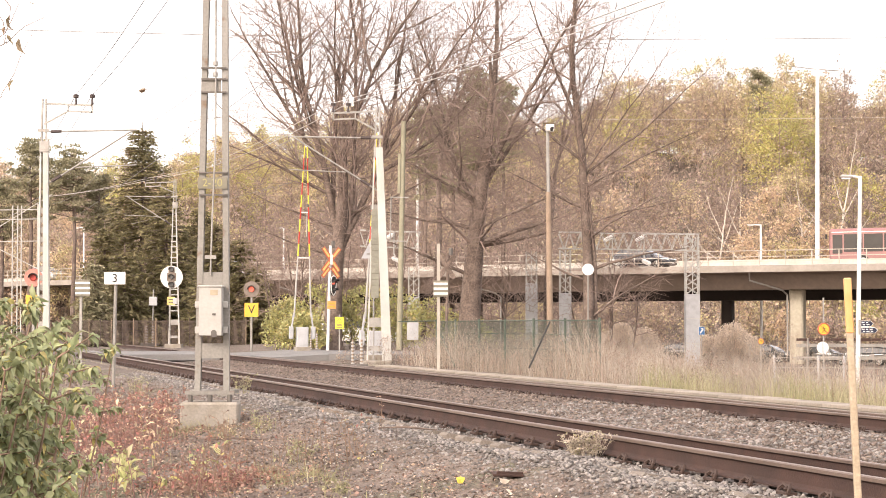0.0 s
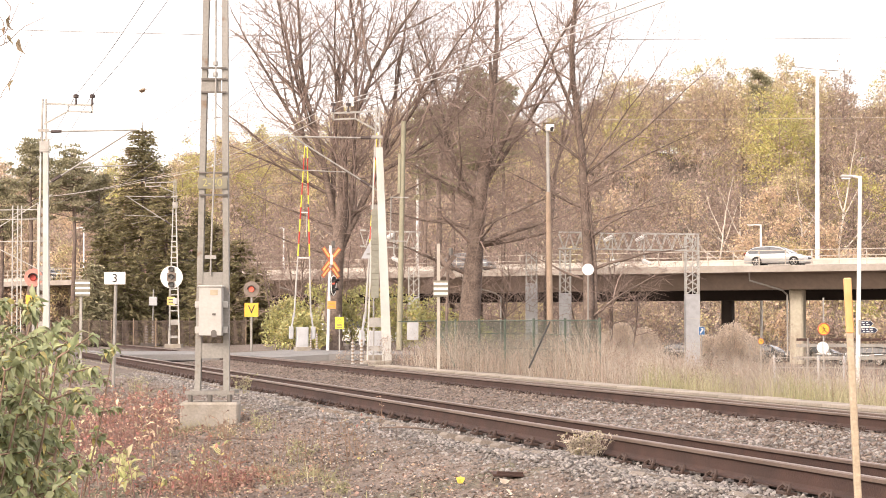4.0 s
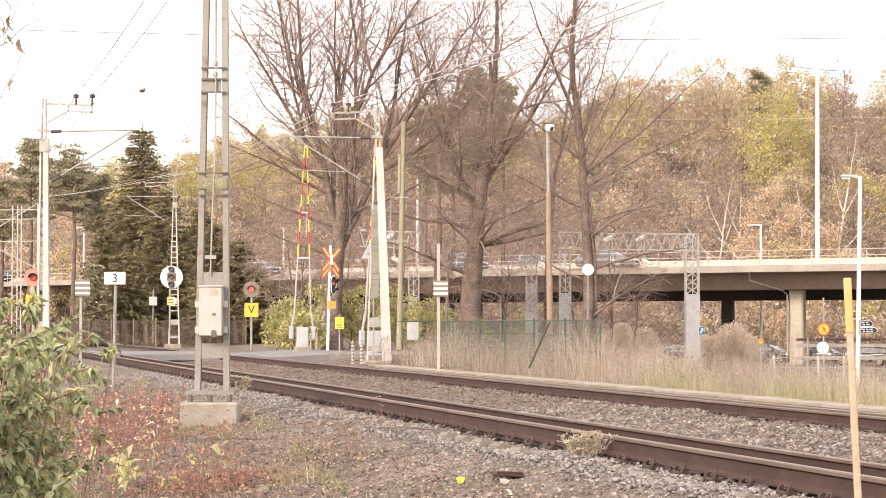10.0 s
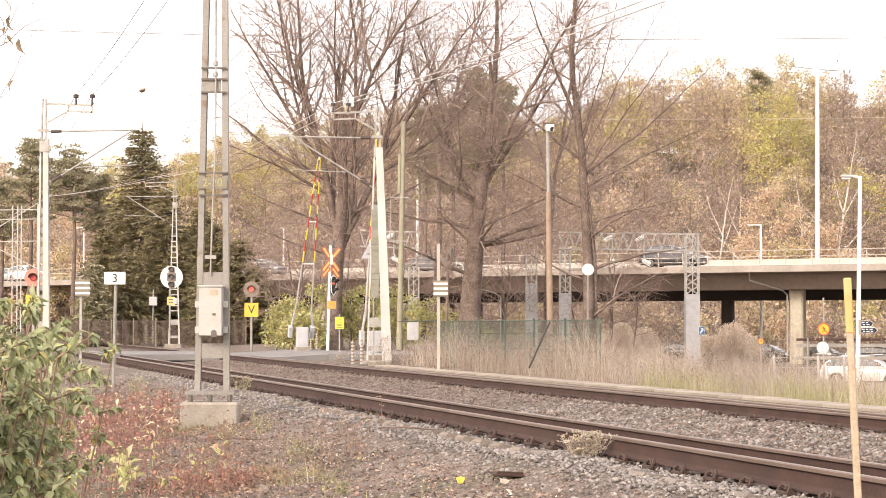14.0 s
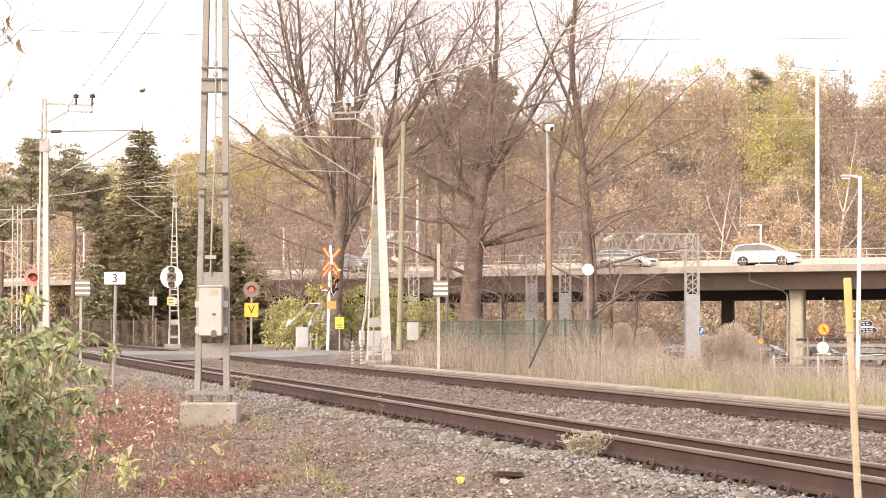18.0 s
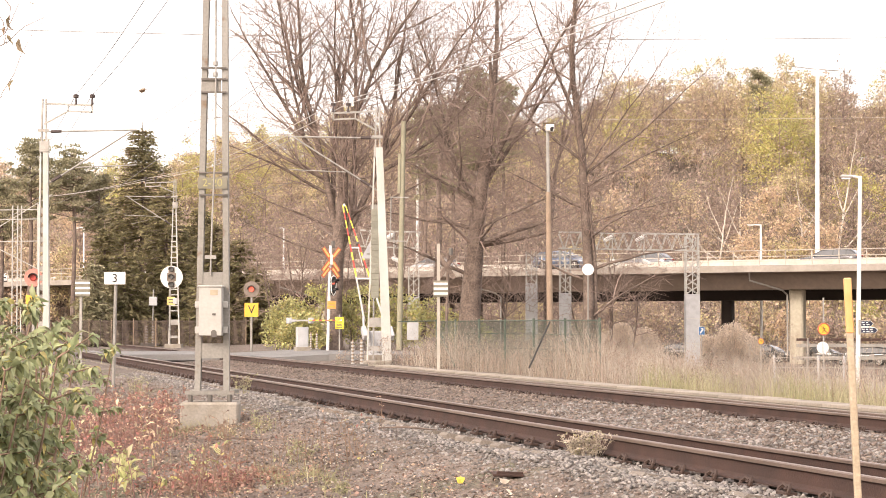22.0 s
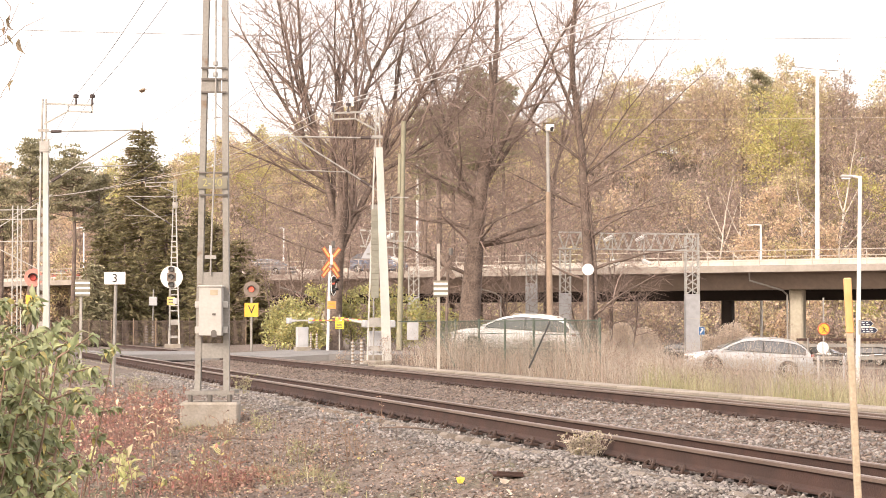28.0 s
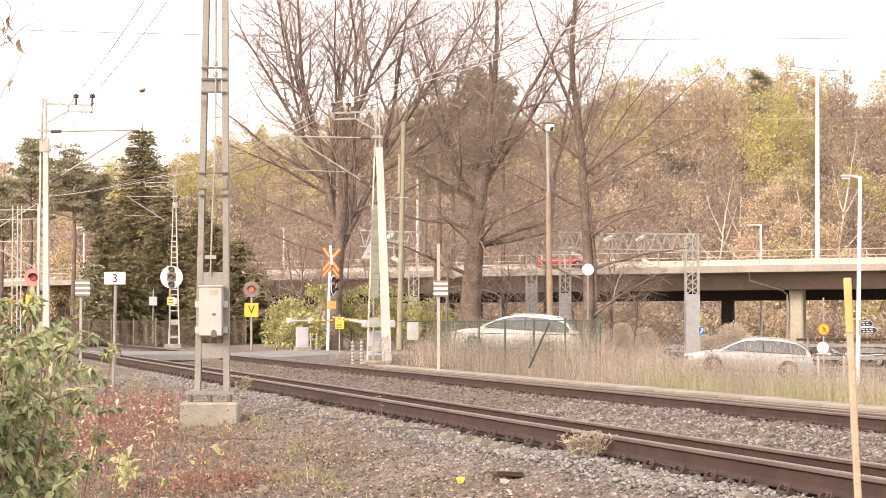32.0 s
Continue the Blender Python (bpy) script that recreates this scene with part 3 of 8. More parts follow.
def build_near_mast():
    x, y, g = -3.11, 25.2, -0.36
    mast = thing("catenary_mast", "tall grey twin-channel steel mast on a concrete footing", "catenary mast", pose(x, y, 0), "overhead line masts")
    sh = Shape().box((0, 0, -0.30), (0.78, 0.78, 0.44), cut=0.03)
    part("footing", sh, M_CONCRETE, mast, "stained pale concrete footing", m=pose(-0.02, 0, 0, 0, 0, TURN * 0.25))
    for sx in (-1, 1):
        leg = Shape()
        b, t = 0.195 * sx, 0.088 * sx
        for dy in (-0.06, 0.06):
            leg.bar((b, dy, 0.02), (t + 0.035, dy, 8.2), 0.078, 0.012)
        leg.bar((b + 0.034 * sx, 0, 0.02), (t + 0.035 + 0.034 * sx, 0, 8.2), 0.012, 0.13)
        part("channel", leg, M_MAST, mast)
    for z, wd, hh in ((0.60, 0.36, 0.20), (1.56, 0.32, 0.2), (2.70, 0.3, 0.03), (3.0, 0.3, 0.04), (4.18, 0.26, 0.16), (4.42, 0.26, 0.03)):
        if hh > 0.1:
            part("batten", Shape().box((0.01, -0.062, z), (wd - 0.06, 0.016, hh)), M_MAST, mast)
        for dz in ((-hh / 2 - 0.01, hh / 2 + 0.01) if z > 2 and hh > 0.1 else (0.0,) if hh < 0.1 else ()):
            part("batten_angle", Shape().box((0.01, -0.085, z + dz), (wd + 0.08, 0.04, 0.022)), M_DARK, mast, "dark angle bar across the mast")
    part("base_frame", Shape().box((0, -0.25, 0.045), (0.66, 0.07, 0.05)).box((0, 0.25, 0.045), (0.66, 0.07, 0.05)).box((-0.2, 0, 0.03), (0.07, 0.55, 0.05)).box((0.2, 0, 0.03), (0.07, 0.55, 0.05)), M_MAST, mast)
    for sx in (-0.26, 0.0, 0.26):
        part("anchor_bolt", Shape().tube([(sx, -0.25, -0.10), (sx, -0.25, 0.02)], 0.035, 8), M_DARK, mast)
    # switch box, number plate and rod
    box = part("switch_box", Shape().box((0, -0.17, 1.25), (0.31, 0.2, 0.66), cut=0.012), M_OFFWHITE, mast, "cream sheet-metal switch box with a notch below", m=pose(0.0, 0, -0.12))
    part("lid", Shape().box((0, -0.17, 1.585), (0.34, 0.23, 0.025), cut=0.006), M_OFFWHITE, box)
    for lx, lz in ((-0.185, 1.34), (0.185, 1.34), (-0.185, 1.0), (0.185, 1.0)):
        part("side_lug", Shape().box((lx, -0.14, lz), (0.07, 0.05, 0.09), cut=0.008), M_OFFWHITE, box)
    part("type_plate", Shape().box((0.05, -0.272, 1.50), (0.10, 0.006, 0.07)), M_TAN, box)
    part("latch", Shape().box((0.05, -0.275, 1.21), (0.045, 0.012, 0.025)), M_DARK, box)
    part("cable_notch", Shape().tube([(0.05, -0.268, 0.965), (0.05, -0.276, 0.965)], 0.038, 16).box((0.05, -0.272, 0.935), (0.076, 0.008, 0.06)), M_DARK, box)
    part("cable_gland", Shape().tube([(0.05, -0.22, 1.0), (0.05, -0.235, 0.90)], 0.022, 8), M_DARK, box)
    plate = part("number_plate", Shape().box((0.0, -0.09, 2.86), (0.40, 0.012, 0.15)), M_OLIVE, mast, "olive plate with yellow figures 2-20")
    text_part("2-20", 0.15, M_DULLYEL, plate, pose(0.0, -0.098, 2.86) @ FACE)
    part("operating_rod", Shape().tube([(-0.02, -0.10, 1.62), (0.0, -0.10, 2.4), (0.04, -0.10, 3.4), (0.03, -0.10, 8.2)], 0.013, 8).box((-0.02, -0.10, 1.86), (0.15, 0.05, 0.05)).tube([(0.035, -0.1, 4.30), (0.035, -0.1, 4.36)], 0.035, 8).tube([(0.035, -0.1, 4.45), (0.035, -0.1, 4.51)], 0.035, 8), M_GALV, mast)
    return mast


build_near_mast()


def catenary_mast(x, y, g, top, width, arm_dir, arm, label, thick, lean=0.0):
    """A mast of a thick and a thin leg with a ladder between them, a feeder bracket on top and a hinged contact wire bracket; the arms reach along arm_dir * x."""
    mast = thing("catenary_mast", label, "catenary mast", pose(x, y, g, 0, lean, 0), "overhead line masts")
    mt = M_MASTW
    h = top - g
    part("leg", Shape().bar((-width / 2, 0, 0), (-0.09, 0, h - 1.3), 0.05, 0.10), mt, mast)
    part("leg", Shape().tube([(width / 2, 0, 0), (0.06, 0, h - 1.3)], [thick * 0.75, thick * 0.55], 4), mt, mast, "wide pale leg")
    part("mast_head", Shape().bar((-0.07, 0, h - 1.5), (-0.05, 0, h + 0.05), 0.05, 0.1).bar((0.08, 0, h - 1.5), (0.06, 0, h + 0.05), 0.05, 0.1).box((0, -0.06, h - 0.95), (0.34, 0.04, 0.10)).box((0.03, -0.05, h - 1.45), (0.30, 0.1, 0.35), cut=0.01), M_GALV, mast)
    n = int(h / 0.30)
    for i in range(2, n - 5):
        z = (i + 0.5) * h / n
        w = width * (1 - 0.62 * z / h)
        if 1.9 < z < h - 3.2 and (thick < 0.2 or z > 5.1):
            part("rung", Shape().box((-0.02, -0.02, z), (w, 0.03, 0.17 if thick > 0.14 else 0.06)), M_MAST if thick > 0.14 else mt, mast)
    if thick > 0.2:
        panel = part("climb_guard", Shape().box((-0.07, -0.045, 3.6), (0.24, 0.02, 2.9)), M_GUARD, mast, "olive-grey slatted guard on the ladder")
        for i in range(15):
            part("slat", Shape().box((-0.07, -0.062, 2.25 + 0.19 * i), (0.26, 0.02, 0.14), cut=0.004), M_GUARD, panel)
    for z in (0.5, 1.35):
        part("tie_plate", Shape().box((-0.02, -0.03, z), (width * 0.8, 0.02, 0.3 if z > 1 else 0.15)), M_GALV, mast)
    ad = arm_dir
    br = Shape().bar((0, 0, h - 0.1), (ad * arm, 0, h - 0.16), 0.05, 0.06).bar((ad * arm, 0, h - 0.12), (ad * arm, 0, h - 0.40), 0.05, 0.05)
    br.bar((ad * arm, 0, h - 0.37), (ad * arm * 0.5, 0, h - 0.34), 0.05, 0.05).bar((ad * arm * 0.5, 0, h - 0.34), (0, 0, h - 0.75), 0.05, 0.05).bar((ad * arm * 0.5, 0, h - 0.34), (ad * arm * 0.5, 0, h - 0.13), 0.04, 0.04)
    part("feeder_bracket", br, M_GALV, mast)
    for f in (1.0, 0.66):
        ins = Shape().tube([(ad * arm * f, 0, h - 0.13), (ad * arm * f, 0, h + 0.06), (ad * arm * f, 0, h + 0.08), (ad * arm * f, 0, h + 0.17), (ad * arm * f, 0, h + 0.2)], [0.05, 0.028, 0.085, 0.09, 0.04], 10)
        part("insulator", ins, M_INS, mast, "dark brown insulator", smooth=True)
    reach = ad * 2.9
    part("top_tube", Shape().tube([(0, 0, h - 0.98), (reach, 0, h - 0.93)], 0.028, 8), M_GALV, mast)
    part("stay_tube", Shape().tube([(0, 0, h - 2.7), (reach * 0.95, 0, h - 0.95)], 0.028, 8), M_GALV, mast)
    part("steady_arm", Shape().tube([(reach * 0.35, 0, h - 2.1), (reach * 1.0, 0, h - 2.02)], 0.018, 8), M_GALV, mast)
    part("line_insulator", Shape().tube([(ad * 0.22, 0, h - 0.977), (ad * 0.55, 0, h - 0.97)], 0.05, 8), M_INS, mast)
    part("stay_insulator", Shape().tube([(ad * 0.25, 0, h - 2.54), (ad * 0.55, 0, h - 2.35)], 0.05, 8), M_INS, mast)
    part("footing", Shape().box((0, 0, -0.05), (width + 0.35, 0.8, 0.3), cut=0.03), M_CONCRETE, mast)
    return mast


catenary_mast(-2.15, 61.0, -0.32, 8.05, 0.66, -1, 1.45, "pale painted steel mast with ladder braces and a feeder bracket", 0.29)
catenary_mast(-12.45, 58.0, -0.45, 7.95, 0.28, 1, 1.5, "pale grey mast with a feeder bracket and two insulators", 0.19)
catenary_mast(-15.5, 107.6, -0.25, 9.3, 0.62, -1, 1.7, "pale steel ladder mast beyond the crossing", 0.08)


# ---- wires ----
def wire(name, a, b, sag, r, mat, label):
    a, b = Vector(a), Vector(b)
    pts = [a.lerp(b, i / 14) - Vector((0, 0, 4 * sag * (i / 14) * (1 - i / 14))) for i in range(15)]
    return tagged(new(name, Shape().tube(pts, r, 5).mesh(name, mat)), label, "wire", "overhead wires")


def span(name, a, b, sag, label, r=0.013):
    """A wire from a to b and on to the same place one mast further each way."""
    a, b = Vector(a), Vector(b)
    wire(name, a, b, sag, r, M_WIREP, label)
    wire(name, b, (-25.9, 119.0, b.z - 0.4), 0.15, r, M_WIREP, label)
    wire(name, (-25.9, 119.0, b.z - 0.4), (-40.0, 160.0, b.z), sag, r, M_WIREP, label)
    wire(name, a - (b - a) * 1.15, a, sag, r, M_WIREP, label)


for arm in (1.45, 0.957):
    span("feeder_wire", (-2.15 - arm, 61.0, 8.22), (-15.3 - arm * 1.17, 108.0, 9.48), 0.45, "pale feeder wire strung between masts")
for arm in (1.5, 0.99):
    wire("feeder_wire", (-12.45 + arm, 58.0, 8.13), (-3.11 + arm, 24.5, 8.35), 0.3, 0.011, M_WIRE, "thin feeder wire above the track")
    wire("feeder_wire", (-12.45 + arm, 58.0, 8.13), (-22.5 + arm, 94.0, 8.1), 0.3, 0.011, M_WIRE, "thin feeder wire above the track")
for z, dz in ((7.05, 0.5), (5.62, 0.03)):
    wire("contact_wire", (-4.95, 61.0, z), (-18.1, 108.0, z + 1.15), dz, 0.007, M_WIRE, "thin contact wire over the far track")
    wire("contact_wire", (-9.65, 58.0, z - 0.05), (-0.4, 24.5, z), dz, 0.007, M_WIRE, "thin contact wire over the near track")
    wire("contact_wire", (-9.65, 58.0, z - 0.05), (-19.7, 94.0, z), dz, 0.007, M_WIRE, "thin contact wire over the near track")
wire("power_line", (8.0, 130.0, 15.3), (40.0, 130.0, 15.6), 0.1, 0.014, M_WIREP, "pale power line in front of the wood")
wire("power_line", (-40.0, 150.0, 24.95), (60.0, 150.0, 24.6), 0.75, 0.034, M_WIRE, "thin power line against the sky")


# ---- barriers: two booms of paired striped tubes that swing down along the tracks ----
def barrier(x, y, z, length, flip, label):
    base = thing("barrier_machine", "grey barrier machine cabinet beside the crossing", "barrier", pose(x, y, z, 0, 0, TURN), "crossing barriers")
    part("cabinet", Shape().box((0, 0.05, 0.42), (0.46, 0.42, 0.84), cut=0.02), M_GREY, base)
    part("plinth", Shape().box((0, 0.05, -0.08), (0.6, 0.6, 0.2), cut=0.02), M_CONCRETE, base)
    part("door", Shape().box((0.0, -0.17, 0.45), (0.38, 0.02, 0.7), cut=0.005), M_GREY, base)
    boom = thing("barrier_boom", label, "barrier boom", pose(x, y, z + 1.1, 0, 0, TURN), "crossing barriers")
    n = 14
    for sx in (-1, 1):
        pts = []
        for i in range(n + 1):
            f = i / n
            wx = sx * (0.35 * (1 - f) + 0.05 * f) if f > 0.06 else sx * 0.35
            pts.append(Vector((wx, 0, 0.15 + f * (length - 0.15))))
        for i in range(n):
            mt = M_YELLOWG if i % 2 else M_RED
            if i < 5:
                mt = M_OFFWHITE
            part("tube", Shape().tube([pts[i], pts[i + 1]], 0.038 - 0.0012 * i, 8), mt, boom)
        part("arm", Shape().bar((sx * 0.37, 0, 0.3), (sx * 0.44, 0, -0.25), 0.05, 0.10), M_GREY, boom)
        part("counterweight", Shape().box((sx * 0.46, 0, -0.5), (0.16, 0.24, 0.5), cut=0.02), M_GREY, boom)
    for f in (0.36, 0.62):
        w = 0.37 * (1 - f)
        part("cross_tie", Shape().bar((-w, 0, f * length), (w, 0, f * length), 0.04, 0.05), M_WHITE, boom)
    part("tip", Shape().box((0, 0, length), (0.07, 0.05, 0.12)), M_WHITE, boom)
    part("boom_lamp", Shape().box((0.12, 0, length * 0.66), (0.10, 0.12, 0.12), cut=0.02), M_DARK, boom)
    part("drop_leg", Shape().tube([(0.1, 0.0, length * 0.62), (0.1, 0.0, length * 0.62 - 1.0)], 0.018, 6), M_OFFWHITE, boom)
    return boom


BOOM_A = barrier(-5.80, 77.0, 0.02, 7.2, 1, "red and yellow striped barrier boom of two tapering tubes")
BOOM_B = barrier(-2.33, 64.0, -0.10, 6.5, -1, "red and yellow striped barrier boom near the pale mast")


# ---- signals and signs ----
def lamp_lens(parent, c, r, mat, hood=True, depth=0.06):
    x, y, z = c
    part("lens", Shape().tube([(x, y, z), (x, y - depth, z)], [r, r * 0.85], 16), mat, parent)
    if hood:
        outl = []
        vs, fs = [], []
        for i in range(9):
            a = math.pi * i / 8
            for yy, k in ((0.0, 1.18), (-0.22, 1.18), (-0.22, 1.30), (0.0, 1.30)):
                vs.append((x + r * k * math.cos(a), y + yy, z + r * k * math.sin(a)))
        for i in range(8):
            for j in range(4):
                fs.append((i * 4 + j, i * 4 + (j + 1) % 4, (i + 1) * 4 + (j + 1) % 4, (i + 1) * 4 + j))
        fs += [(0, 1, 2, 3), (35, 34, 33, 32)]
        part("hood", Shape().add(vs, fs), M_BLACK, parent)


def number_sign():
    s = thing("kilometre_sign", "white sign with a black figure 3 on a rusty post", "sign", pose(-6.5, 37.0, -0.40))
    part("post", Shape().tube([(-0.03, 0, -0.1), (0.01, 0, 2.2)], 0.034, 8), M_MAST, s)
    part("plate", Shape().box((0.0, -0.05, 2.27), (0.42, 0.02, 0.25), cut=0.008), M_WHITE, s)
    text_part("3", 0.24, M_BLACK, s, pose(0.0, -0.063, 2.265) @ FACE)


number_sign()


def striped_board(x, y, g, zc, w, label, top, slim):
    s = thing("striped_board", label, "sign", pose(x, y, g), "striped track boards")
    part("post", Shape().box((0, 0, (top - g) / 2 - 0.05), (slim, slim, top - g + 0.1), cut=0.005), M_CREAMPOST if slim > 0.08 else M_GALV, s)
    b = part("board", Shape().box((0.06, -0.09, zc - g), (w, 0.03, w * 1.12), cut=0.006), M_OLIVE, s)
    for i in range(3):
        part("stripe", Shape().box((0.06, -0.108, zc - g + w * (0.34 - 0.34 * i)), (w * 0.98, 0.006, w * 0.15)), M_WHITE, b)
    return s


striped_board(-0.125, 51.8, -0.42, 1.95, 0.40, "grey board with three white stripes on a pale post", 3.2, 0.09)
striped_board(-9.70, 50.0, -0.42, 1.93, 0.40, "weathered board with white stripes on a thin post", 2.1, 0.07)


def disc_signal(x, y, g, zc, zs, r, size, label, lens, back):
    s = thing("crossing_signal", label, "railway signal", pose(x, y, g), "round crossing signals")
    part("post", Shape().tube([(0, 0, -0.1), (0, 0, zc - g)], 0.055, 8), M_GALV, s)
    d = part("disc", Shape().disc((0, -0.08, zc - g), r, 0.03, (0, 1, 0), 28), back, s, "round background disc")
    lamp_lens(d, (0, -0.10, zc - g), 0.14, lens)
    part("plate", Shape().box((0, -0.07, zs - g), (size, 0.02, size), cut=0.006), M_YELLOW, s, "yellow square plate")
    text_part("V", size * 0.85, M_BLACK, s, pose(0, -0.083, zs - g) @ FACE)


disc_signal(-8.82, 86.0, -0.15, 2.58, 1.63, 0.37, 0.64, "round brown signal over a yellow plate with the letter V", M_SIGRED, M_DISC)
disc_signal(-16.45, 75.0, -0.2, 2.84, 1.84, 0.37, 0.62, "faded round signal over a yellow plate with the letter V", M_RED, M_FADEPINK)


def three_light_signal():
    s = thing("distant_signal", "three-light signal on a black and white disc", "railway signal", pose(-15.42, 106.0, -0.2))
    part("post", Shape().bar((-0.1, 0, 0), (-0.1, 0, 4.2), 0.09, 0.09), M_GALV, s)
    zc = 3.85
    d = part("disc", Shape().disc((0, -0.06, zc), 0.64, 0.03, (0, 1, 0), 32), M_WHITE, s, "white round disc")
    part("lamp_panel", Shape().box((0, -0.10, zc), (0.34, 0.05, 1.16), cut=0.01).box((0, -0.09, zc), (0.52, 0.04, 0.46), cut=0.01), M_DISC, s)
    for dz in (-0.43, 0.0, 0.43):
        lamp_lens(s, (0, -0.14, zc + dz), 0.13, M_GLASSD)
    part("plate", Shape().box((-0.02, -0.07, 2.5), (0.46, 0.02, 0.46), cut=0.006), M_PALEYEL, s, "pale yellow plate with worn marks")
    for i in range(2):
        part("bar", Shape().box((-0.02, -0.084, 2.58 - 0.16 * i), (0.26, 0.006, 0.05)), M_DARK, s)
    part("relay_box", Shape().box((0.2, 0, 2.5), (0.22, 0.2, 0.34), cut=0.01), M_GREY, s)


three_light_signal()


def crossing_sign(x, y, g, h, light, label):
    """A St Andrew's cross with yellow arms edged in red, over a pair of road lights."""
    s = thing("crossing_cross", label, "road sign", pose(x, y, g, 0, 1.6, 28 if light else -30))
    part("post", Shape().tube([(0, 0, -0.1), (0, 0, h)], 0.065, 10), M_WHITE if light else M_BARK, s)
    for sg in (-1, 1):
        a = Matrix.Rotation(radians(sg * 38), 3, "Y")
        zz, ln = h - 0.60, 1.25
        arm = part("cross_arm", Shape().box((0, -0.09 - 0.02 * (sg > 0), zz), (0.19, 0.02, ln), a), M_FADED if light else M_BARK, s, "faded red and yellow cross arm" if light else "grey back of a cross arm")
        if light:
            for e in (-1, 1):
                part("arm_face", Shape().box(a @ Vector((0, 0, e * ln * 0.29)) + Vector((0, -0.106 - 0.02 * (sg > 0), zz)), (0.085, 0.008, ln * 0.36), a), M_PALEYEL, arm)
    if light:
        part("cross_hub", Shape().box((0, -0.13, h - 0.60), (0.12, 0.02, 0.42)), M_WHITE, s)
        for sg in (-1, 1):
            a = Matrix.Rotation(radians(sg * 38), 3, "Y")
            low = part("lower_arm", Shape().box(a @ Vector((0, 0, -0.36)) + Vector((0, -0.09, h - 0.86)), (0.17, 0.02, 0.52), a), M_FADED, s)
            part("arm_face", Shape().box(a @ Vector((0, 0, -0.36)) + Vector((0, -0.104, h - 0.86)), (0.07, 0.008, 0.42), a), M_PALEYEL, low)
        hd = part("light_head", Shape().box((0.12, -0.12, h - 1.7), (0.42, 0.06, 0.86), cut=0.02).tube([(0.12, -0.10, h - 2.05), (0.12, -0.14, h - 2.05)], 0.22, 18).tube([(0.12, -0.10, h - 1.42), (0.12, -0.14, h - 1.42)], 0.26, 18), M_BLACK, s, "black light head with a white rim", m=Matrix.Translation((0.12, -0.1, h - 1.7)) @ Matrix.Rotation(radians(25), 4, "Z") @ Matrix.Scale(0.76, 4) @ Matrix.Translation((-0.12, 0.1, 1.7 - h)))
        part("rim", Shape().tube([(-0.12, -0.15, h - 1.40), (-0.06, -0.15, h - 1.22), (0.12, -0.15, h - 1.15), (0.30, -0.15, h - 1.22), (0.36, -0.15, h - 1.40), (0.27, -0.15, h - 2.1), (0.12, -0.15, h - 2.25), (-0.03, -0.15, h - 2.1), (-0.12, -0.15, h - 1.40)], 0.025, 6), M_WHITE, hd)
        lamp_lens(hd, (0.05, -0.16, h - 1.55), 0.11, M_SIGRED)
        lamp_lens(hd, (0.22, -0.16, h - 1.45), 0.10, M_BLACK)
        lamp_lens(hd, (0.16, -0.16, h - 1.95), 0.10, M_BLACK)
        part("under_plate", Shape().box((0.08, -0.1, h - 2.52), (0.42, 0.02, 0.34), cut=0.005), M_ORANGE, s, "orange plate with worn marks")
        for i in range(2):
            part("bar", Shape().box((0.08, -0.115, h - 2.45 - 0.14 * i), (0.3, 0.006, 0.05)), M_YELLOW, s)
    part("bell", Shape().box((0.12, 0, h + 0.05), (0.14, 0.14, 0.30), cut=0.02), M_DARK, s)
    return s


crossing_sign(-4.88, 79.0, -0.14, 4.45, True, "orange crossing cross over black warning lights on a white post")
crossing_sign(0.12, 79.0, -0.30, 4.30, False, "back of a crossing cross on a pale post beyond the fence")


def warning_plate():
    s = thing("warning_plate", "yellow-green warning plate with a triangle", "sign", pose(-4.06, 73.2, -0.15))
    part("post", Shape().tube([(0, 0.03, -0.1), (0, 0.03, 1.5)], 0.03, 8), M_GALV, s)
    p = part("plate", Shape().box((0, -0.02, 1.17), (0.34, 0.02, 0.47), cut=0.005), M_YELLOWG, s)
    t = Shape()
    q = [Vector((-0.11, -0.035, 1.20)), Vector((0.11, -0.035, 1.20)), Vector((0, -0.035, 1.37))]
    for a, b in zip(q, q[1:] + q[:1]):
        t.bar(a, b, 0.018, 0.012)
    part("triangle", t, M_DARK, p)
    for i in range(3):
        part("bar", Shape().box((0, -0.034, 1.12 - 0.06 * i), (0.22, 0.006, 0.025)), M_DARK, p)


warning_plate()


def back_triangle(x, y, g, zc, label):
    s = thing("triangle_sign", label, "road sign", pose(x, y, g, 0, 0, 14), "warning signs seen from behind")
    part("post", Shape().tube([(0, 0, -0.1), (0, 0, zc - g + 0.3)], 0.03, 8), M_GALV, s)
    h = 0.36
    vs = [(-0.44, -0.04, zc - g - h), (0.44, -0.04, zc - g - h), (0.05, -0.04, zc - g + h), (-0.05, -0.04, zc - g + h)]
    vs += [(a, -0.02, c) for a, _, c in vs]
    part("plate", Shape().add(vs, [(0, 1, 2, 3), (7, 6, 5, 4), (0, 4, 5, 1), (1, 5, 6, 2), (2, 6, 7, 3), (3, 7, 4, 0)]), M_GREY, s, "grey back of a triangular plate")
    part("clamp", Shape().box((0, -0.05, zc - g), (0.3, 0.03, 0.05)).box((0, -0.05, zc - g - 0.2), (0.5, 0.03, 0.05)), M_GALV, s)


back_triangle(-2.35, 63.2, -0.2, 3.55, "grey back of a triangular road sign")


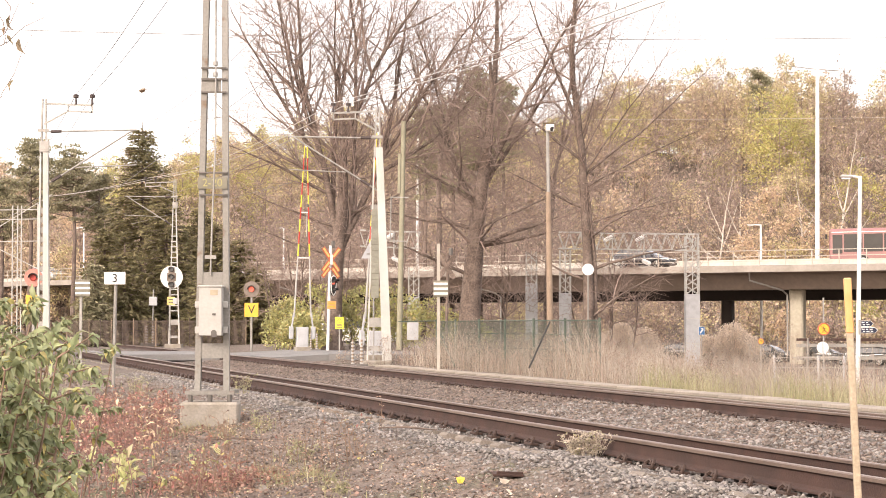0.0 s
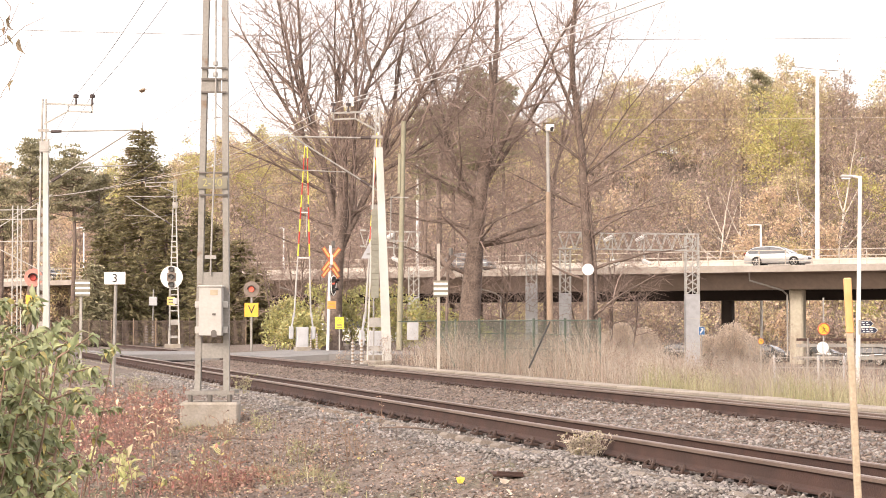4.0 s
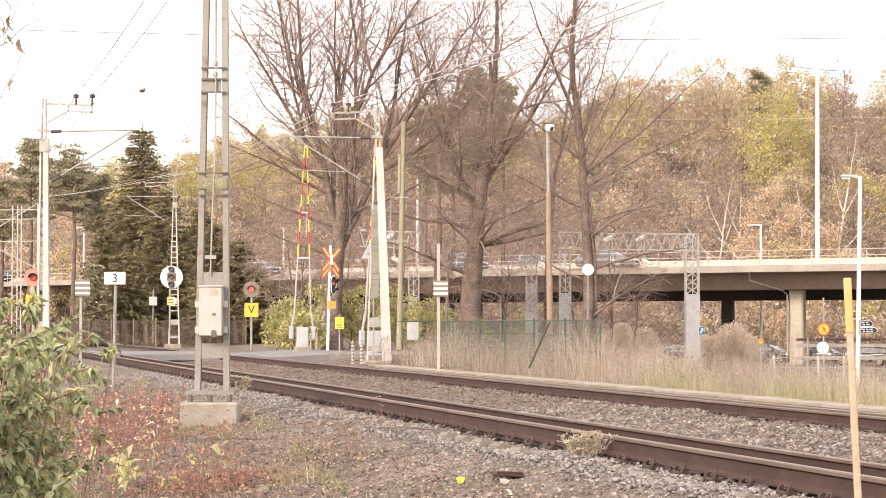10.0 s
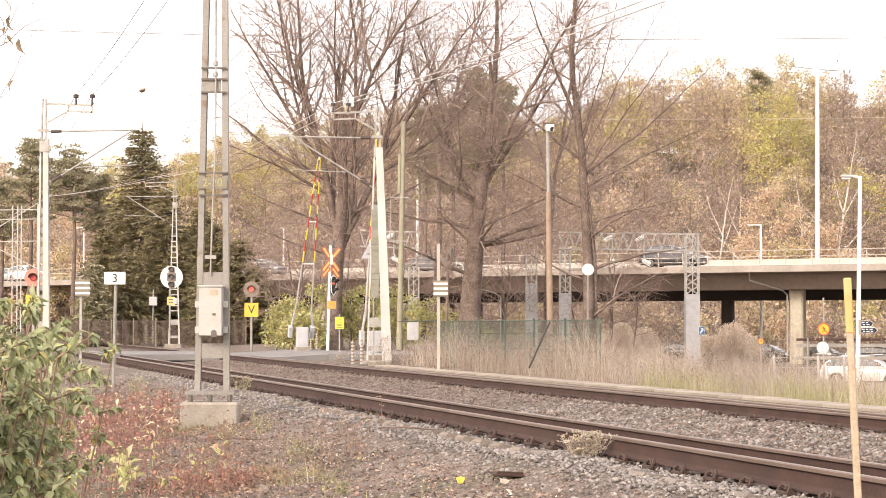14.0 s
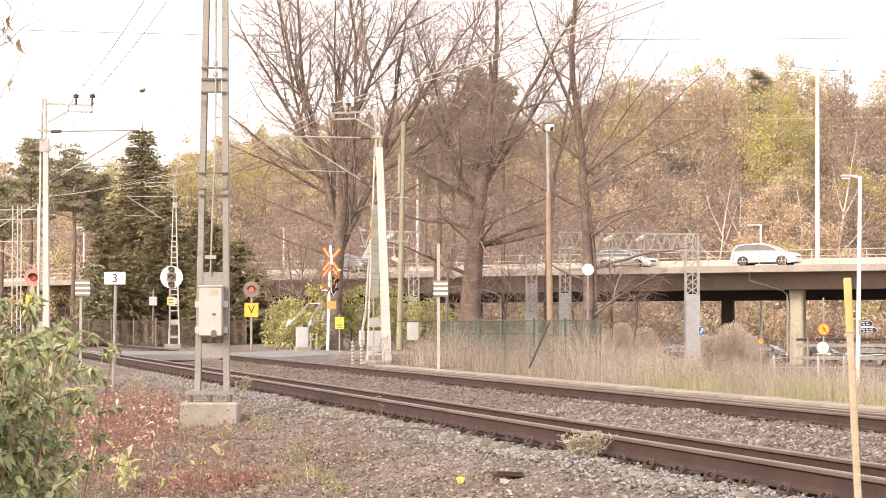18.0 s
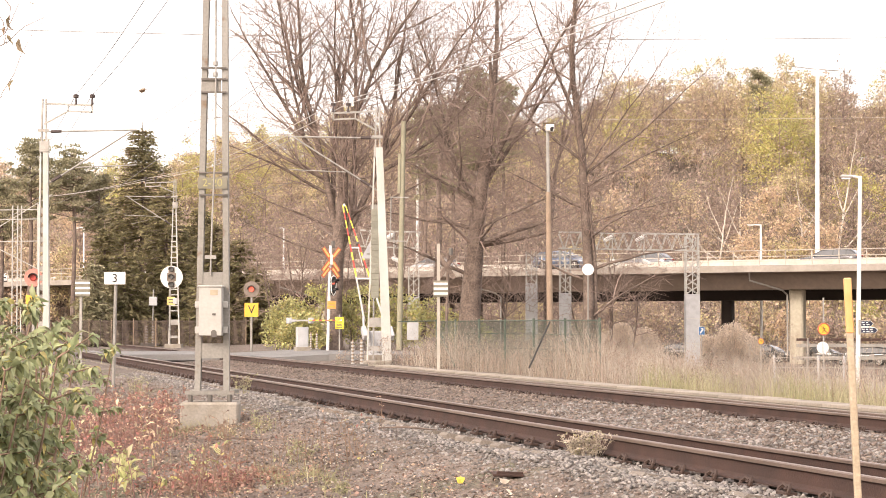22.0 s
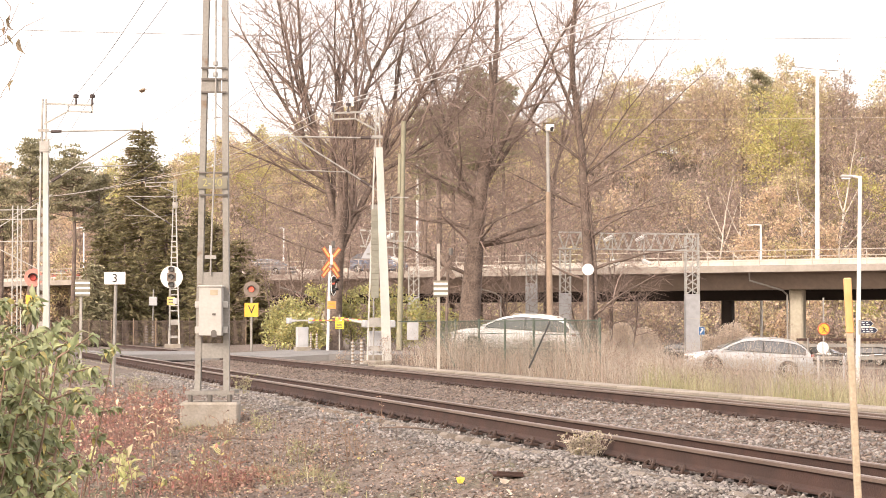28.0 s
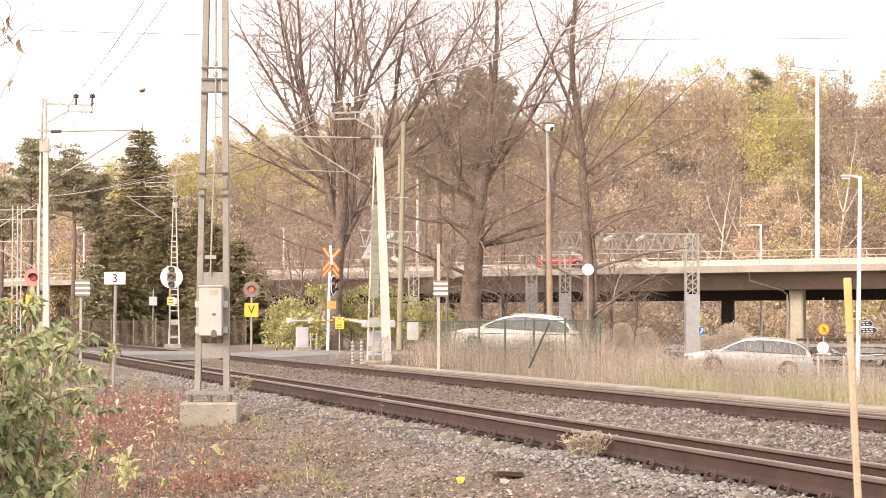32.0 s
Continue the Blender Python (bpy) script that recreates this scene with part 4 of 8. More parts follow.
def small_post(x, y, g, top, box_w, label):
    s = thing("marker_post", label, "post", pose(x, y, g, 0, 1.0, 0), "marker posts")
    part("post", Shape().tube([(0, 0, -0.1), (0, 0, top - g)], 0.05, 8), M_GALV, s)
    part("box", Shape().box((0, -0.08, top - g - 0.75), (box_w, 0.14, box_w * 1.1), cut=0.02), M_GREY, s)


small_post(-17.9, 115.0, -0.2, 3.15, 0.5, "thin grey post with a small box")


def coil_posts(x, y, g, k):
    s = thing("cable_riser", "pair of short banded cable risers on a foot", "cable riser", pose(x, y, g), "banded cable risers")
    for sx in (-0.14, 0.14):
        for i in range(7):
            part("ring", Shape().tube([(sx * k, 0, (0.02 + i * 0.11) * k), (sx * k, 0, (0.075 + i * 0.11) * k)], 0.055 * k, 10), M_OFFWHITE, s)
        part("core", Shape().tube([(sx * k, 0, 0), (sx * k, 0, 0.8 * k)], 0.035 * k, 8), M_WOODBROWN, s)
    part("foot", Shape().box((0, 0, -0.03), (0.7 * k, 0.3 * k, 0.12 * k), cut=0.02), M_DARK, s)


coil_posts(-17.6, 112.0, -0.22, 1.5)
coil_posts(-2.72, 59.2, -0.32, 1.0)
coil_posts(-5.5, 79.5, -0.1, 0.9)


# ---- trees ----
def tubes_mesh(segs, n):
    """Vertices and quads of many tapered tubes: segs holds rows of ax ay az bx by bz ra rb."""
    s = np.asarray(segs, dtype=float)
    a, b, ra, rb = s[:, 0:3], s[:, 3:6], s[:, 6], s[:, 7]
    t = b - a
    t /= np.linalg.norm(t, axis=1)[:, None] + 1e-9
    ref = np.where(np.abs(t[:, 2:3]) < 0.9, np.array([[0, 0, 1.0]]), np.array([[1.0, 0, 0]]))
    u = np.cross(t, ref)
    u /= np.linalg.norm(u, axis=1)[:, None] + 1e-9
    w = np.cross(t, u)
    an = np.arange(n) * 2 * np.pi / n
    ring = u[:, None, :] * np.cos(an)[None, :, None] + w[:, None, :] * np.sin(an)[None, :, None]
    b = b + t * (rb * 0.6)[:, None]
    va = a[:, None, :] + ring * ra[:, None, None]
    vb = b[:, None, :] + ring * rb[:, None, None]
    v = np.concatenate([va, vb], 1).reshape(-1, 3)
    base = (np.arange(len(s)) * 2 * n)[:, None]
    k = np.arange(n)[None, :]
    k2 = (k + 1) % n
    q = np.stack([base + k, base + k2, base + n + k2, base + n + k], 2).reshape(-1, 4)
    return v, q


def grow(rng, start, way, length, radius, level, rows, habit, lift=None):
    """Grows a branch in short crooked pieces: it yields at each fork, and a side branch is as stout as it is long."""
    p = np.array(start, dtype=float)
    d = np.array(way, dtype=float)
    d /= np.linalg.norm(d)
    steps = max(2, int(round(length / (0.75, 0.6, 0.55, 0.45)[level])))
    thin = habit["thin"]
    r = max(thin, radius)
    lift = habit["lift"][level] if lift is None else lift
    kids = habit["kids"][min(level, 2)]
    clear = habit["clear"] if level == 0 else 0.10
    spin = rng.uniform(0, 6.28)
    for i in range(steps):
        f = (i + 1) / steps
        d = d + rng.normal(0, habit["wobble"] * (0.4, 1.0, 1.2, 1.3)[level], 3) + np.array([0, 0, lift])
        d /= np.linalg.norm(d)
        q = p + d * (length / steps)
        r2 = max(thin, radius * (1 - 0.95 * f) ** 0.85)
        rows[min(level, 2)].append((*p, *q, r, r2))
        p, r = q, r2
        if level < 3 and f > clear:
            n = int(kids) + (rng.random() < kids - int(kids))
            for _ in range(n):
                spin += 2.4 + rng.normal(0, 0.5)
                a = np.cross(d, (0.3, 0.2, 0.93) if abs(d[2]) < 0.9 else (1.0, 0.1, 0))
                a /= np.linalg.norm(a)
                side = a * math.cos(spin) + np.cross(d, a) * math.sin(spin)
                turn = rng.uniform(*habit["spread"])
                nd = d * math.cos(turn) + side * math.sin(turn)
                left = min(habit["reach"], length * (1 - 0.75 * f) * 0.62 + 0.5)
                if level == 2:
                    left = rng.uniform(0.35, 1.15)
                ln = left * rng.uniform(0.45, 1.1)
                stout = min(r2 * 0.8, 0.009 * ln ** 1.15 + 0.005)
                grow(rng, p, nd, ln, stout, level + 1, rows, habit)
                if level < 2:
                    d = d - side * rng.uniform(0.04, 0.16)
                    d /= np.linalg.norm(d)


FAN = dict(wobble=0.07, lift=(0.015, 0.055, 0.04, 0.01), kids=(1.2, 1.5, 1.9), spread=(0.45, 0.95), thin=0.006, clear=0.45, reach=5.2)
BROAD = dict(wobble=0.09, lift=(0.01, 0.01, 0.0, -0.02), kids=(1.7, 1.7, 2.0), spread=(0.6, 1.25), thin=0.0065, clear=0.30, reach=4.5)
SLIM = dict(wobble=0.07, lift=(0.015, 0.045, 0.03, 0.0), kids=(1.4, 1.55, 2.0), spread=(0.45, 1.05), thin=0.0065, clear=0.40, reach=4.2)


def bare_tree(x, y, z, stems, label, seed, habit, group="bare broadleaf trees", barks=None, name="bare_tree", shoots=()):
    """A leafless tree: stems are rows of (foot, way, length, radius, lift), shoots rows of (count, low, high, length) of young wood on the trunk."""
    rng = np.random.default_rng(seed)
    tree = thing(name, label, "tree", pose(x, y, z), group)
    b1, b2 = barks or (M_BARK, M_TWIG)
    rows = [[], [], []]
    trunk, joints = None, []
    for (ox, oy, oz), way, length, radius, *lift in stems:
        rows[0] = []
        if oz > 1:
            (ox, oy, oz), stout = min(joints, key=lambda k: abs(k[0][0] - ox) + 3 * abs(k[0][2] - oz))
            radius = min(radius, stout * 0.8)
        grow(rng, (ox, oy, oz), way, length, radius, 0, rows, dict(habit, clear=0.10) if oz > 1 else habit, lift[0] if lift else None)
        line = [rows[0][0][:3]] + [s[3:6] for s in rows[0]]
        radii = [rows[0][0][6] * (1.3 if oz < 1 else 1.0)] + [s[7] for s in rows[0]]
        trunk = trunk or list(zip(line, radii))
        joints += zip(line, radii)
        part("trunk" if oz < 1 else "limb", Shape().tube([tuple(c) for c in line], radii, 10), b1, tree, smooth=True)
    for count, low, high, size in shoots:
        for _ in range(count):
            h = rng.uniform(low, high)
            c, r = min(trunk, key=lambda k: abs(k[0][2] - h))
            a = rng.uniform(0, 6.28)
            grow(rng, (c[0] + math.cos(a) * r * 0.8, c[1] + math.sin(a) * r * 0.8, h), (math.cos(a), math.sin(a), rng.uniform(-0.2, 0.9)), size * rng.uniform(0.4, 1.1), 0.022, 2, rows, habit)
    v, q = tubes_mesh(rows[1], 5)
    tagged(part("limb_work", bulk("limb_work", v, q, b2, True), None, tree, "spreading limbs"), kind="stuff")
    v, q = tubes_mesh(rows[2], 3)
    tagged(part("twig_work", bulk("twig_work", v, q, b2), None, tree, "fine leafless twigs"), kind="stuff")
    return tree


bare_tree(-5.1, 86.0, -0.3, [((0, 0, -0.2), (-0.01, 0, 1), 13.5, 0.46), ((0, 0.1, 4.6), (0.42, 0.1, 1), 14.0, 0.17, 0.03), ((0, 0, 5.6), (0.14, -0.1, 1), 15.0, 0.17, 0.01), ((0, 0, 5.4), (-0.20, 0.1, 1), 15.0, 0.17, 0.02), ((0, 0, 6.6), (0.02, 0.3, 1), 13.0, 0.14),
                                      ((-0.5, 0, 8.8), (-0.75, 0, 0.8), 9.0, 0.12, 0.045), ((-0.5, 0, 8.0), (-1.0, 0.1, 0.45), 7.0, 0.10, 0.05), ((-0.6, 0.1, 9.6), (-0.45, 0.2, 1), 10.0, 0.12), ((-0.4, 0, 9.8), (-0.2, -0.3, 1), 9.0, 0.10),
                                      ((0.5, 0, 9.2), (0.30, 0.2, 1), 11.0, 0.12), ((1.2, 0, 9.0), (0.60, 0.1, 1), 10.5, 0.12), ((1.4, 0, 8.2), (0.95, 0, 0.6), 7.5, 0.10, 0.05), ((0.2, 0, 10.0), (0.10, -0.4, 1), 9.0, 0.10),
                                      ((0, 0, 7.0), (-1, -0.1, 0.55), 6.6, 0.085, -0.01), ((0.8, 0, 6.4), (1, 0, 0.35), 4.6, 0.07, 0.02), ((0, 0, 5.4), (-1, 0, 0.3), 4.8, 0.06, 0.0), ((0, 0, 4.2), (-1, 0.1, 0.45), 4.6, 0.06, -0.03)],
                   "large leafless tree with a forked trunk and rounded crown", 11, FAN, shoots=((30, 2.5, 9.0, 2.2),))
bare_tree(1.22, 88.0, -0.6, [((0, 0, -0.7), (-0.015, 0, 1), 15.0, 0.60), ((0.35, 0.1, 4.2), (0.10, 0, 1), 16.5, 0.26, 0.01), ((0.9, 0, 8.2), (0.62, 0, 1), 11.5, 0.13, 0.02), ((0.7, 0.3, 7.4), (0.55, 0.3, 1), 10.5, 0.12, 0.02),
                                      ((-0.3, 0, 6.6), (-0.55, 0.1, 1), 9.5, 0.13), ((-0.2, 0, 8.5), (-0.3, 0.2, 1), 8.5, 0.12), ((0.3, -0.2, 5.0), (0.95, -0.1, 0.40), 4.2, 0.19, -0.05), ((0.3, -0.2, 5.4), (0.95, -0.1, 0.05), 4.0, 0.17, 0.06),
                                      ((-0.2, 0, 5.8), (-1, 0.1, 0.35), 5.0, 0.10, -0.02), ((-0.3, 0, 4.0), (-0.95, -0.1, 0.55), 5.0, 0.10, -0.03), ((-0.1, -0.2, 7.2), (-0.9, -0.2, 0.6), 4.6, 0.09, -0.02), ((0.4, -0.2, 6.0), (0.9, -0.3, 0.5), 4.6, 0.09, -0.03),
                                      ((0.0, 0.2, 5.0), (0.2, -1, 0.4), 4.5, 0.09, -0.02), ((0.0, 0.1, 7.8), (0.1, -0.8, 0.8), 4.5, 0.10)],
                   "large leafless tree with a thick brown trunk and low arching limbs", 23, dict(BROAD, kids=(1.5, 1.5, 1.8)), shoots=((34, 1.2, 8.5, 2.6), (12, 3.5, 10.0, 2.0)))
bare_tree(6.45, 86.5, -0.9, [((0.1, 0, -0.9), (0.085, 0, 1), 23.0, 0.29), ((0.65, 0.2, -0.9), (0.02, 0, 1), 13.0, 0.15), ((0.1, 0, 10.4), (0.30, 0, 1), 10.0, 0.13), ((0.1, 0, 9.2), (0.70, 0, 0.9), 9.5, 0.11, 0.03), ((0.2, 0, 8.2), (1.0, 0.1, 0.55), 7.0, 0.06, 0.02),
                                      ((0.1, 0, 8.8), (0.95, 0, 0.85), 8.5, 0.065, 0.02), ((0.1, 0, 10.0), (0.5, -0.2, 1), 9.0, 0.10), ((0, 0, 10.8), (-0.35, 0.1, 1), 8.0, 0.09), ((0, 0, 9.4), (-0.85, 0, 0.6), 5.0, 0.08, 0.04), ((0.2, 0, 6.6), (1.0, 0, 0.35), 5.0, 0.055, -0.02), ((0.1, 0, 7.2), (-1, 0.1, 0.4), 4.2, 0.07, -0.03),
                                      ((0.2, 0, 4.6), (1, 0, 0.45), 4.6, 0.08, -0.03), ((0.1, 0, 3.9), (-1, 0, 0.5), 3.6, 0.08, -0.03), ((0.3, 0, 2.2), (0.9, 0, 0.7), 4.5, 0.07, -0.02), ((0.3, 0, 5.6), (0.8, -0.4, 0.6), 4.2, 0.07, -0.03)],
                   "tall leafless tree with slim stems and hanging side limbs", 37, dict(SLIM, kids=(1.0, 1.25, 1.8)), shoots=((26, 2.0, 9.5, 2.2),))
bare_tree(-0.2, 104.0, -0.6, [((0, 0, -0.6), (-0.01, 0, 1), 23.0, 0.20), ((0.0, 0, 12.6), (0.4, 0, 1), 8.5, 0.10), ((0.0, 0, 13.4), (-0.35, 0.1, 1), 8.0, 0.09)], "slender pale leafless tree behind larger ones", 47, SLIM)
bare_tree(5.35, 98.0, -0.9, [((0, 0, -0.6), (0.005, 0, 1), 21.0, 0.16), ((0.0, 0, 10.6), (0.35, 0, 1), 7.5, 0.08), ((0.0, 0, 9.4), (-0.4, 0.1, 1), 7.0, 0.08)], "slender dark leafless tree behind larger ones", 49, SLIM)
bare_tree(-7.6, 97.0, -0.3, [((0, 0, -0.2), (0, 0, 1), 6.0, 0.10), ((0.5, 0, -0.2), (0.2, 0, 1), 5.5, 0.08), ((-0.6, 0.3, -0.2), (-0.25, 0, 1), 5.0, 0.08), ((2.2, 0.3, -0.2), (0.15, 0, 1), 6.0, 0.08)], "slender leafless undergrowth tree", 41, BROAD)
for ux, uy, us in ((8.4, 95.0, 43), (3.0, 97.0, 45), (-8.2, 103.0, 46), (-2.6, 103.0, 48)):
    bare_tree(ux, uy, ground_z(ux, uy) - 0.1, [((0, 0, -0.2), (0.1, 0, 1), 6.6, 0.08), ((-0.9, 0, -0.2), (-0.25, 0, 1), 6.0, 0.07), ((0.8, 0, -0.2), (0.3, 0, 1), 5.6, 0.07), ((0.3, 0.6, -0.2), (0.0, 0.1, 1), 7.2, 0.07)], "low leafless shrub tree before the viaduct", us, BROAD)
for bx, by, bh, bs in ((33.3, 225.0, 18.0, 5), (47.4, 226.0, 22.0, 6), (44.4, 229.0, 16.0, 8), (37.0, 232.0, 14.0, 7), (-14.0, 250.0, 15.0, 9)):
    bare_tree(bx, by, hill(bx, by) + road_z(bx) - 0.5, [((0, 0, -0.2), (0.01, 0, 1), bh, 0.22), ((0, 0, bh * 0.30), (0.75, 0, 0.8), 7.0, 0.11, 0.05), ((0, 0, bh * 0.36), (-0.85, 0, 0.7), 7.5, 0.11, 0.04), ((0, 0, bh * 0.5), (0.55, 0, 1), 6.0, 0.09, 0.03), ((0, 0, bh * 0.55), (-0.45, 0, 1), 6.0, 0.09, 0.03), ((0, 0, bh * 0.42), (-0.9, 0, 0.55), 5.0, 0.08, 0.05)],
              "pale leafless birch before the wood", bs, dict(SLIM, thin=0.02, wobble=0.035, kids=(0.7, 0.6, 0.4)), "birches", (M_BIRCH, M_TWIG), "birch_tree")


def leaf_cloud(rng, centres, radii, per, size, flat=0.6, hollow=0.45):
    """Many small leaf quads scattered in clumps, thinner towards the middle."""
    vs = []
    for c, r in zip(centres, radii):
        n = max(4, int(per * r * r))
        d = rng.normal(0, 1, (n, 3))
        d /= np.linalg.norm(d, axis=1)[:, None]
        rr = r * rng.uniform(hollow, 1.08, n) ** 0.7
        p = np.asarray(c) + d * rr[:, None] * np.array([1, 1, flat + 0.25])
        a = rng.normal(0, 1, (n, 3))
        a /= np.linalg.norm(a, axis=1)[:, None]
        b = np.cross(a, rng.normal(0, 1, (n, 3)))
        b /= np.linalg.norm(b, axis=1)[:, None] + 1e-9
        s = size * rng.uniform(0.6, 1.3, n)[:, None]
        vs.append(np.stack([p - a * s, p - b * s * 0.6, p + a * s, p + b * s * 0.6], 1))
    v = np.concatenate(vs).reshape(-1, 3)
    q = np.arange(len(v)).reshape(-1, 4)
    return v, q


def leaf_flakes(rng, centres, radii, per, size):
    """Loose three-cornered leaves in soft clumps, dense in the middle and frayed outwards."""
    n = np.maximum(3, (per * radii * radii).astype(int))
    c = np.repeat(centres, n, axis=0)
    r = np.repeat(radii, n)
    p = c + rng.normal(0, 0.5, (len(c), 3)) * r[:, None] * np.array([1, 1, 0.75])
    a = rng.normal(0, 1, (len(c), 3))
    a /= np.linalg.norm(a, axis=1)[:, None]
    b = np.cross(a, rng.normal(0, 1, (len(c), 3)))
    b /= np.linalg.norm(b, axis=1)[:, None] + 1e-9
    s = size * rng.uniform(0.6, 1.35, len(c))[:, None]
    v = np.stack([p - a * s * 0.8 - b * s * 0.5, p + a * s * 0.9, p + b * s * 0.95 - a * s * 0.3], 1).reshape(-1, 3)
    return v, np.arange(len(v)).reshape(-1, 3)


def leaf_kites(rng, places, ways, sizes):
    """Small folded leaves of four corners."""
    n = len(places)
    d = ways / (np.linalg.norm(ways, axis=1)[:, None] + 1e-9)
    side = np.cross(d, rng.normal(0, 0.5, (n, 3)) + np.array([0, -0.2, 1.0]))
    side /= np.linalg.norm(side, axis=1)[:, None] + 1e-9
    nrm = np.cross(side, d)
    k = sizes[:, None]
    m = places + d * k * 0.42
    w = side * k * rng.uniform(0.22, 0.36, n)[:, None]
    v = np.stack([places, m + w + nrm * k * 0.12, places + d * k, m - w + nrm * k * 0.12], 1).reshape(-1, 3)
    return v, np.arange(n * 4).reshape(-1, 4)


def grove(x, y, t0, rng):
    """Which leaf colour a tree of the hillside has, and how full its crown still is."""
    k = x / y
    if -0.185 < k < -0.07 and t0 > 60:
        pk, full = (0.30, 0.20, 0.16, 0.34, 0.0), 1.1
    elif k < -0.185:
        pk, full = (0.06, 0.34, 0.42, 0.03, 0.15), 1.15
    elif k < 0.05 and t0 < 70:
        pk, full = (0.02, 0.13, 0.83, 0.02, 0.0), 0.6
    elif k < 0.03:
        pk, full = (0.12, 0.26, 0.50, 0.10, 0.02), 0.7
    elif 0.166 < k < 0.200 and 40 < t0 < 135:
        pk, full = (0.22, 0.03, 0.03, 0.72, 0.0), 1.15
    elif 0.160 < k < 0.203 and t0 < 40:
        pk, full = (0.1, 0.2, 0.0, 0.0, 0.7), 1.15
    elif 0.225 < k and t0 < 70:
        pk, full = (0.15, 0.30, 0.15, 0.05, 0.35), 0.85
    elif k < 0.155 and t0 < 60:
        pk, full = (0.10, 0.12, 0.74, 0.04, 0.0), 0.55
    else:
        pk, full = (0.30, 0.24, 0.27, 0.13, 0.06), 0.9
    kind = int(rng.choice(5, p=np.array(pk) / sum(pk)))
    return kind, full * (rng.choice((0.45, 0.7, 0.95)) if kind == 2 else rng.uniform(0.75, 1.1))


def forest():
    """The autumn wood on the hillside, as one mass of crowns and one of stems."""
    rng = np.random.default_rng(5)
    mats = [M_LEAF_YELLOW, M_LEAF_OCHRE, M_LEAF_BROWN, M_LEAF_GREEN, M_LEAF_PEACH]
    lv, lm, segs, trees = [], [], [], []
    rows = ((-14, 4.0, 3.5, 6), (-4, 4.5, 4, 8), (6, 5.0, 9, 13), (13, 4.5, 5, 7.5), (20, 5.0, 9, 14), (36, 5.0, 10, 15), (45, 4.5, 5, 7.5), (54, 5.0, 10, 15), (64, 5.0, 5, 7.5), (74, 5.5, 11, 16), (86, 5.0, 5, 8), (96, 5.0, 12, 17), (108, 5.0, 5, 8), (114, 5.5, 12, 17), (122, 4.5, 7, 10), (132, 5.5, 14, 19), (138, 4.0, 6, 9), (143, 4.5, 8, 11), (150, 5.0, 14, 19), (156, 3.0, 7, 10), (163, 2.6, 7, 11), (172, 4.0, 10, 14))
    for t0, step, h0, h1 in rows:
        for x in np.arange(-90, 95, step):
            x = x + rng.uniform(-1.8, 1.8)
            y = 205 - 0.25 * x + t0 + rng.uniform(-5, 5)
            if abs(x / y) > 0.265:
                continue
            h = rng.uniform(h0, h1)
            if 0.030 < x / y < 0.080 and t0 > 90:
                h *= 0.6  # young growth leaves a dip in the skyline
            kind, full = grove(x, y, t0, rng)
            wide = rng.uniform(3.2, 4.4) if t0 > 100 else rng.uniform(2.6, 3.9) if h > 8 else 2.3
            trees.append((x, y, h, wide, kind, max(full, 0.9) if t0 > 100 else full))
    # a few broad crowns that stand out
    trees += [(38.2, 214.0, 19.0, 4.4, 4, 1.3), (42.6, 212.0, 14.0, 3.8, 4, 1.2), (46.2, 256.0, 21.0, 5.0, 3, 1.2), (48.6, 262.0, 18.0, 4.0, 3, 1.1), (-26.5, 205.0, 14.0, 4.5, 0, 1.0), (-31.0, 212.0, 12.5, 4.2, 1, 1.0)]
    for x, y, h, wide, kind, full in trees:
        z = hill(x, y) + road_z(x)
        n = int(rng.integers(24, 31) * (wide / 3.6) ** 1.3) if h > 8 else int(rng.integers(11, 15))
        d = rng.normal(0, 1, (n, 3)) + np.array([0, 0, 0.45])
        d /= np.linalg.norm(d, axis=1)[:, None]
        d *= rng.uniform(0.25, 1.0, n)[:, None] ** 0.45
        cs = d * np.array([wide, wide * 0.85, h * 0.46]) + np.array([x, y, z + h * 0.52])
        v, q = leaf_flakes(rng, cs, rng.uniform(0.7, 1.5, n), (84 if h > 8 else 58) * full * (0.62 if kind == 2 else 1.0), 0.12 if kind == 2 else 0.15)
        lv.append(v)
        lm.append(np.where(rng.random(len(q)) < 0.10, 2, kind))
        # inner leaves close the heart of the crown; half are brown to paint shade
        m = int(40 + 14 * h) * (2 if h < 8 else 1)
        core = rng.normal(0, 0.42, (m, 3)) * np.array([wide, wide * 0.8, h * 0.42]) + np.array([x, y, z + h * 0.45])
        core[:, 2] = np.maximum(core[:, 2], z + 0.2)
        v, q = leaf_flakes(rng, core, np.full(m, 0.4), 0, 0.15 if h < 8 else 0.22)
        lv.append(v)
        lm.append(np.where(rng.random(len(q)) < 0.5, 2, kind))
        segs.append((x, y, z - 0.3, x + rng.uniform(-0.5, 0.5), y, z + h * 0.9, 0.15, 0.04))
        for c in cs[::2]:
            segs.append((x, y, max(z + 0.5, c[2] - 2.2), *c, 0.06, 0.025))
            for _ in range(8 if kind == 2 else 1):
                e = c + rng.normal(0, 1.1, 3) + np.array([0, -0.3, 0.8])
                segs.append((*c, *e, 0.026, 0.009))
    v = np.concatenate(lv)
    ob = new("autumn_wood", bulk("autumn_wood", v, np.arange(len(v)).reshape(-1, 3), mats, False, np.concatenate(lm)))
    tagged(ob, "dense autumn wood of yellow and brown broadleaf trees on a hillside", "wood", kind="stuff")
    v2, q = tubes_mesh(segs, 3)
    ob = new("wood_stems", bulk("wood_stems", v2, q, M_WOODTWIG))
    tagged(ob, "grey-brown stems and branches of the hillside wood", "tree stems", kind="stuff")


forest()


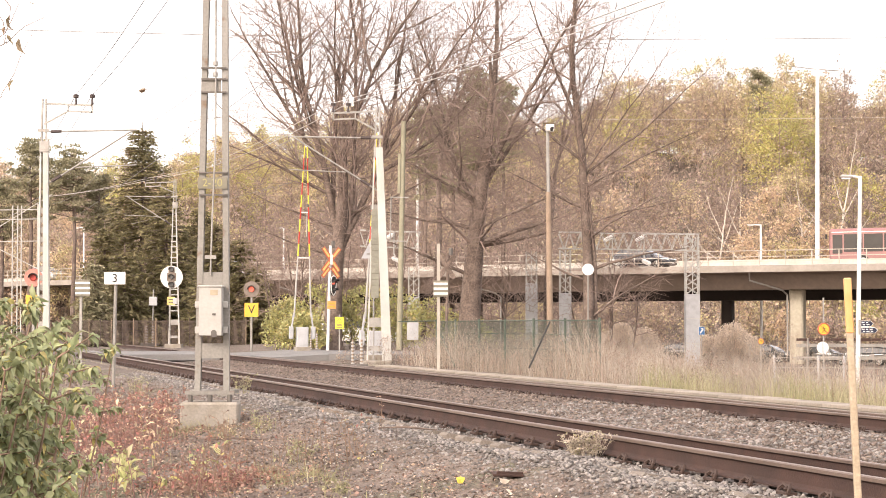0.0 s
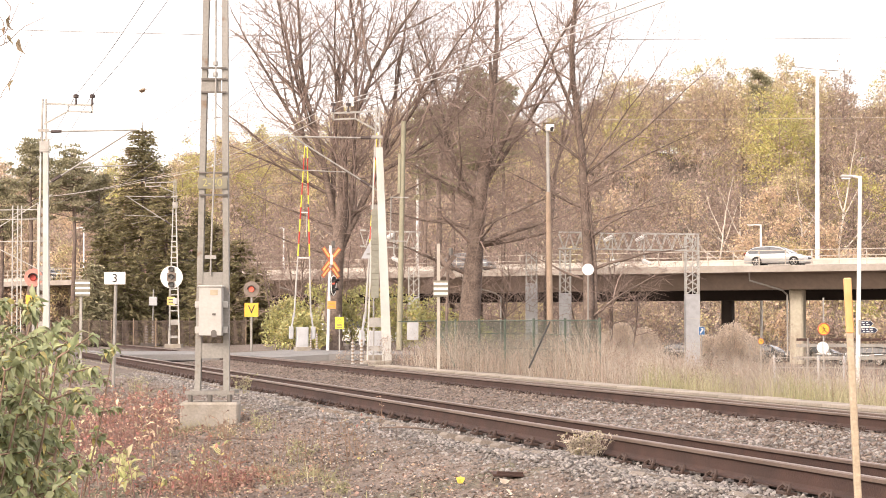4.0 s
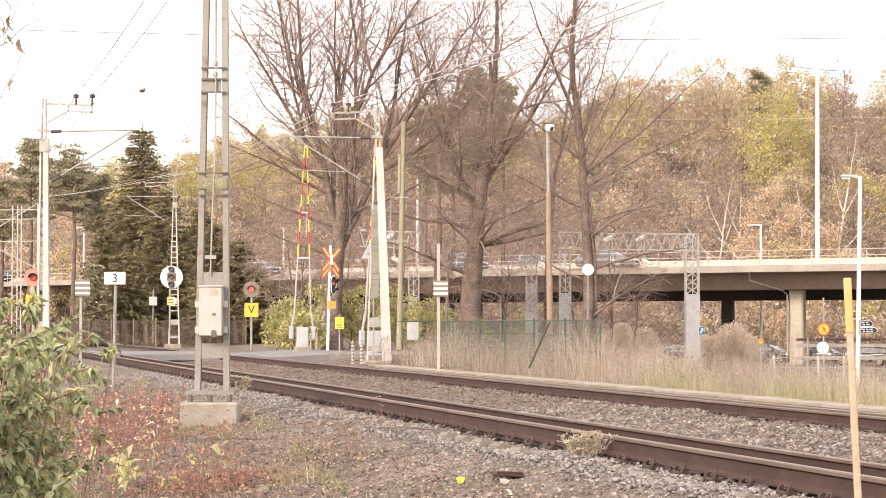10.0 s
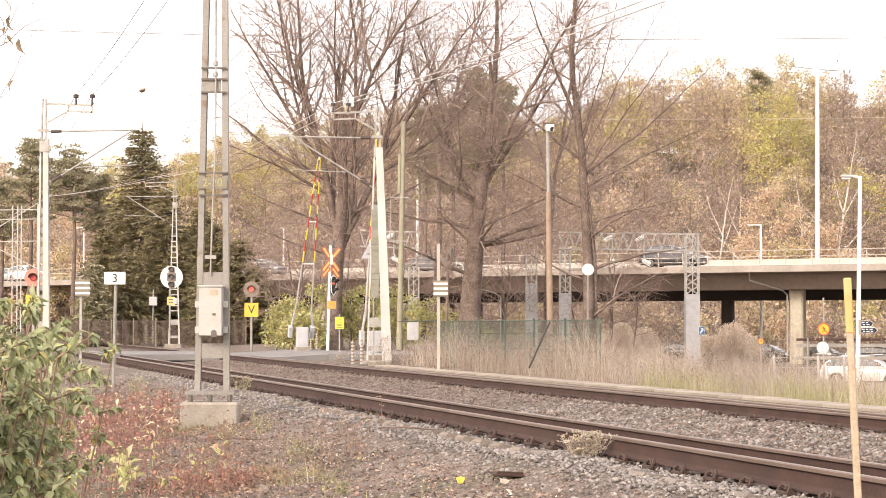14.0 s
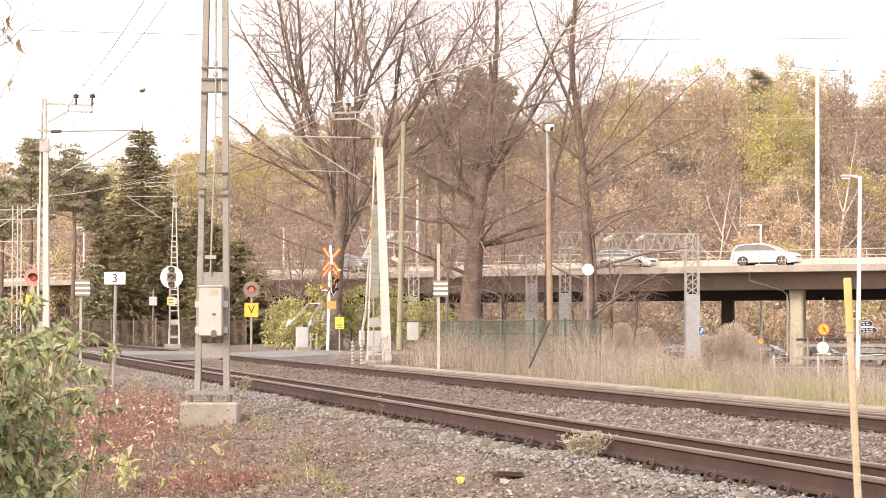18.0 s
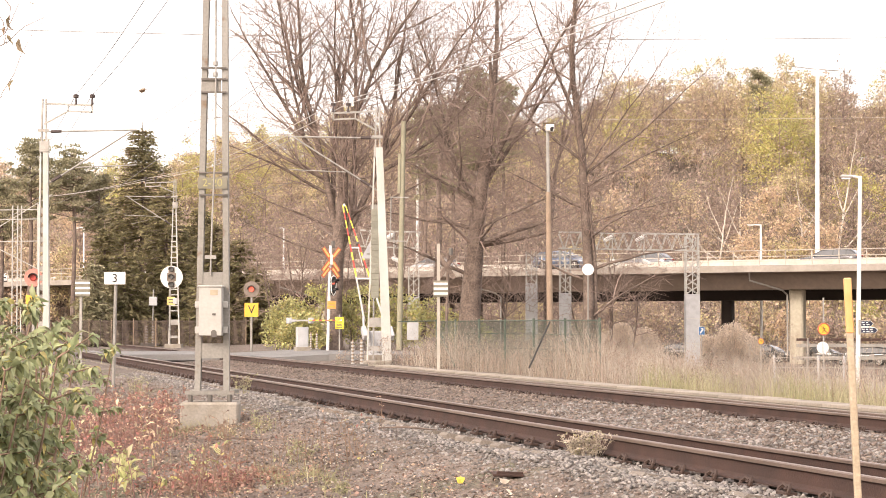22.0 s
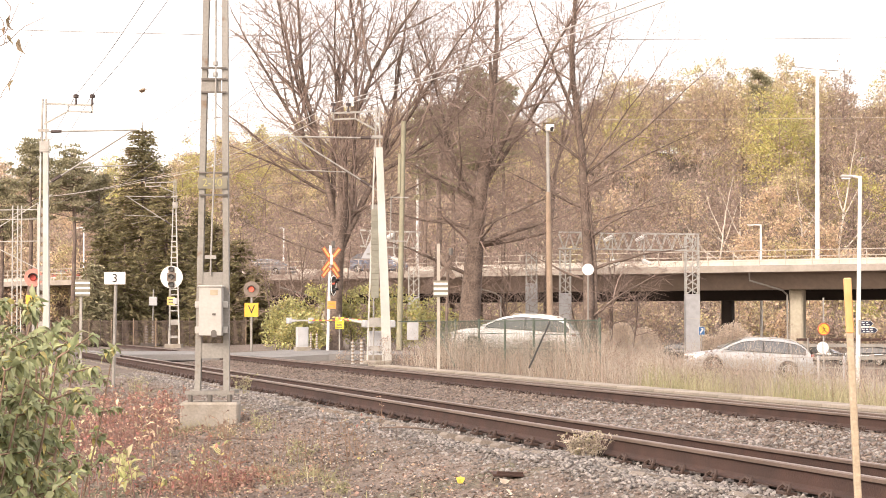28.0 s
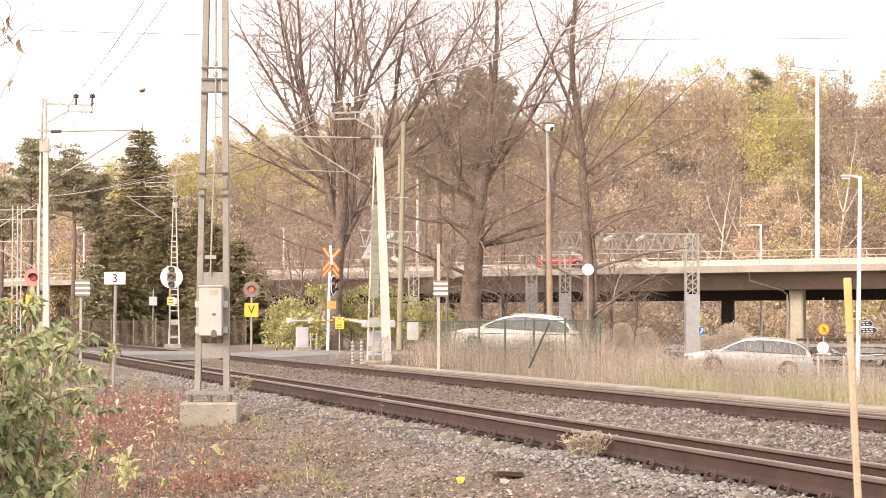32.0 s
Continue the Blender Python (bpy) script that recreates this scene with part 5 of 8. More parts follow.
def spruce(x, y, z, h, wide, seed, label, mat=None):
    """A spruce with drooping boughs set with needle sprays."""
    rng = np.random.default_rng(seed)
    tree = thing("spruce_tree", label, "tree", pose(x, y, z), "dark conifers")
    part("trunk", Shape().tube([(0, 0, -0.2), (0, 0, h * 0.5), (0, 0, h)], [0.22, 0.13, 0.02], 8), M_BARK, tree)
    segs, quads = [], []
    k = 0.4
    while k < h - 0.55:
        f = k / h
        for _ in range(13):
            an = rng.uniform(0, 2 * math.pi)
            ln = wide * (1 - f) ** 0.74 * rng.uniform(0.62, 1.12) + 0.2
            dz = -0.28 * ln * (1 - f * 0.8)
            tip = np.array([math.cos(an) * ln, math.sin(an) * ln, k + dz])
            root = np.array([0, 0, k])
            segs.append((*root, *tip, 0.03, 0.008))
            n = int(8 + 7 * ln)
            t = rng.uniform(0.15, 1.05, n)
            p = root + (tip - root) * t[:, None] + rng.normal(0, 0.10, (n, 3)) * np.array([1, 1, 0.6])
            a = np.stack([math.cos(an) + rng.normal(0, 0.8, n), math.sin(an) + rng.normal(0, 0.8, n), rng.normal(-0.35, 0.35, n)], 1)
            a /= np.linalg.norm(a, axis=1)[:, None]
            b = np.cross(a, rng.normal(0, 1, (n, 3)))
            b /= np.linalg.norm(b, axis=1)[:, None]
            s = rng.uniform(0.14, 0.30, n)[:, None] * (0.6 + 0.4 * (1 - f))
            quads.append(np.stack([p - a * s, p - b * s * 0.30, p + a * s, p + b * s * 0.30], 1))
        k += rng.uniform(0.16, 0.30)
    v, q = tubes_mesh(segs, 4)
    tagged(part("bough_work", bulk("bough_work", v, q, M_BARK), None, tree), kind="stuff")
    v = np.concatenate(quads).reshape(-1, 3)
    part("crown", bulk("crown", v, np.arange(len(v)).reshape(-1, 4), mat or M_NEEDLE), None, tree)
    return tree


SPRUCE = "dark green spruce with drooping boughs"
for i, (x, y, h, w) in enumerate(((-20.2, 125.0, 14.9, 4.9), (-18.0, 121.0, 10.6, 3.4), (-21.6, 119.0, 8.0, 2.8), (-16.4, 126.0, 9.5, 3.2), (-13.7, 112.6, 7.8, 2.5), (-12.2, 112.2, 6.9, 2.4), (-11.1, 111.5, 5.1, 1.9), (-19.8, 116.0, 6.4, 2.6), (-22.2, 128.0, 9.0, 2.6))):
    spruce(x, y, -0.3, h, w, 60 + i, SPRUCE)
spruce(-21.1, 113.0, -0.5, 5.6, 1.4, 75, "blue-grey young spruce before the dark conifers", M_NEEDLE_PINE)


def pine(x, y, z, h, layers, wide, seed, label, bare=0.5):
    """A pine: a clear trunk, spreading limbs in storeys, each with flat clumps of needles."""
    rng = np.random.default_rng(seed)
    tree = thing("pine_tree", label, "tree", pose(x, y, z), "pines")
    part("trunk", Shape().tube([(0, 0, -0.2), (0.2, 0, h * 0.5), (0, 0, h * 0.97)], [0.26, 0.17, 0.04], 8), M_BARK, tree)
    segs, cs, rs = [], [], []
    for i in range(layers * 6):
        f = rng.uniform(0, 1) ** 0.85 if i else 1.0
        zz = h * (bare + (0.95 - bare) * f)
        reach = wide * (1.0 - 0.70 * f ** 2.2) * (0.45 + 0.55 * min(1.0, f * 3))
        an = rng.uniform(0, 2 * math.pi)
        ln = reach * rng.uniform(0.35, 1.1)
        tip = np.array([math.cos(an) * ln, math.sin(an) * ln, zz + ln * rng.uniform(-0.12, 0.28)])
        segs.append((0, 0, zz - 0.3, *tip, 0.05, 0.015))
        for g in (0.55, 0.85, 1.05):
            cs.append(tip * np.array([g, g, 1]) + rng.normal(0, 0.3, 3))
            rs.append(rng.uniform(0.45, 0.95))
    v, q = tubes_mesh(segs, 4)
    tagged(part("bough_work", bulk("bough_work", v, q, M_BARK), None, tree), kind="stuff")
    v, q = leaf_cloud(rng, cs, rs, 105, 0.11, 0.05, 0.02)
    tagged(part("crown", bulk("crown", v, q, M_NEEDLE_PINE), None, tree), kind="stuff")


for i, (x, y, h, n, w) in enumerate(((-38.2, 172.0, 18.9, 11, 4.6), (-33.8, 170.0, 18.2, 10, 3.8), (-41.8, 176.0, 15.8, 9, 3.6), (-32.0, 173.0, 15.8, 7, 2.6), (3.4, 172.0, 26.3, 10, 3.4), (5.4, 171.0, 25.0, 9, 2.8), (0.8, 173.0, 23.0, 8, 2.8), (-1.8, 174.0, 22.5, 7, 2.4))):
    pine(x, y, -0.5, h, n, w, 90 + i, "grey-green pine with flat clumps of needles", 0.60)


pine(50.3, 296.0, hill(50.3, 296.0) - 3.5, 19.0, 9, 3.4, 99, "dark pine top above the autumn wood")


# ---- hedge and shrubs ----
def shrub(name, x, y, z, size, n, r, per, leaf, mats, label, seed, stems=14, category="shrub", stout=1.0):
    rng = np.random.default_rng(seed)
    s = thing(name, label, category, pose(x, y, z))
    cs = np.stack([rng.uniform(-0.5, 0.5, n) * size[0], rng.uniform(-0.5, 0.5, n) * size[1], rng.uniform(0.12, 0.92, n) ** 0.8 * size[2]], 1)
    cs[:, 2] *= 1 - 0.5 * np.abs(cs[:, 0] / size[0] * 2) ** 2.2
    segs = []
    for _ in range(stems):
        a = rng.uniform(-0.4, 0.4) * size[0]
        c = cs[rng.integers(n)]
        mid = np.array([a * 0.7 + c[0] * 0.3, c[1] * 0.5, c[2] * 0.55])
        segs.append((a, 0, -0.05, *mid, 0.014 * stout, 0.010 * stout))
        segs.append((*mid, *c, 0.010 * stout, 0.005 * stout))
        for _ in range(4):
            segs.append((*c, *(c + rng.normal(0, r * 0.7, 3)), 0.006 * stout, 0.003 * stout))
    v, q = tubes_mesh(segs, 4)
    tagged(part("stem_work", bulk("stem_work", v, q, M_BARK), None, s, "thin brown stems"), kind="stuff")
    v, q = leaf_cloud(rng, cs, rng.uniform(0.6, 1.15, n) * r, per, leaf, 0.6, 0.15)
    idx = np.repeat(rng.choice(len(mats), len(q) // 6 + 1), 6)[:len(q)]
    tagged(part("leaf_mass", bulk("leaf_mass", v, q, mats, False, idx), None, s, "small leaves"), kind="stuff")


for i, (x, y, w, h) in enumerate(((-7.1, 86.5, 2.2, 2.7), (-5.6, 87.5, 2.8, 3.4), (-3.7, 87.5, 2.8, 3.3), (-2.3, 88.5, 2.6, 3.2), (-0.7, 90.5, 2.8, 2.9), (-6.3, 84.0, 2.0, 2.0), (1.2, 92.0, 2.6, 2.7))):
    shrub("yellowing_bush", x, y, min(-0.25, ground_z(x, y)), (w, 1.6, h), 120, 0.36, 240, 0.07, [M_LEAF_GREEN, M_LEAF_PALE, M_LEAF_PALE], "yellow-green leafy bush beyond the crossing", 120 + i)
def feather_shrub(x, y, z, w, h, n, seed):
    """Dry stalks that fan out of one root and hang over, feathered with fine withered leaves."""
    rng = np.random.default_rng(seed)
    s = thing("dry_shrub", "rounded pale tan feathery dry shrub beside the viaduct", "shrub", pose(x, y, z), "dry shrubs")
    a = rng.uniform(0, 2 * np.pi, n)
    out = w * 0.5 * np.sqrt(rng.uniform(0.02, 1.0, n))
    top = h * np.sqrt(np.clip(1.04 - (out / (w * 0.5)) ** 2 * 0.8, 0.1, 1)) * rng.uniform(0.75, 1.05, n)
    way = np.stack([np.cos(a), np.sin(a), np.zeros(n)], 1)
    f = np.array([0.0, 0.35, 0.7, 1.0])
    pts = way[:, None, :] * (out[:, None] * f[None] ** 1.6)[:, :, None] + np.array([0, 0, 1.0]) * (top[:, None] * (1.9 * f - 0.9 * f ** 2 - 0.16 * f ** 6)[None])[:, :, None]
    segs = np.concatenate([np.concatenate([pts[:, i], pts[:, i + 1], np.full((n, 1), 0.012 - 0.003 * i), np.full((n, 1), 0.009 - 0.003 * i)], 1) for i in range(3)])
    v, q = tubes_mesh(segs, 3)
    tagged(part("stem_work", bulk("stem_work", v, q, M_TANLEAF), None, s, "thin tan stalks"), kind="stuff")
    per = 14
    k = rng.uniform(0.35, 1.0, (n, per)) ** 0.8
    c = pts[:, 1:2] * (1 - k)[:, :, None] + pts[:, 3:4] * k[:, :, None] + np.array([0, 0, 1.0]) * (0.18 * h * (k * (1 - k) * 4))[:, :, None]
    c = c.reshape(-1, 3) + rng.normal(0, 0.045, (n * per, 3))
    d = np.repeat(pts[:, 3] - pts[:, 2], per, axis=0) + rng.normal(0, 0.16, (n * per, 3)) + np.array([0, 0, -0.12])
    v, q = leaf_kites(rng, c, d, rng.uniform(0.04, 0.11, n * per))
    tagged(part("leaf_mass", bulk("leaf_mass", v, q, M_TANLEAF), None, s, "fine withered leaves"), kind="stuff")


for i, (x, y, w, h) in enumerate(((15.5, 100.0, 2.4, 3.3), (16.5, 101.0, 1.9, 2.7), (14.5, 101.0, 1.9, 2.5), (9.6, 100.0, 2.6, 3.0), (10.9, 101.0, 2.2, 2.7), (8.5, 100.0, 1.8, 2.4))):
    feather_shrub(x, y, ground_z(x, y) - 0.1, w, h, int(230 * w), 140 + i)

shrub("yellow_tree", -39.6, 195.0, 0.0, (3.2, 2.5, 10.2), 60, 0.75, 130, 0.13, [M_LEAF_YELLOW, M_LEAF_YELLOW, M_LEAF_OCHRE], "small yellow-leaved tree beside the viaduct", 160, 14, "tree")


# ---- vehicles ----
def paint(name, col, rough=0.28, metal=0.3):
    m = material(name, col, rough, metal, fine=0.04, fine_scale=3)
    m.node_tree.nodes["Principled BSDF"].inputs["Coat Weight"].default_value = 0.6
    return m


P_WHITE = paint("white_car_paint", (0.80, 0.79, 0.77), metal=0.0)
P_SILVER = paint("silver_car_paint", (0.46, 0.47, 0.47), metal=0.5)
P_GREY = paint("grey_car_paint", (0.19, 0.195, 0.205), metal=0.5)
P_BLACK = paint("black_car_paint", (0.05, 0.05, 0.056), 0.22, metal=0.35)
P_JET = paint("jet_black_car_paint", (0.012, 0.011, 0.011), 0.3, metal=0.0)
P_BLUE = paint("blue_grey_car_paint", (0.10, 0.13, 0.19), metal=0.4)
P_MAROON = paint("dusty_rose_coach_paint", (0.28, 0.135, 0.13), 0.35, metal=0.0)
P_RED = paint("red_car_paint", (0.36, 0.04, 0.03), metal=0.1)

# side views, nose at +x: (x, z) along the bonnet and belt line, along the roof, and of the side windows
CARS = {
    "estate": dict(l=4.70, w=1.84, top=[(2.34, 0.52), (2.30, 0.66), (2.12, 0.76), (1.15, 0.94), (-0.5, 0.96), (-2.0, 0.99), (-2.26, 0.95), (-2.34, 0.62)],
                   roof=[(1.28, 0.90), (0.85, 1.17), (0.38, 1.38), (-0.25, 1.475), (-1.1, 1.47), (-1.72, 1.40), (-2.0, 1.22), (-2.24, 0.92)], wheels=(1.42, -1.36), r=0.33),
    "hatch": dict(l=4.20, w=1.78, top=[(2.09, 0.52), (2.05, 0.68), (1.88, 0.78), (1.05, 0.95), (-0.5, 0.97), (-1.75, 1.00), (-2.0, 0.92), (-2.09, 0.60)],
                  roof=[(1.20, 0.91), (0.78, 1.18), (0.30, 1.40), (-0.3, 1.485), (-1.0, 1.46), (-1.45, 1.37), (-1.75, 1.18), (-1.98, 0.92)], wheels=(1.28, -1.28), r=0.31),
    "suv": dict(l=4.90, w=1.92, top=[(2.44, 0.62), (2.40, 0.82), (2.22, 0.96), (1.25, 1.10), (-0.6, 1.13), (-2.1, 1.16), (-2.36, 1.08), (-2.44, 0.70)],
                roof=[(1.42, 1.06), (0.98, 1.34), (0.50, 1.56), (-0.15, 1.70), (-1.2, 1.69), (-1.85, 1.60), (-2.12, 1.40), (-2.34, 1.06)], wheels=(1.48, -1.46), r=0.37),
    "sedan": dict(l=4.65, w=1.80, top=[(2.31, 0.50), (2.27, 0.64), (2.08, 0.74), (1.05, 0.91), (-0.5, 0.94), (-1.6, 0.98), (-2.2, 0.96), (-2.31, 0.60)],
                  roof=[(1.18, 0.88), (0.75, 1.14), (0.26, 1.33), (-0.3, 1.42), (-0.85, 1.40), (-1.25, 1.28), (-1.55, 1.12), (-1.85, 0.93)], wheels=(1.40, -1.32), r=0.32),
}


def smooth_line(pts, n):
    """A soft curve through points of falling x, as a function of x."""
    xs = np.array([p[0] for p in pts][::-1])
    zs = np.array([p[1] for p in pts][::-1])
    fine = np.linspace(xs[0], xs[-1], 200)
    z = np.interp(fine, xs, zs)
    for _ in range(n):
        z[1:-1] = (z[:-2] + 2 * z[1:-1] + z[2:]) / 4
    return lambda x: float(np.interp(x, fine, z))


def car(name, kind, pt, label, m, rails=False, group="road traffic", size=1.0):
    """A car on its wheels; its nose points along its own x."""
    c = CARS[kind]
    c = dict(l=c["l"] * size, w=c["w"] * size, top=[(x * size, z * size) for x, z in c["top"]], roof=[(x * size, z * size) for x, z in c["roof"]], wheels=[x * size for x in c["wheels"]], r=c["r"] * size)
    ob = thing(name, label, "car", m, group)
    hw, half, r = c["w"] / 2, c["l"] / 2, c["r"]
    top, roof = smooth_line(c["top"], 14), smooth_line(c["roof"], 22)
    floor_z = 0.20 if kind != "suv" else 0.26

    def wide(x, z):
        """Half the width: drawn in towards nose and tail and rounded under and over."""
        k = 1 - 0.16 * max(0.0, (abs(x) - half + 0.75) / 0.75) ** 2
        return hw * k * (1 - 0.07 * abs((z - 0.62) / 0.45) ** 2.2)

    def under(x):
        z = floor_z + 0.10 * max(0.0, (abs(x) - half + 0.6) / 0.6) ** 2
        for xw in c["wheels"]:
            a = (r + 0.055) ** 2 - (x - xw) ** 2
            if a > 0:
                z = max(z, r + math.sqrt(a))
        return z

    def skin(stations, ring):
        """A closed smooth hull through one half section a station, mirrored."""
        vs, fs, k = [], [], 0
        for x in stations:
            sec = ring(x)
            k = len(sec) * 2
            vs.extend((x, -y, z) for y, z in sec)
            vs.extend((x, y, z) for y, z in sec[::-1])
        for i in range(len(stations) - 1):
            for j in range(k):
                j2 = (j + 1) % k
                fs.append((i * k + j, i * k + j2, (i + 1) * k + j2, (i + 1) * k + j))
        fs += [tuple(range(k))[::-1], tuple((len(stations) - 1) * k + j for j in range(k))]
        return Shape().add(vs, fs)

    def lower(x):
        zb, zt = under(x), top(x)
        zb = min(zb, zt - 0.05)
        side = [zb + (zt - 0.05 - zb) * f for f in (0.0, 0.3, 0.6, 0.85)]
        return [(0.0, zb), (wide(x, zb) * 0.9, zb)] + [(wide(x, z), z) for z in side] + [(wide(x, zt) * 0.975, zt - 0.045), (wide(x, zt) * 0.90, zt - 0.008), (0.0, zt + 0.02)]

    xs = sorted({-half + c["l"] * i / 26 for i in range(27)} | {xw + (r + 0.055) * k for xw in c["wheels"] for k in (-1.001, -0.97, -0.85, -0.6, -0.3, 0, 0.3, 0.6, 0.85, 0.97, 1.001)} | {half - 0.02, half - 0.06, -half + 0.02, -half + 0.06})
    part("body", skin([max(-half, min(half, x)) for x in xs], lower), pt, ob, smooth=True)
    part("underbody", Shape().box((0, 0, 0.42), (c["l"] - 0.5, hw * 1.7, 0.34), cut=0.05), M_PLASTIC, ob, "dark wheel housings and underbody")

    zlo = c["roof"][0][1]
    zhi = max(p[1] for p in c["roof"])
    x0, x1 = c["roof"][-1][0], c["roof"][0][0]

    def tum(z):
        f = max(0.0, (z - zlo) / (zhi - zlo))
        return hw * (0.925 - 0.24 * f)

    def upper(x):
        zr = roof(x)
        zb = min(zlo, zr) - 0.10
        h = zr - zb
        return [(0.0, zb), (tum(zb), zb), (tum(zb + h * 0.5), zb + h * 0.5), (tum(zr - 0.10 * min(1, h)), zr - 0.10 * min(1, h)), (tum(zr) * 0.955, zr - 0.045 * min(1, h)), (tum(zr) * 0.86, zr - 0.012), (tum(zr) * 0.5, zr + 0.008), (0.0, zr + 0.014)]

    part("cabin", skin([x0 + (x1 - x0) * i / 26 for i in range(27)], upper), pt, ob, smooth=True)

    # side windows in a black surround, a little proud of the shell
    def pane(nm, xa, xb, low, drop, off, mat, sg):
        n = 14
        xm = [xa + (xb - xa) * i / n for i in range(n + 1)]
        up = [max(low + 0.004, roof(x) - drop) for x in xm]
        vs = []
        for d in (off, off - 0.02):
            vs += [(x, sg * (tum(low) + d), low) for x in xm] + [(x, sg * (tum(z) + d), z) for x, z in zip(xm, up)]
        k = n + 1
        fs = [(i, i + 1, k + i + 1, k + i) for i in range(n)] + [(k + i, k + i + 1, 3 * k + i + 1, 3 * k + i) for i in range(n)] + [(i + 1, i, 2 * k + i, 2 * k + i + 1) for i in range(n)]
        fs += [(0, k, 3 * k, 2 * k), (n, 2 * k + n, 3 * k + n, k + n)]
        return part(nm, Shape().add(vs, fs), mat, ob)

    belt = zlo + 0.07
    front = max(x for x in np.linspace(x0, x1, 80) if roof(x) - 0.12 > belt)
    back = min(x for x in np.linspace(x0, x1, 80) if roof(x) - 0.12 > belt) + 0.10
    split, rear = (front + back) / 2 + 0.08, back + (0.62 if kind in ("estate", "suv") else 0.34)
    for sg in (-1, 1):
        pane("window_surround", back - 0.03, front + 0.06, belt - 0.018, 0.085, 0.006, M_PLASTIC, sg)
        for xa, xb, nm in ((split + 0.035, front, "front_side_window"), (rear + 0.03, split - 0.035, "rear_side_window"), (back, rear - 0.03, "quarter_window")):
            pane(nm, xa, xb, belt, 0.115, 0.012, M_GLASSD, sg)

    def screen(nm, xa, xb, push):
        rows = 6
        vs = []
        for d in (0.012, -0.012):
            for i in range(rows + 1):
                x = xa + (xb - xa) * i / rows
                z = roof(x)
                w = tum(z) - 0.13
                vs += [(x + push * d, -w, z + d), (x + push * d, -w * 0.4, z + d + 0.012), (x + push * d, w * 0.4, z + d + 0.012), (x + push * d, w, z + d)]
        b = (rows + 1) * 4
        fs = [(i * 4 + j, i * 4 + j + 1, i * 4 + j + 5, i * 4 + j + 4) for i in range(rows) for j in range(3)]
        fs += [(0, b, b + 3, 3), (b - 4, b - 1, 2 * b - 1, 2 * b - 4)]
        part(nm, Shape().add(vs, fs), M_GLASSD, ob, smooth=True)

    screen("windscreen", x1 - 0.10, c["roof"][2][0] - 0.02, 1)
    screen("rear_window", x0 + 0.10, c["roof"][-3][0] + 0.02, -1)
    nz, tz = c["top"][1][1], c["top"][-2][1]
    for sg in (-1, 1):
        lamp = pose(half - 0.20, sg * (hw - 0.24), nz + 0.01, 0, 12, -sg * 24)
        part("headlight", Shape().box((0, 0, 0), (0.34, 0.30, 0.12), cut=0.045), M_LENS, ob, "clear headlight", m=lamp)
        part("tail_light", Shape().box((0, 0, 0), (0.16, 0.34, 0.13), cut=0.04), M_TAIL, ob, "red tail light", m=pose(-half + 0.15, sg * (hw - 0.23), tz - 0.02, 0, 0, sg * 22))
        mir = part("door_mirror", Shape().box((front + 0.02, sg * (hw + 0.09), belt + 0.05), (0.13, 0.20, 0.13), cut=0.045), pt, ob)
        part("mirror_arm", Shape().bar((front + 0.02, sg * (hw - 0.10), belt - 0.01), (front + 0.02, sg * (hw + 0.05), belt + 0.02), 0.05, 0.03), M_PLASTIC, mir)
        part("sill_trim", Shape().box((0.03, sg * (hw * 0.945), floor_z + 0.04), (c["wheels"][0] - c["wheels"][1] - 2 * r - 0.16, 0.06, 0.09), cut=0.02), M_PLASTIC, ob)
        if rails:
            y = tum(zhi) * 0.86
            part("roof_rail", Shape().tube([(x, sg * y, roof(x) + d) for x, d in ((0.15, 0.0), (0.02, 0.045), (-0.8, 0.055), (-1.5, 0.05), (-1.68, 0.0))], 0.016, 6), M_RIM, ob)
        for xd in (split, c["wheels"][1] + r + 0.12, front + 0.05):
            part("door_line", Shape().bar((xd, sg * (wide(xd, 0.36) - 0.006), 0.36), (xd, sg * (wide(xd, zlo - 0.1) - 0.006), zlo - 0.1), 0.014, 0.018), M_PLASTIC, ob)
        for xd in (split + 0.14, rear + 0.14):
            part("door_handle", Shape().box((xd, sg * (wide(xd, zlo - 0.16) + 0.008), zlo - 0.16), (0.20, 0.03, 0.03), cut=0.01), pt, ob)
    part("number_plate", Shape().box((half + 0.004, 0, 0.44), (0.02, 0.5, 0.11)), M_WHITE, ob)
    part("number_plate", Shape().box((-half - 0.004, 0, tz - 0.22), (0.03, 0.5, 0.11)), M_WHITE, ob)
    part("grille", Shape().box((half - 0.015, 0, nz - 0.10), (0.07, 0.9, 0.14), cut=0.03), M_PLASTIC, ob)
    for xw in c["wheels"]:
        for sg in (-1, 1):
            wh = thing("wheel", "", "", pose(xw, sg * (hw - 0.14), r))
            wh.parent = ob
            part("tyre", Shape().tube([(0, -0.11, 0), (0, -0.085, 0), (0, 0.085, 0), (0, 0.11, 0)], [r * 0.9, r, r, r * 0.9], 20), M_RUBBER, wh, smooth=True)
            rim = Shape().tube([(0, sg * 0.108, 0), (0, sg * 0.114, 0)], r * 0.70, 18, mat=1)
            for i in range(5):
                a = 2 * math.pi * i / 5 + 0.3
                rim.bar((0, sg * 0.122, 0), (r * 0.66 * math.cos(a), sg * 0.122, r * 0.66 * math.sin(a)), 0.075, 0.02)
            rim.tube([(r * 0.67 * math.cos(2 * math.pi * i / 18), sg * 0.118, r * 0.67 * math.sin(2 * math.pi * i / 18)) for i in range(19)], 0.018, 5, False)
            part("rim", rim, [M_RIM, M_PLASTIC], wh, "five-spoke alloy rim")
    return ob


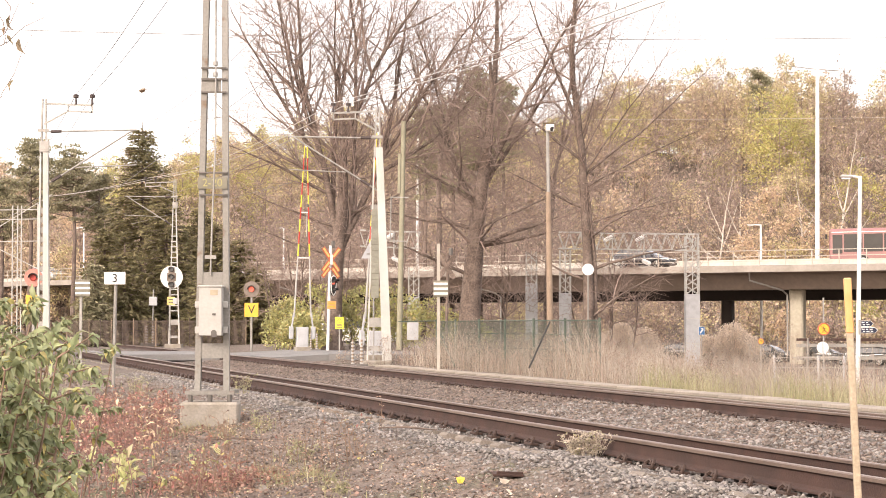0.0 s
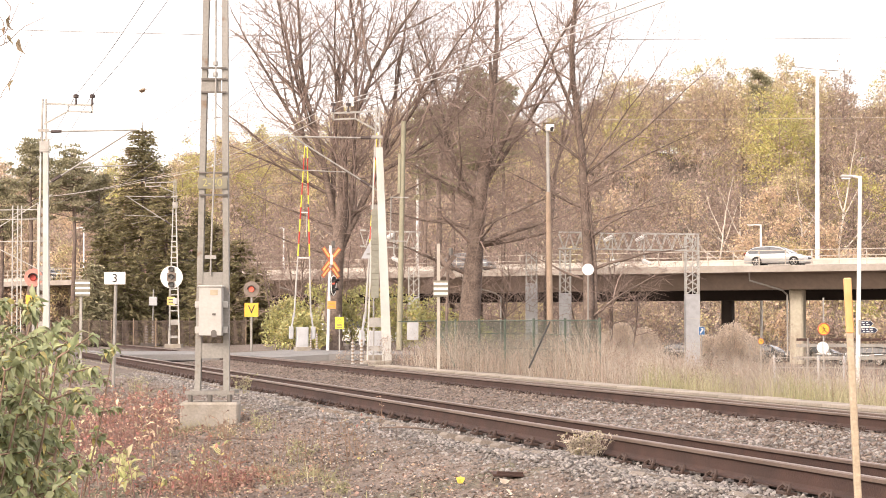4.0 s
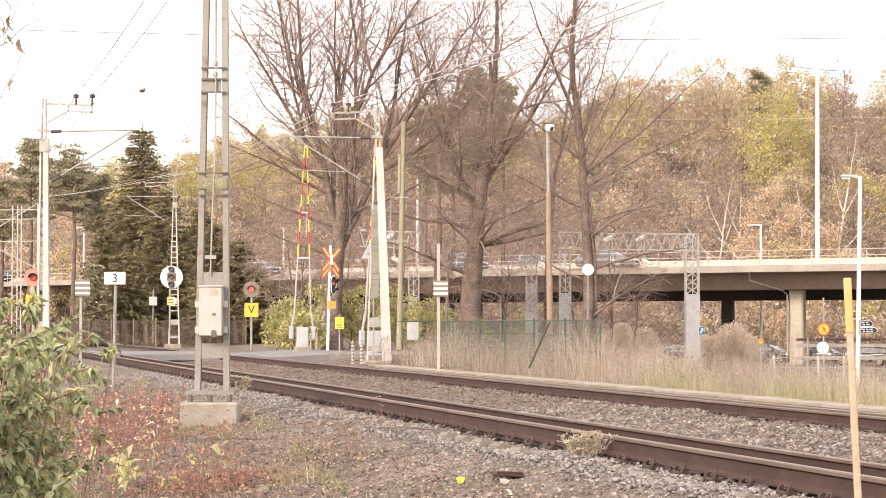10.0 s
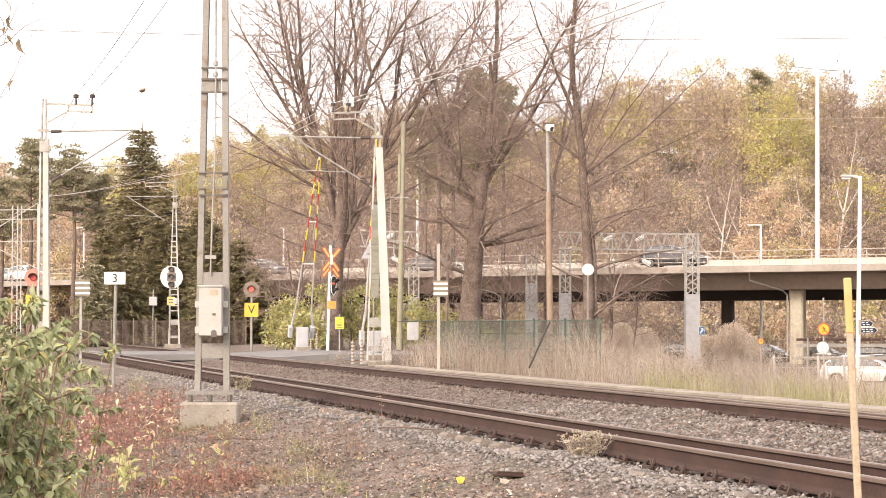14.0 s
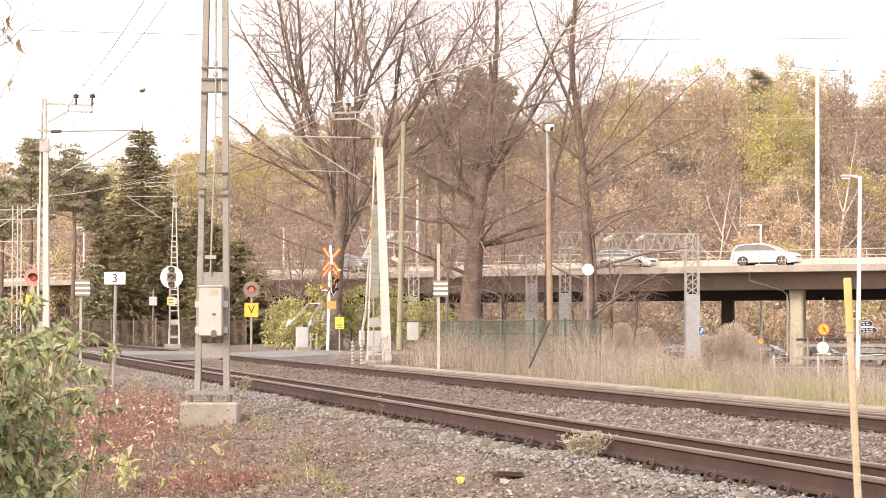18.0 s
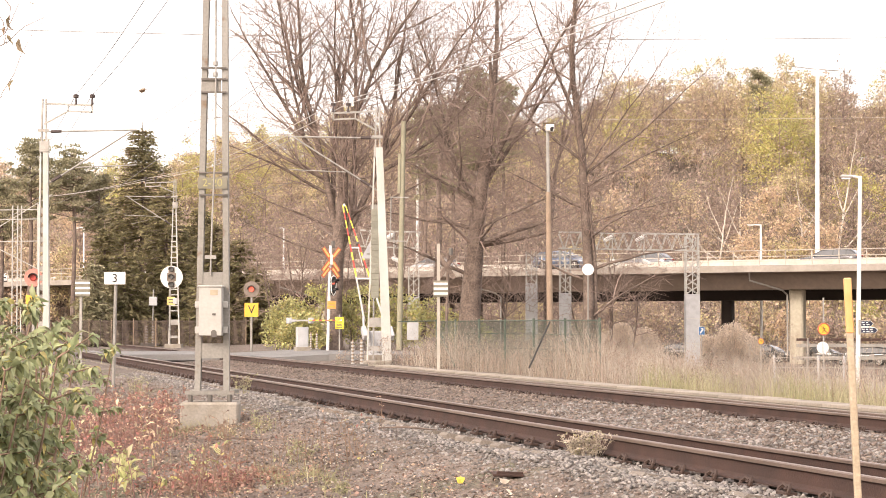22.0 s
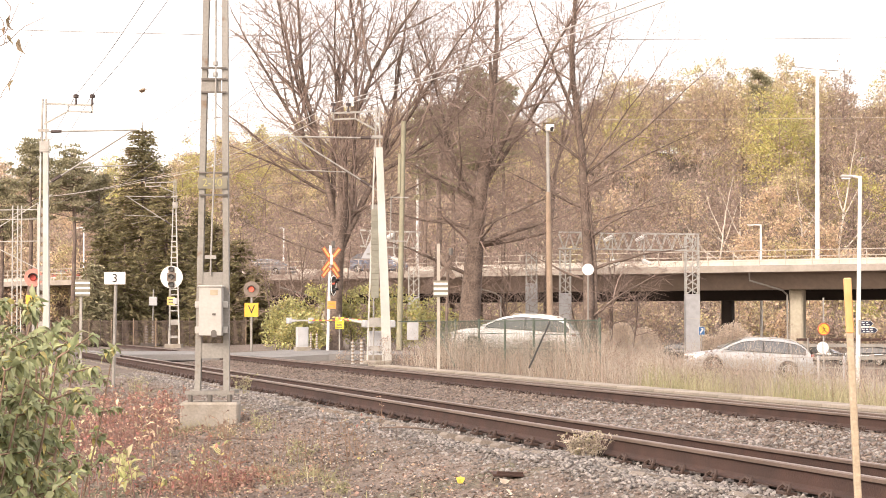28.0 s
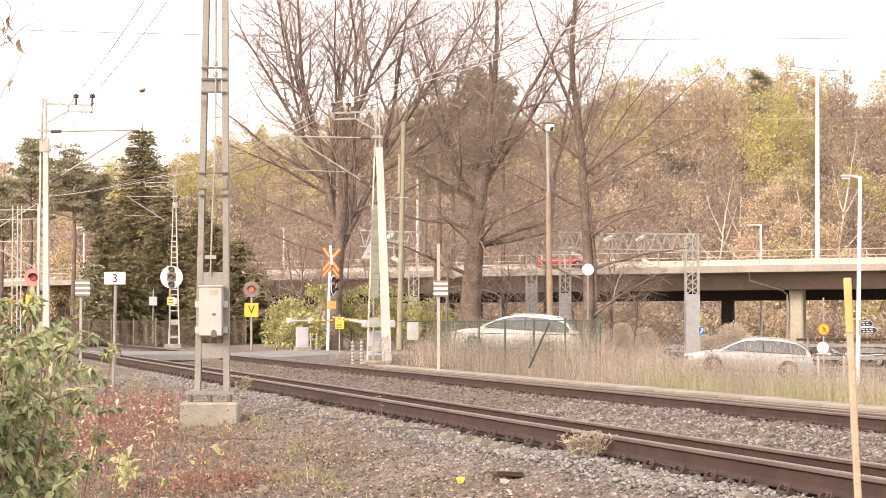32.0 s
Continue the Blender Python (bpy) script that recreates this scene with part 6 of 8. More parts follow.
M_COACHGLASS = material("coach_glass", (0.045, 0.043, 0.045), 0.16, vary=(0.03, 0.03, 0.032), scale=0.7)
M_COACHREAR = material("coach_rear_panel", (0.33, 0.32, 0.31), 0.35, vary=(0.27, 0.26, 0.25), scale=1.0)


def coach(m):
    """A red coach with a band of dark windows; its nose points along its own x, with its origin at the nose."""
    ob = thing("coach", "dusty red coach with a long band of dark windows", "bus", m, "road traffic")
    ln, w, h = 15.0, 2.5, 3.15
    sh = Shape().box((-ln / 2, 0, 0.32 + (h - 0.32) / 2), (ln, w, h - 0.32), cut=0.16)
    part("body", sh, P_MAROON, ob, smooth=True)
    part("skirt", Shape().box((-ln / 2, 0, 0.5), (ln - 0.6, w + 0.02, 0.36), cut=0.02), P_BLACK, ob)
    part("roof_unit", Shape().box((-8.2, 0, h + 0.12), (6.5, 1.8, 0.26), cut=0.08), P_MAROON, ob)
    for sg in (-1, 1):
        for i in range(8):
            part("window", Shape().box((-2.0 - i * 1.62, sg * (w / 2 + 0.004), 1.98), (1.50, 0.04, 1.42), cut=0.01), M_COACHGLASS, ob)
        part("driver_window", Shape().box((-0.72, sg * (w / 2 + 0.004), 1.9), (0.8, 0.03, 1.5), cut=0.01), M_COACHGLASS, ob)
        part("cornice", Shape().box((-ln / 2, sg * (w / 2 + 0.01), 2.86), (ln - 0.5, 0.03, 0.06)), M_WHITE, ob)
        part("headlight", Shape().box((-0.02, sg * 0.9, 0.75), (0.1, 0.4, 0.2), cut=0.02), M_LENS, ob)
        part("mirror", Shape().box((0.15, sg * 1.35, 2.5), (0.12, 0.2, 0.4), cut=0.03), M_BLACK, ob)
    part("rear_panel", Shape().box((-ln - 0.004, 0, 1.95), (0.05, w - 0.35, 1.75), cut=0.02), M_COACHREAR, ob, "grey rear window panel")
    part("windscreen", Shape().box((0.005, 0, 1.95), (0.03, 2.2, 1.6), cut=0.01), M_COACHGLASS, ob)
    for xw in (-2.8, -9.6, -12.2):
        for sg in (-1, 1):
            wh = thing("wheel", "", "", pose(xw, sg * 1.12, 0.5))
            wh.parent = ob
            part("tyre", Shape().tube([(0, -0.14, 0), (0, 0.14, 0)], 0.5, 18), M_RUBBER, wh)
            part("rim", Shape().tube([(0, sg * 0.1, 0), (0, sg * 0.16, 0)], 0.3, 14), M_RIM, wh)
    return ob


# ---- poles and lamps ----
def wood_pole():
    s = thing("utility_pole", "pale green-grey wooden utility pole with brackets", "pole", pose(-2.0, 85.0, -0.25, 0, 1.1, 0))
    part("pole", Shape().tube([(0, 0, -0.2), (0, 0, 10.5)], [0.135, 0.105], 10), M_GREENPOLE, s, smooth=True)
    for z in (5.0, 7.0):
        part("bracket", Shape().bar((-0.55, -0.1, z), (0.3, -0.1, z), 0.06, 0.06), M_GALV, s)
    part("pipe", Shape().tube([(-0.5, -0.1, 5.0), (-0.5, -0.1, 7.0)], 0.03, 6), M_GALV, s)
    part("side_pole", Shape().tube([(-0.14, -0.05, 7.2), (-0.14, -0.05, 9.0)], 0.085, 8), M_GREENPOLE, s)


wood_pole()


def camera_pole():
    s = thing("utility_pole", "brown wooden pole with a white lamp box on top", "pole", pose(4.6, 80.0, -0.55, 0, -0.6, 0))
    part("pole", Shape().tube([(0, 0, -0.2), (0, 0, 7.2)], [0.15, 0.11], 10), M_WOODBROWN, s, smooth=True)
    part("top_pipe", Shape().tube([(0, 0, 7.1), (0, 0, 9.9)], 0.075, 8), M_GALV, s)
    part("lamp_box", Shape().box((0.1, -0.1, 9.95), (0.36, 0.34, 0.3), cut=0.03), M_WHITE, s)
    part("lens", Shape().tube([(0.16, -0.26, 9.9), (0.20, -0.30, 9.88)], 0.10, 10), M_BLACK, s)


camera_pole()


def street_lamp(x, y, g, h, arm, r, label, lean=0.0):
    s = thing("street_lamp", label, "street lamp", pose(x, y, g, 0, lean, 0), "street lamps")
    part("pole", Shape().tube([(0, 0, -0.3), (0, 0, h)], [r, r * 0.75], 10), M_WHITE, s, smooth=True)
    part("arm", Shape().tube([(0, 0, h - 0.05), (-arm * 0.5, 0, h)], r * 0.5, 8), M_WHITE, s)
    part("lamp_head", Shape().box((-arm * 0.75, 0, h - 0.02), (arm * 0.65, 0.24, 0.11), cut=0.04), M_OFFWHITE, s)
    part("glass", Shape().box((-arm * 0.78, 0, h - 0.095), (arm * 0.45, 0.18, 0.05), cut=0.015), M_LENS, s)
    return s


street_lamp(13.97, 63.0, -1.45, 7.43, 0.62, 0.085, "white street lamp beside the road", 1.2)
q = on_bridge(lane_u(0.1706, 13.6), 13.6)
street_lamp(q.x, q.y, ground_z(q.x, q.y), DECK + 3.95 - ground_z(q.x, q.y), 1.1, 0.12, "white street lamp on the ground behind the viaduct")
for ratio, w, h, arm in ((-0.1927, 12.9, 6.5, 1.1), (-0.0855, 12.9, 5.2, 0.5)):
    q = on_bridge(lane_u(ratio, w), w)
    street_lamp(q.x, q.y, DECK, h, arm, 0.10, "white lamp post on the viaduct")


def light_tower(ratio, w, top, r, arms):
    q = on_bridge(lane_u(ratio, w), w)
    s = thing("light_mast", "tall slender white light mast on the viaduct", "light mast", pose(q.x, q.y, DECK, 0, 0.4, 0), "light masts")
    part("pole", Shape().tube([(0, 0, -0.1), (0, 0, top - DECK)], [r, r * 0.75], 10), M_WHITE, s, smooth=True)
    if arms:
        part("arm", Shape().tube([(-2.2, 0, top - DECK + 0.25), (0, 0, top - DECK)], 0.05, 6), M_GALV, s)
        part("arm", Shape().tube([(0, 0, top - DECK), (1.8, 0, top - DECK - 0.1)], 0.05, 6), M_GALV, s)


light_tower(0.2009, 13.0, 22.3, 0.20, True)
light_tower(-0.0139, 13.0, 20.0, 0.14, False)


def globe_post():
    s = thing("round_sign", "white round plate on a thin grey post", "sign", pose(5.6, 72.0, -0.62))
    part("post", Shape().tube([(0, 0.03, -0.1), (0, 0.03, 3.7)], 0.03, 8), M_MAST, s)
    part("plate", Shape().disc((0, 0, 3.7), 0.225, 0.02, (0, 1, 0), 28), M_WHITE, s)


globe_post()


def snow_stake():
    s = thing("marker_stake", "raw wooden stake with an orange painted top", "stake", pose(2.125, 9.5, -0.45, 0, -2.3, 0))
    part("shaft", Shape().box((0, 0, 0.64), (0.035, 0.032, 1.44), cut=0.006), M_STAKE, s)
    part("painted_top", Shape().box((0, 0, 1.499), (0.037, 0.034, 0.282), cut=0.006), M_ORANGE, s, "orange painted top")


snow_stake()


# ---- lattice portal over the sidings ----
def lattice_column(name, x, y, z0, zb, z1, w, label):
    s = thing(name, label, "lattice column", pose(x, y, z0), "lattice columns")
    part("casing", Shape().box((0, 0, (zb - z0) / 2), (w * 1.04, w * 0.9, zb - z0), cut=0.01), M_GREY, s, "grey sheet-metal casing")
    for i in range(2):
        part("seam", Shape().box((0, -w * 0.455, (zb - z0) * (0.35 + 0.33 * i)), (w * 1.045, 0.012, 0.03)), M_MASTW, s)
    for sx in (-1, 1):
        for sy in (-1, 1):
            part("corner_angle", Shape().box((sx * w * 0.46, sy * w * 0.38, (zb + z1) / 2 - z0), (0.06, 0.06, z1 - zb)), M_MASTW, s)
    n = max(3, int((z1 - zb) / 0.42))
    for i in range(n):
        a, b = zb - z0 + (z1 - zb) * i / n, zb - z0 + (z1 - zb) * (i + 1) / n
        for sy in (-1, 1):
            part("diagonal", Shape().bar((-w * 0.46, sy * w * 0.38, a), (w * 0.46, sy * w * 0.38, b), 0.03, 0.03), M_MASTW, s)
            part("diagonal", Shape().bar((w * 0.46, sy * w * 0.38, a), (-w * 0.46, sy * w * 0.38, b), 0.03, 0.03), M_MASTW, s)
    part("middle_bar", Shape().box((0, -w * 0.38, (zb + z1) / 2 - z0), (0.05, 0.04, z1 - zb)), M_MASTW, s)
    return s


lattice_column("lattice_column", 12.68, 95.0, -1.35, 2.5, 5.45, 0.70, "grey cased lattice column under a light girder")
lattice_column("lattice_column", 6.22, 95.0, -1.0, 2.55, 4.75, 0.58, "grey cased lattice column beside a tree")
lattice_column("lattice_column", 4.60, 97.0, -1.0, 3.1, 4.75, 0.58, "grey cased lattice column behind a wooden pole")
lattice_column("lattice_column", -1.55, 99.0, -0.6, 2.4, 4.0, 0.58, "grey cased lattice column behind the bushes")


def portal_beam(y, x0, x1, za, zb, n, lights):
    s = thing("lattice_girder", "pale steel lattice girder with flood lights between columns", "girder", pose(0, y, 0), "lattice columns")
    for sy in (-0.3, 0.3):
        for z, dz in ((za, 0.12), (zb, 0.12)):
            part("chord", Shape().bar((x0, sy, z + dz), (x1, sy, z), 0.06, 0.06), M_MASTW, s)
        for i in range(n):
            a, b = x0 + (x1 - x0) * i / n, x0 + (x1 - x0) * (i + 1) / n
            lo, hi = (za, zb) if i % 2 else (zb, za)
            part("web_bar", Shape().bar((a, sy, lo + 0.05), (b, sy, hi + 0.05), 0.035, 0.035), M_MASTW, s)
    for x in lights:
        part("hanger", Shape().tube([(x, -0.35, zb), (x, -0.35, za - 0.30), (x + 0.1, -0.35, za - 0.5)], 0.04, 6), M_MASTW, s)
        for lx, lz, tilt in ((x + 0.12, za - 0.60, 24), (x - 0.22, zb - 0.22, -30)):
            lamp = part("flood_light", Shape().box((0, 0, 0), (0.50, 0.26, 0.20), cut=0.06), M_WHITE, s, m=pose(lx, -0.42, lz, 0, tilt, 0))
            part("glass", Shape().box((0, -0.02, -0.105), (0.38, 0.2, 0.02)), M_LENS, lamp)


portal_beam(95.0, 5.9, 13.03, 4.72, 5.55, 26, (10.2, 8.6))
portal_beam(99.0, -4.4, -1.2, 5.0, 5.85, 12, (-2.6,))


def far_portal():
    """Lattice mast with brackets beyond the crossing on the far left."""
    s = thing("lattice_mast", "pale lattice mast with side brackets beyond the bushes", "lattice mast", pose(-27.0, 118.0, -0.4))
    for sx in (-0.26, 0.06, 0.3):
        part("leg", Shape().bar((sx, 0, 0), (sx, 0, 8.9), 0.07, 0.07), M_OFFWHITE, s)
    for i in range(16):
        part("tie", Shape().bar((-0.26, 0, 0.5 + 0.52 * i), (0.3, 0, 0.78 + 0.52 * i), 0.035, 0.035), M_OFFWHITE, s)
    for z in (8.6, 8.0, 6.6):
        part("bracket", Shape().bar((-2.0, 0, z), (1.35, 0, z + 0.05), 0.06, 0.06), M_OFFWHITE, s)
    part("stay", Shape().bar((-2.0, 0, 6.6), (1.9, 0, 4.6), 0.05, 0.05), M_OFFWHITE, s)
    part("side_post", Shape().bar((1.35, 0, 0), (1.35, 0, 9.0), 0.10, 0.10), M_OFFWHITE, s)
    part("stay", Shape().bar((-2.0, 0, 7.0), (2.2, 0, 9.6), 0.05, 0.05), M_OFFWHITE, s)


far_portal()


# ---- fences ----
def green_fence():
    s = thing("wire_fence", "green wire fence on posts beside the track", "fence")
    pts = []
    for i in range(6):
        sp = 54.8 - i * 2.5
        pts.append(plan(sp, 15.9))
    pts.insert(0, Vector((-0.2, 58.5, 0)))
    for q in pts:
        g = ground_z(q.x, q.y)
        part("post", Shape().tube([(q.x, q.y, g - 0.1), (q.x, q.y, 1.12)], 0.035, 8), M_FENCE, s)
    mesh = Shape()
    for a, b in zip(pts, pts[1:]):
        for z in (1.06, 0.7, 0.3):
            part("rail_wire", Shape().tube([(a.x, a.y, z), (b.x, b.y, z)], 0.014 if z > 1 else 0.008, 6), M_FENCE, s)
        n = 40
        for k in range(n):
            f = (k + 0.5) / n
            q = a.lerp(b, f)
            mesh.tube([(q.x, q.y, ground_z(q.x, q.y)), (q.x, q.y, 1.06)], 0.0055, 3, False)
    tagged(part("mesh_wire", mesh, M_FENCE, s, "thin green mesh wires"), kind="stuff")
    part("brace", Shape().tube([(2.57, 44.9, 1.02), (2.05, 44.5, -0.08)], 0.022, 8), M_BLACK, s, "black slanting brace")
    part("gate_brace", Shape().bar((-0.15, 57.0, 0.85), (0.35, 55.5, -0.3), 0.05, 0.05), M_FENCE, s)
    part("notice", Shape().box((-0.95, 58.6, 0.75), (0.36, 0.02, 0.55), Matrix.Rotation(0.2, 3, "Z")), M_GREY, s, "pale blank notice plate")
    part("notice_rail", Shape().tube([(-1.4, 58.7, 1.05), (-0.2, 58.5, 1.07)], 0.018, 6), M_FENCE, s)


green_fence()


def dark_fence():
    s = thing("board_fence", "low brown mesh fence beyond the crossing", "fence")
    slat = Shape().box((0, 0, 0), (0.030, 0.02, 1.42)).mesh("slat", M_MESHFENCE)
    for i in range(17):
        x, y = -22.2 + i * 0.67, 110.2 - 0.09 * i
        part("post", Shape().box((x, y, 0.50), (0.045, 0.05, 1.65)), M_WOODBROWN if i % 2 == 0 else M_MESHFENCE, s)
        if i < 16:
            panel = part("panel", Shape().box((x + 0.33, y - 0.07, 1.12), (0.64, 0.02, 0.04)), M_MESHFENCE, s)
            for k in range(9):
                part("slat", slat, None, panel, m=Matrix.Translation((x + 0.06 + 0.066 * k, y - 0.05, 0.49)))


dark_fence()


def rail_fence():
    s = thing("post_fence", "low grey post and wire fence beside the road", "fence")
    xs = (10.9, 12.35, 13.2, 14.75, 16.2, 17.6)
    for x in xs:
        g = ground_z(x, 61.5)
        part("post", Shape().tube([(x, 61.5, g - 0.1), (x, 61.5, 0.06 - 0.01 * x)], 0.045, 8), M_GREY, s)
    for z in (-0.12, -0.45):
        part("wire", Shape().tube([(xs[0], 61.5, z), (xs[-1], 61.5, z - 0.06)], 0.012, 5), M_GALV, s)


rail_fence()


def side_rail():
    s = thing("guard_rail", "grey two-rail guard beside the far road", "guard rail")
    for x in (16.4, 18.6, 21.0):
        part("post", Shape().tube([(x, 84.0, -2.2), (x, 84.0, 0.35)], 0.05, 8), M_MAST, s)
    for z in (0.28, 0.02, -0.55):
        part("rail", Shape().bar((15.9, 84.0, z), (22.5, 84.0, z), 0.06, 0.16 if z < 0.2 else 0.12), M_RAIL if z > 0.2 else M_MAST, s)


side_rail()


# ---- road signs to the right ----
def round_signs():
    s = thing("road_sign", "yellow round sign with a red rim over a white round plate", "road sign", pose(15.5, 76.0, -1.35))
    part("post", Shape().tube([(0, 0.03, -0.75), (0, 0.03, 3.4)], 0.035, 8), M_GALV, s)
    d = part("plate", Shape().disc((0, 0, 2.12), 0.25, 0.02, (0, 1, 0), 28), M_YELLOW, s, "yellow round plate")
    rim = [(0.235 * math.cos(a), -0.015, 2.12 + 0.235 * math.sin(a)) for a in np.linspace(0, 2 * math.pi, 25)]
    part("rim", Shape().tube(rim, 0.026, 6, False), M_FADED, d)
    part("slash", Shape().bar((-0.16, -0.03, 2.28), (0.16, -0.03, 1.96), 0.03, 0.012), M_FADED, d)
    part("symbol", Shape().bar((-0.02, -0.02, 2.22), (0.03, -0.02, 2.08), 0.05, 0.012).bar((0.03, -0.02, 2.1), (-0.09, -0.02, 1.97), 0.035, 0.012).bar((0.02, -0.02, 2.1), (0.10, -0.02, 1.98), 0.035, 0.012).bar((-0.12, -0.02, 2.12), (0.12, -0.02, 2.16), 0.03, 0.012), M_BLACK, d)
    w = part("lower_plate", Shape().disc((-0.05, -0.01, 1.37), 0.24, 0.02, (0, 1, 0), 28), M_WHITE, s, "pale round plate")
    part("plate_mark", Shape().box((-0.05, -0.024, 1.37), (0.06, 0.006, 0.42)), M_GREY, w)
    s = thing("road_sign", "small yellow round 70 speed sign on a thin post", "road sign", pose(13.45, 79.0, -1.3))
    part("post", Shape().tube([(0, 0.03, -0.75), (0, 0.03, 1.8)], 0.03, 8), M_GALV, s)
    d = part("plate", Shape().disc((0, 0, 1.55), 0.125, 0.02, (0, 1, 0), 20), M_YELLOW, s)
    rim = [(0.118 * math.cos(a), -0.015, 1.55 + 0.118 * math.sin(a)) for a in np.linspace(0, 2 * math.pi, 21)]
    part("rim", Shape().tube(rim, 0.016, 6, False), M_FADED, d)
    text_part("70", 0.13, M_BLACK, d, pose(0, -0.016, 1.55) @ FACE)


round_signs()


def direction_signs():
    s = thing("direction_sign", "dark blue arrow-shaped direction signs on the lamp post", "road sign", pose(14.03, 62.8, 0.0))
    for z, ln in ((0.985, 0.46), (0.765, 0.60)):
        def arrow(y, e, thick):
            vs = [(0.02 + e, y, z - 0.10 + e), (ln - 0.1, y, z - 0.10 + e), (ln - e * 1.4, y, z), (ln - 0.1, y, z + 0.10 - e), (0.02 + e, y, z + 0.10 - e)]
            k = len(vs)
            vs += [(a, y + thick, c) for a, _, c in vs]
            return Shape().add(vs, [tuple(range(k)), tuple(range(k, 2 * k))[::-1]] + [(i, i + k, (i + 1) % k + k, (i + 1) % k) for i in range(k)])
        p = part("arrow_plate", arrow(0.0, 0.0, 0.02), M_WHITE, s, "white-rimmed arrow plate")
        part("field", arrow(-0.006, 0.016, 0.005), M_NAVY, p, "dark blue field")
        for j, zz in enumerate((0.035, -0.035)):
            for i in range(2 + (ln > 0.5)):
                part("bar", Shape().box((0.10 + 0.135 * i + 0.03 * j, -0.010, z + zz), (0.10 - 0.03 * ((i + j) % 2), 0.006, 0.028)), M_WHITE, p)
    part("clamp", Shape().box((0.0, 0.06, 0.87), (0.06, 0.14, 0.5)), M_GALV, s)


direction_signs()


def parking_sign():
    s = thing("parking_sign", "small blue parking sign with a white mark", "road sign", pose(12.75, 92.0, -1.4))
    part("post", Shape().tube([(0, 0.03, -0.75), (0, 0.03, 2.3)], 0.03, 8), M_GALV, s)
    p = part("plate", Shape().box((0, 0, 2.05), (0.28, 0.02, 0.38), cut=0.006), M_BLUE, s)
    part("mark", Shape().bar((-0.08, -0.014, 1.94), (0.07, -0.014, 2.12), 0.006, 0.07).box((0.02, -0.014, 2.15), (0.12, 0.006, 0.05)), M_WHITE, p)
    part("rim", Shape().box((0, 0.004, 2.05), (0.31, 0.016, 0.41), cut=0.006), M_WHITE, s)


parking_sign()

for ratio, w, kind, turn in ((0.1297, 4.2, "sedan", 4), (0.1736, 4.6, "hatch", -3), (0.2035, 6.5, "sedan", 2), (0.2250, 4.4, "estate", 183)):
    q = on_bridge(lane_u(ratio, w), w)
    car("car", kind, P_JET, "black parked car under the viaduct", pose(q.x, q.y, ground_z(q.x, q.y) + 0.01, 0, 0, bridge_turn(lane_u(ratio, w)) + turn), group="parked cars")


# ---- stones ----
def stones(name, label, mat, rng, n, prange, srange, size, weight=None):
    """Crushed angular stones bedded in the ground."""
    p = rng.uniform(*prange, n)
    if weight:
        p = prange[0] + (prange[1] - prange[0]) * rng.beta(*weight, n)
    s = srange[0] + (srange[1] - srange[0]) * rng.uniform(0, 1, n) ** 1.3
    x, y = s * DX + p * NX, s * DY + p * NY
    z = np.array([ground_z(a, b) + 0.05 * noise.noise(Vector((a * 0.5, b * 0.5, 3))) + 0.018 * noise.noise(Vector((a * 2.3, b * 2.3, 1))) for a, b in zip(x, y)])
    k = size[0] * (size[1] / size[0]) ** (rng.uniform(0, 1, n) ** 1.6)
    corner = np.array([(1, 0, 0), (-1, 0, 0), (0, 1, 0), (0, -1, 0), (0, 0, 1), (0, 0, -1)], dtype=float)
    v = corner[None] * rng.uniform(0.9, 1.45, (n, 6, 1)) + rng.normal(0, 0.28, (n, 6, 3))
    ax = rng.normal(0, 1, (n, 3))
    ax /= np.linalg.norm(ax, axis=1)[:, None]
    an = rng.uniform(0, 2 * np.pi, n)
    c, sn = np.cos(an)[:, None, None], np.sin(an)[:, None, None]
    axx = ax[:, None, :]
    v = v * c + np.cross(np.broadcast_to(axx, v.shape), v) * sn + axx * (v * axx).sum(2, keepdims=True) * (1 - c)
    v = v * (k[:, None, None] * np.array([0.62, 0.62, 0.45]))
    v += np.stack([x, y, z + k * 0.12], 1)[:, None, :]
    face = np.array([(0, 2, 4), (2, 1, 4), (1, 3, 4), (3, 0, 4), (2, 0, 5), (1, 2, 5), (3, 1, 5), (0, 3, 5)])
    q = (np.arange(n) * 6)[:, None, None] + face[None]
    ob = new(name, bulk(name, v.reshape(-1, 3), q.reshape(-1, 3), mat))
    tagged(ob, label, "stones", kind="stuff")


RNG = np.random.default_rng(77)
stones("ballast_stones", "grey angular ballast stones on the track shoulder", M_STONE, RNG, 24000, (3.95, 5.78), (9, 46), (0.012, 0.044), (3.9, 1.5))
stones("ballast_stones", "rusty brown ballast stones between the tracks", M_STONE_BROWN, RNG, 26000, (7.45, 10.98), (12, 66), (0.022, 0.055))
stones("ballast_stones", "pale grey ballast stones beside the far track", M_STONE, RNG, 4200, (8.9, 10.9), (13, 29), (0.024, 0.056))
stones("ballast_stones", "brown ballast stones between the rails", M_STONE_BROWN, RNG, 4500, (5.9, 7.2), (8, 40), (0.03, 0.06))
stones("gravel_stones", "brown scattered stones on the soil", M_STONE_BROWN, RNG, 18000, (0.2, 4.9), (10, 40), (0.008, 0.036), (2.4, 1.1))
stones("gravel_stones", "grey scattered stones on the soil", M_STONE, RNG, 5000, (0.4, 4.4), (10, 40), (0.008, 0.040), (2.5, 1.2))
stones("gravel_stones", "brown coarse gravel towards the crossing", M_STONE_BROWN, RNG, 6000, (-4.0, 4.6), (36, 68), (0.03, 0.085))
stones("ballast_stones", "brown stones beyond the far track", M_STONE_BROWN, RNG, 5000, (12.7, 13.9), (18, 60), (0.03, 0.06))


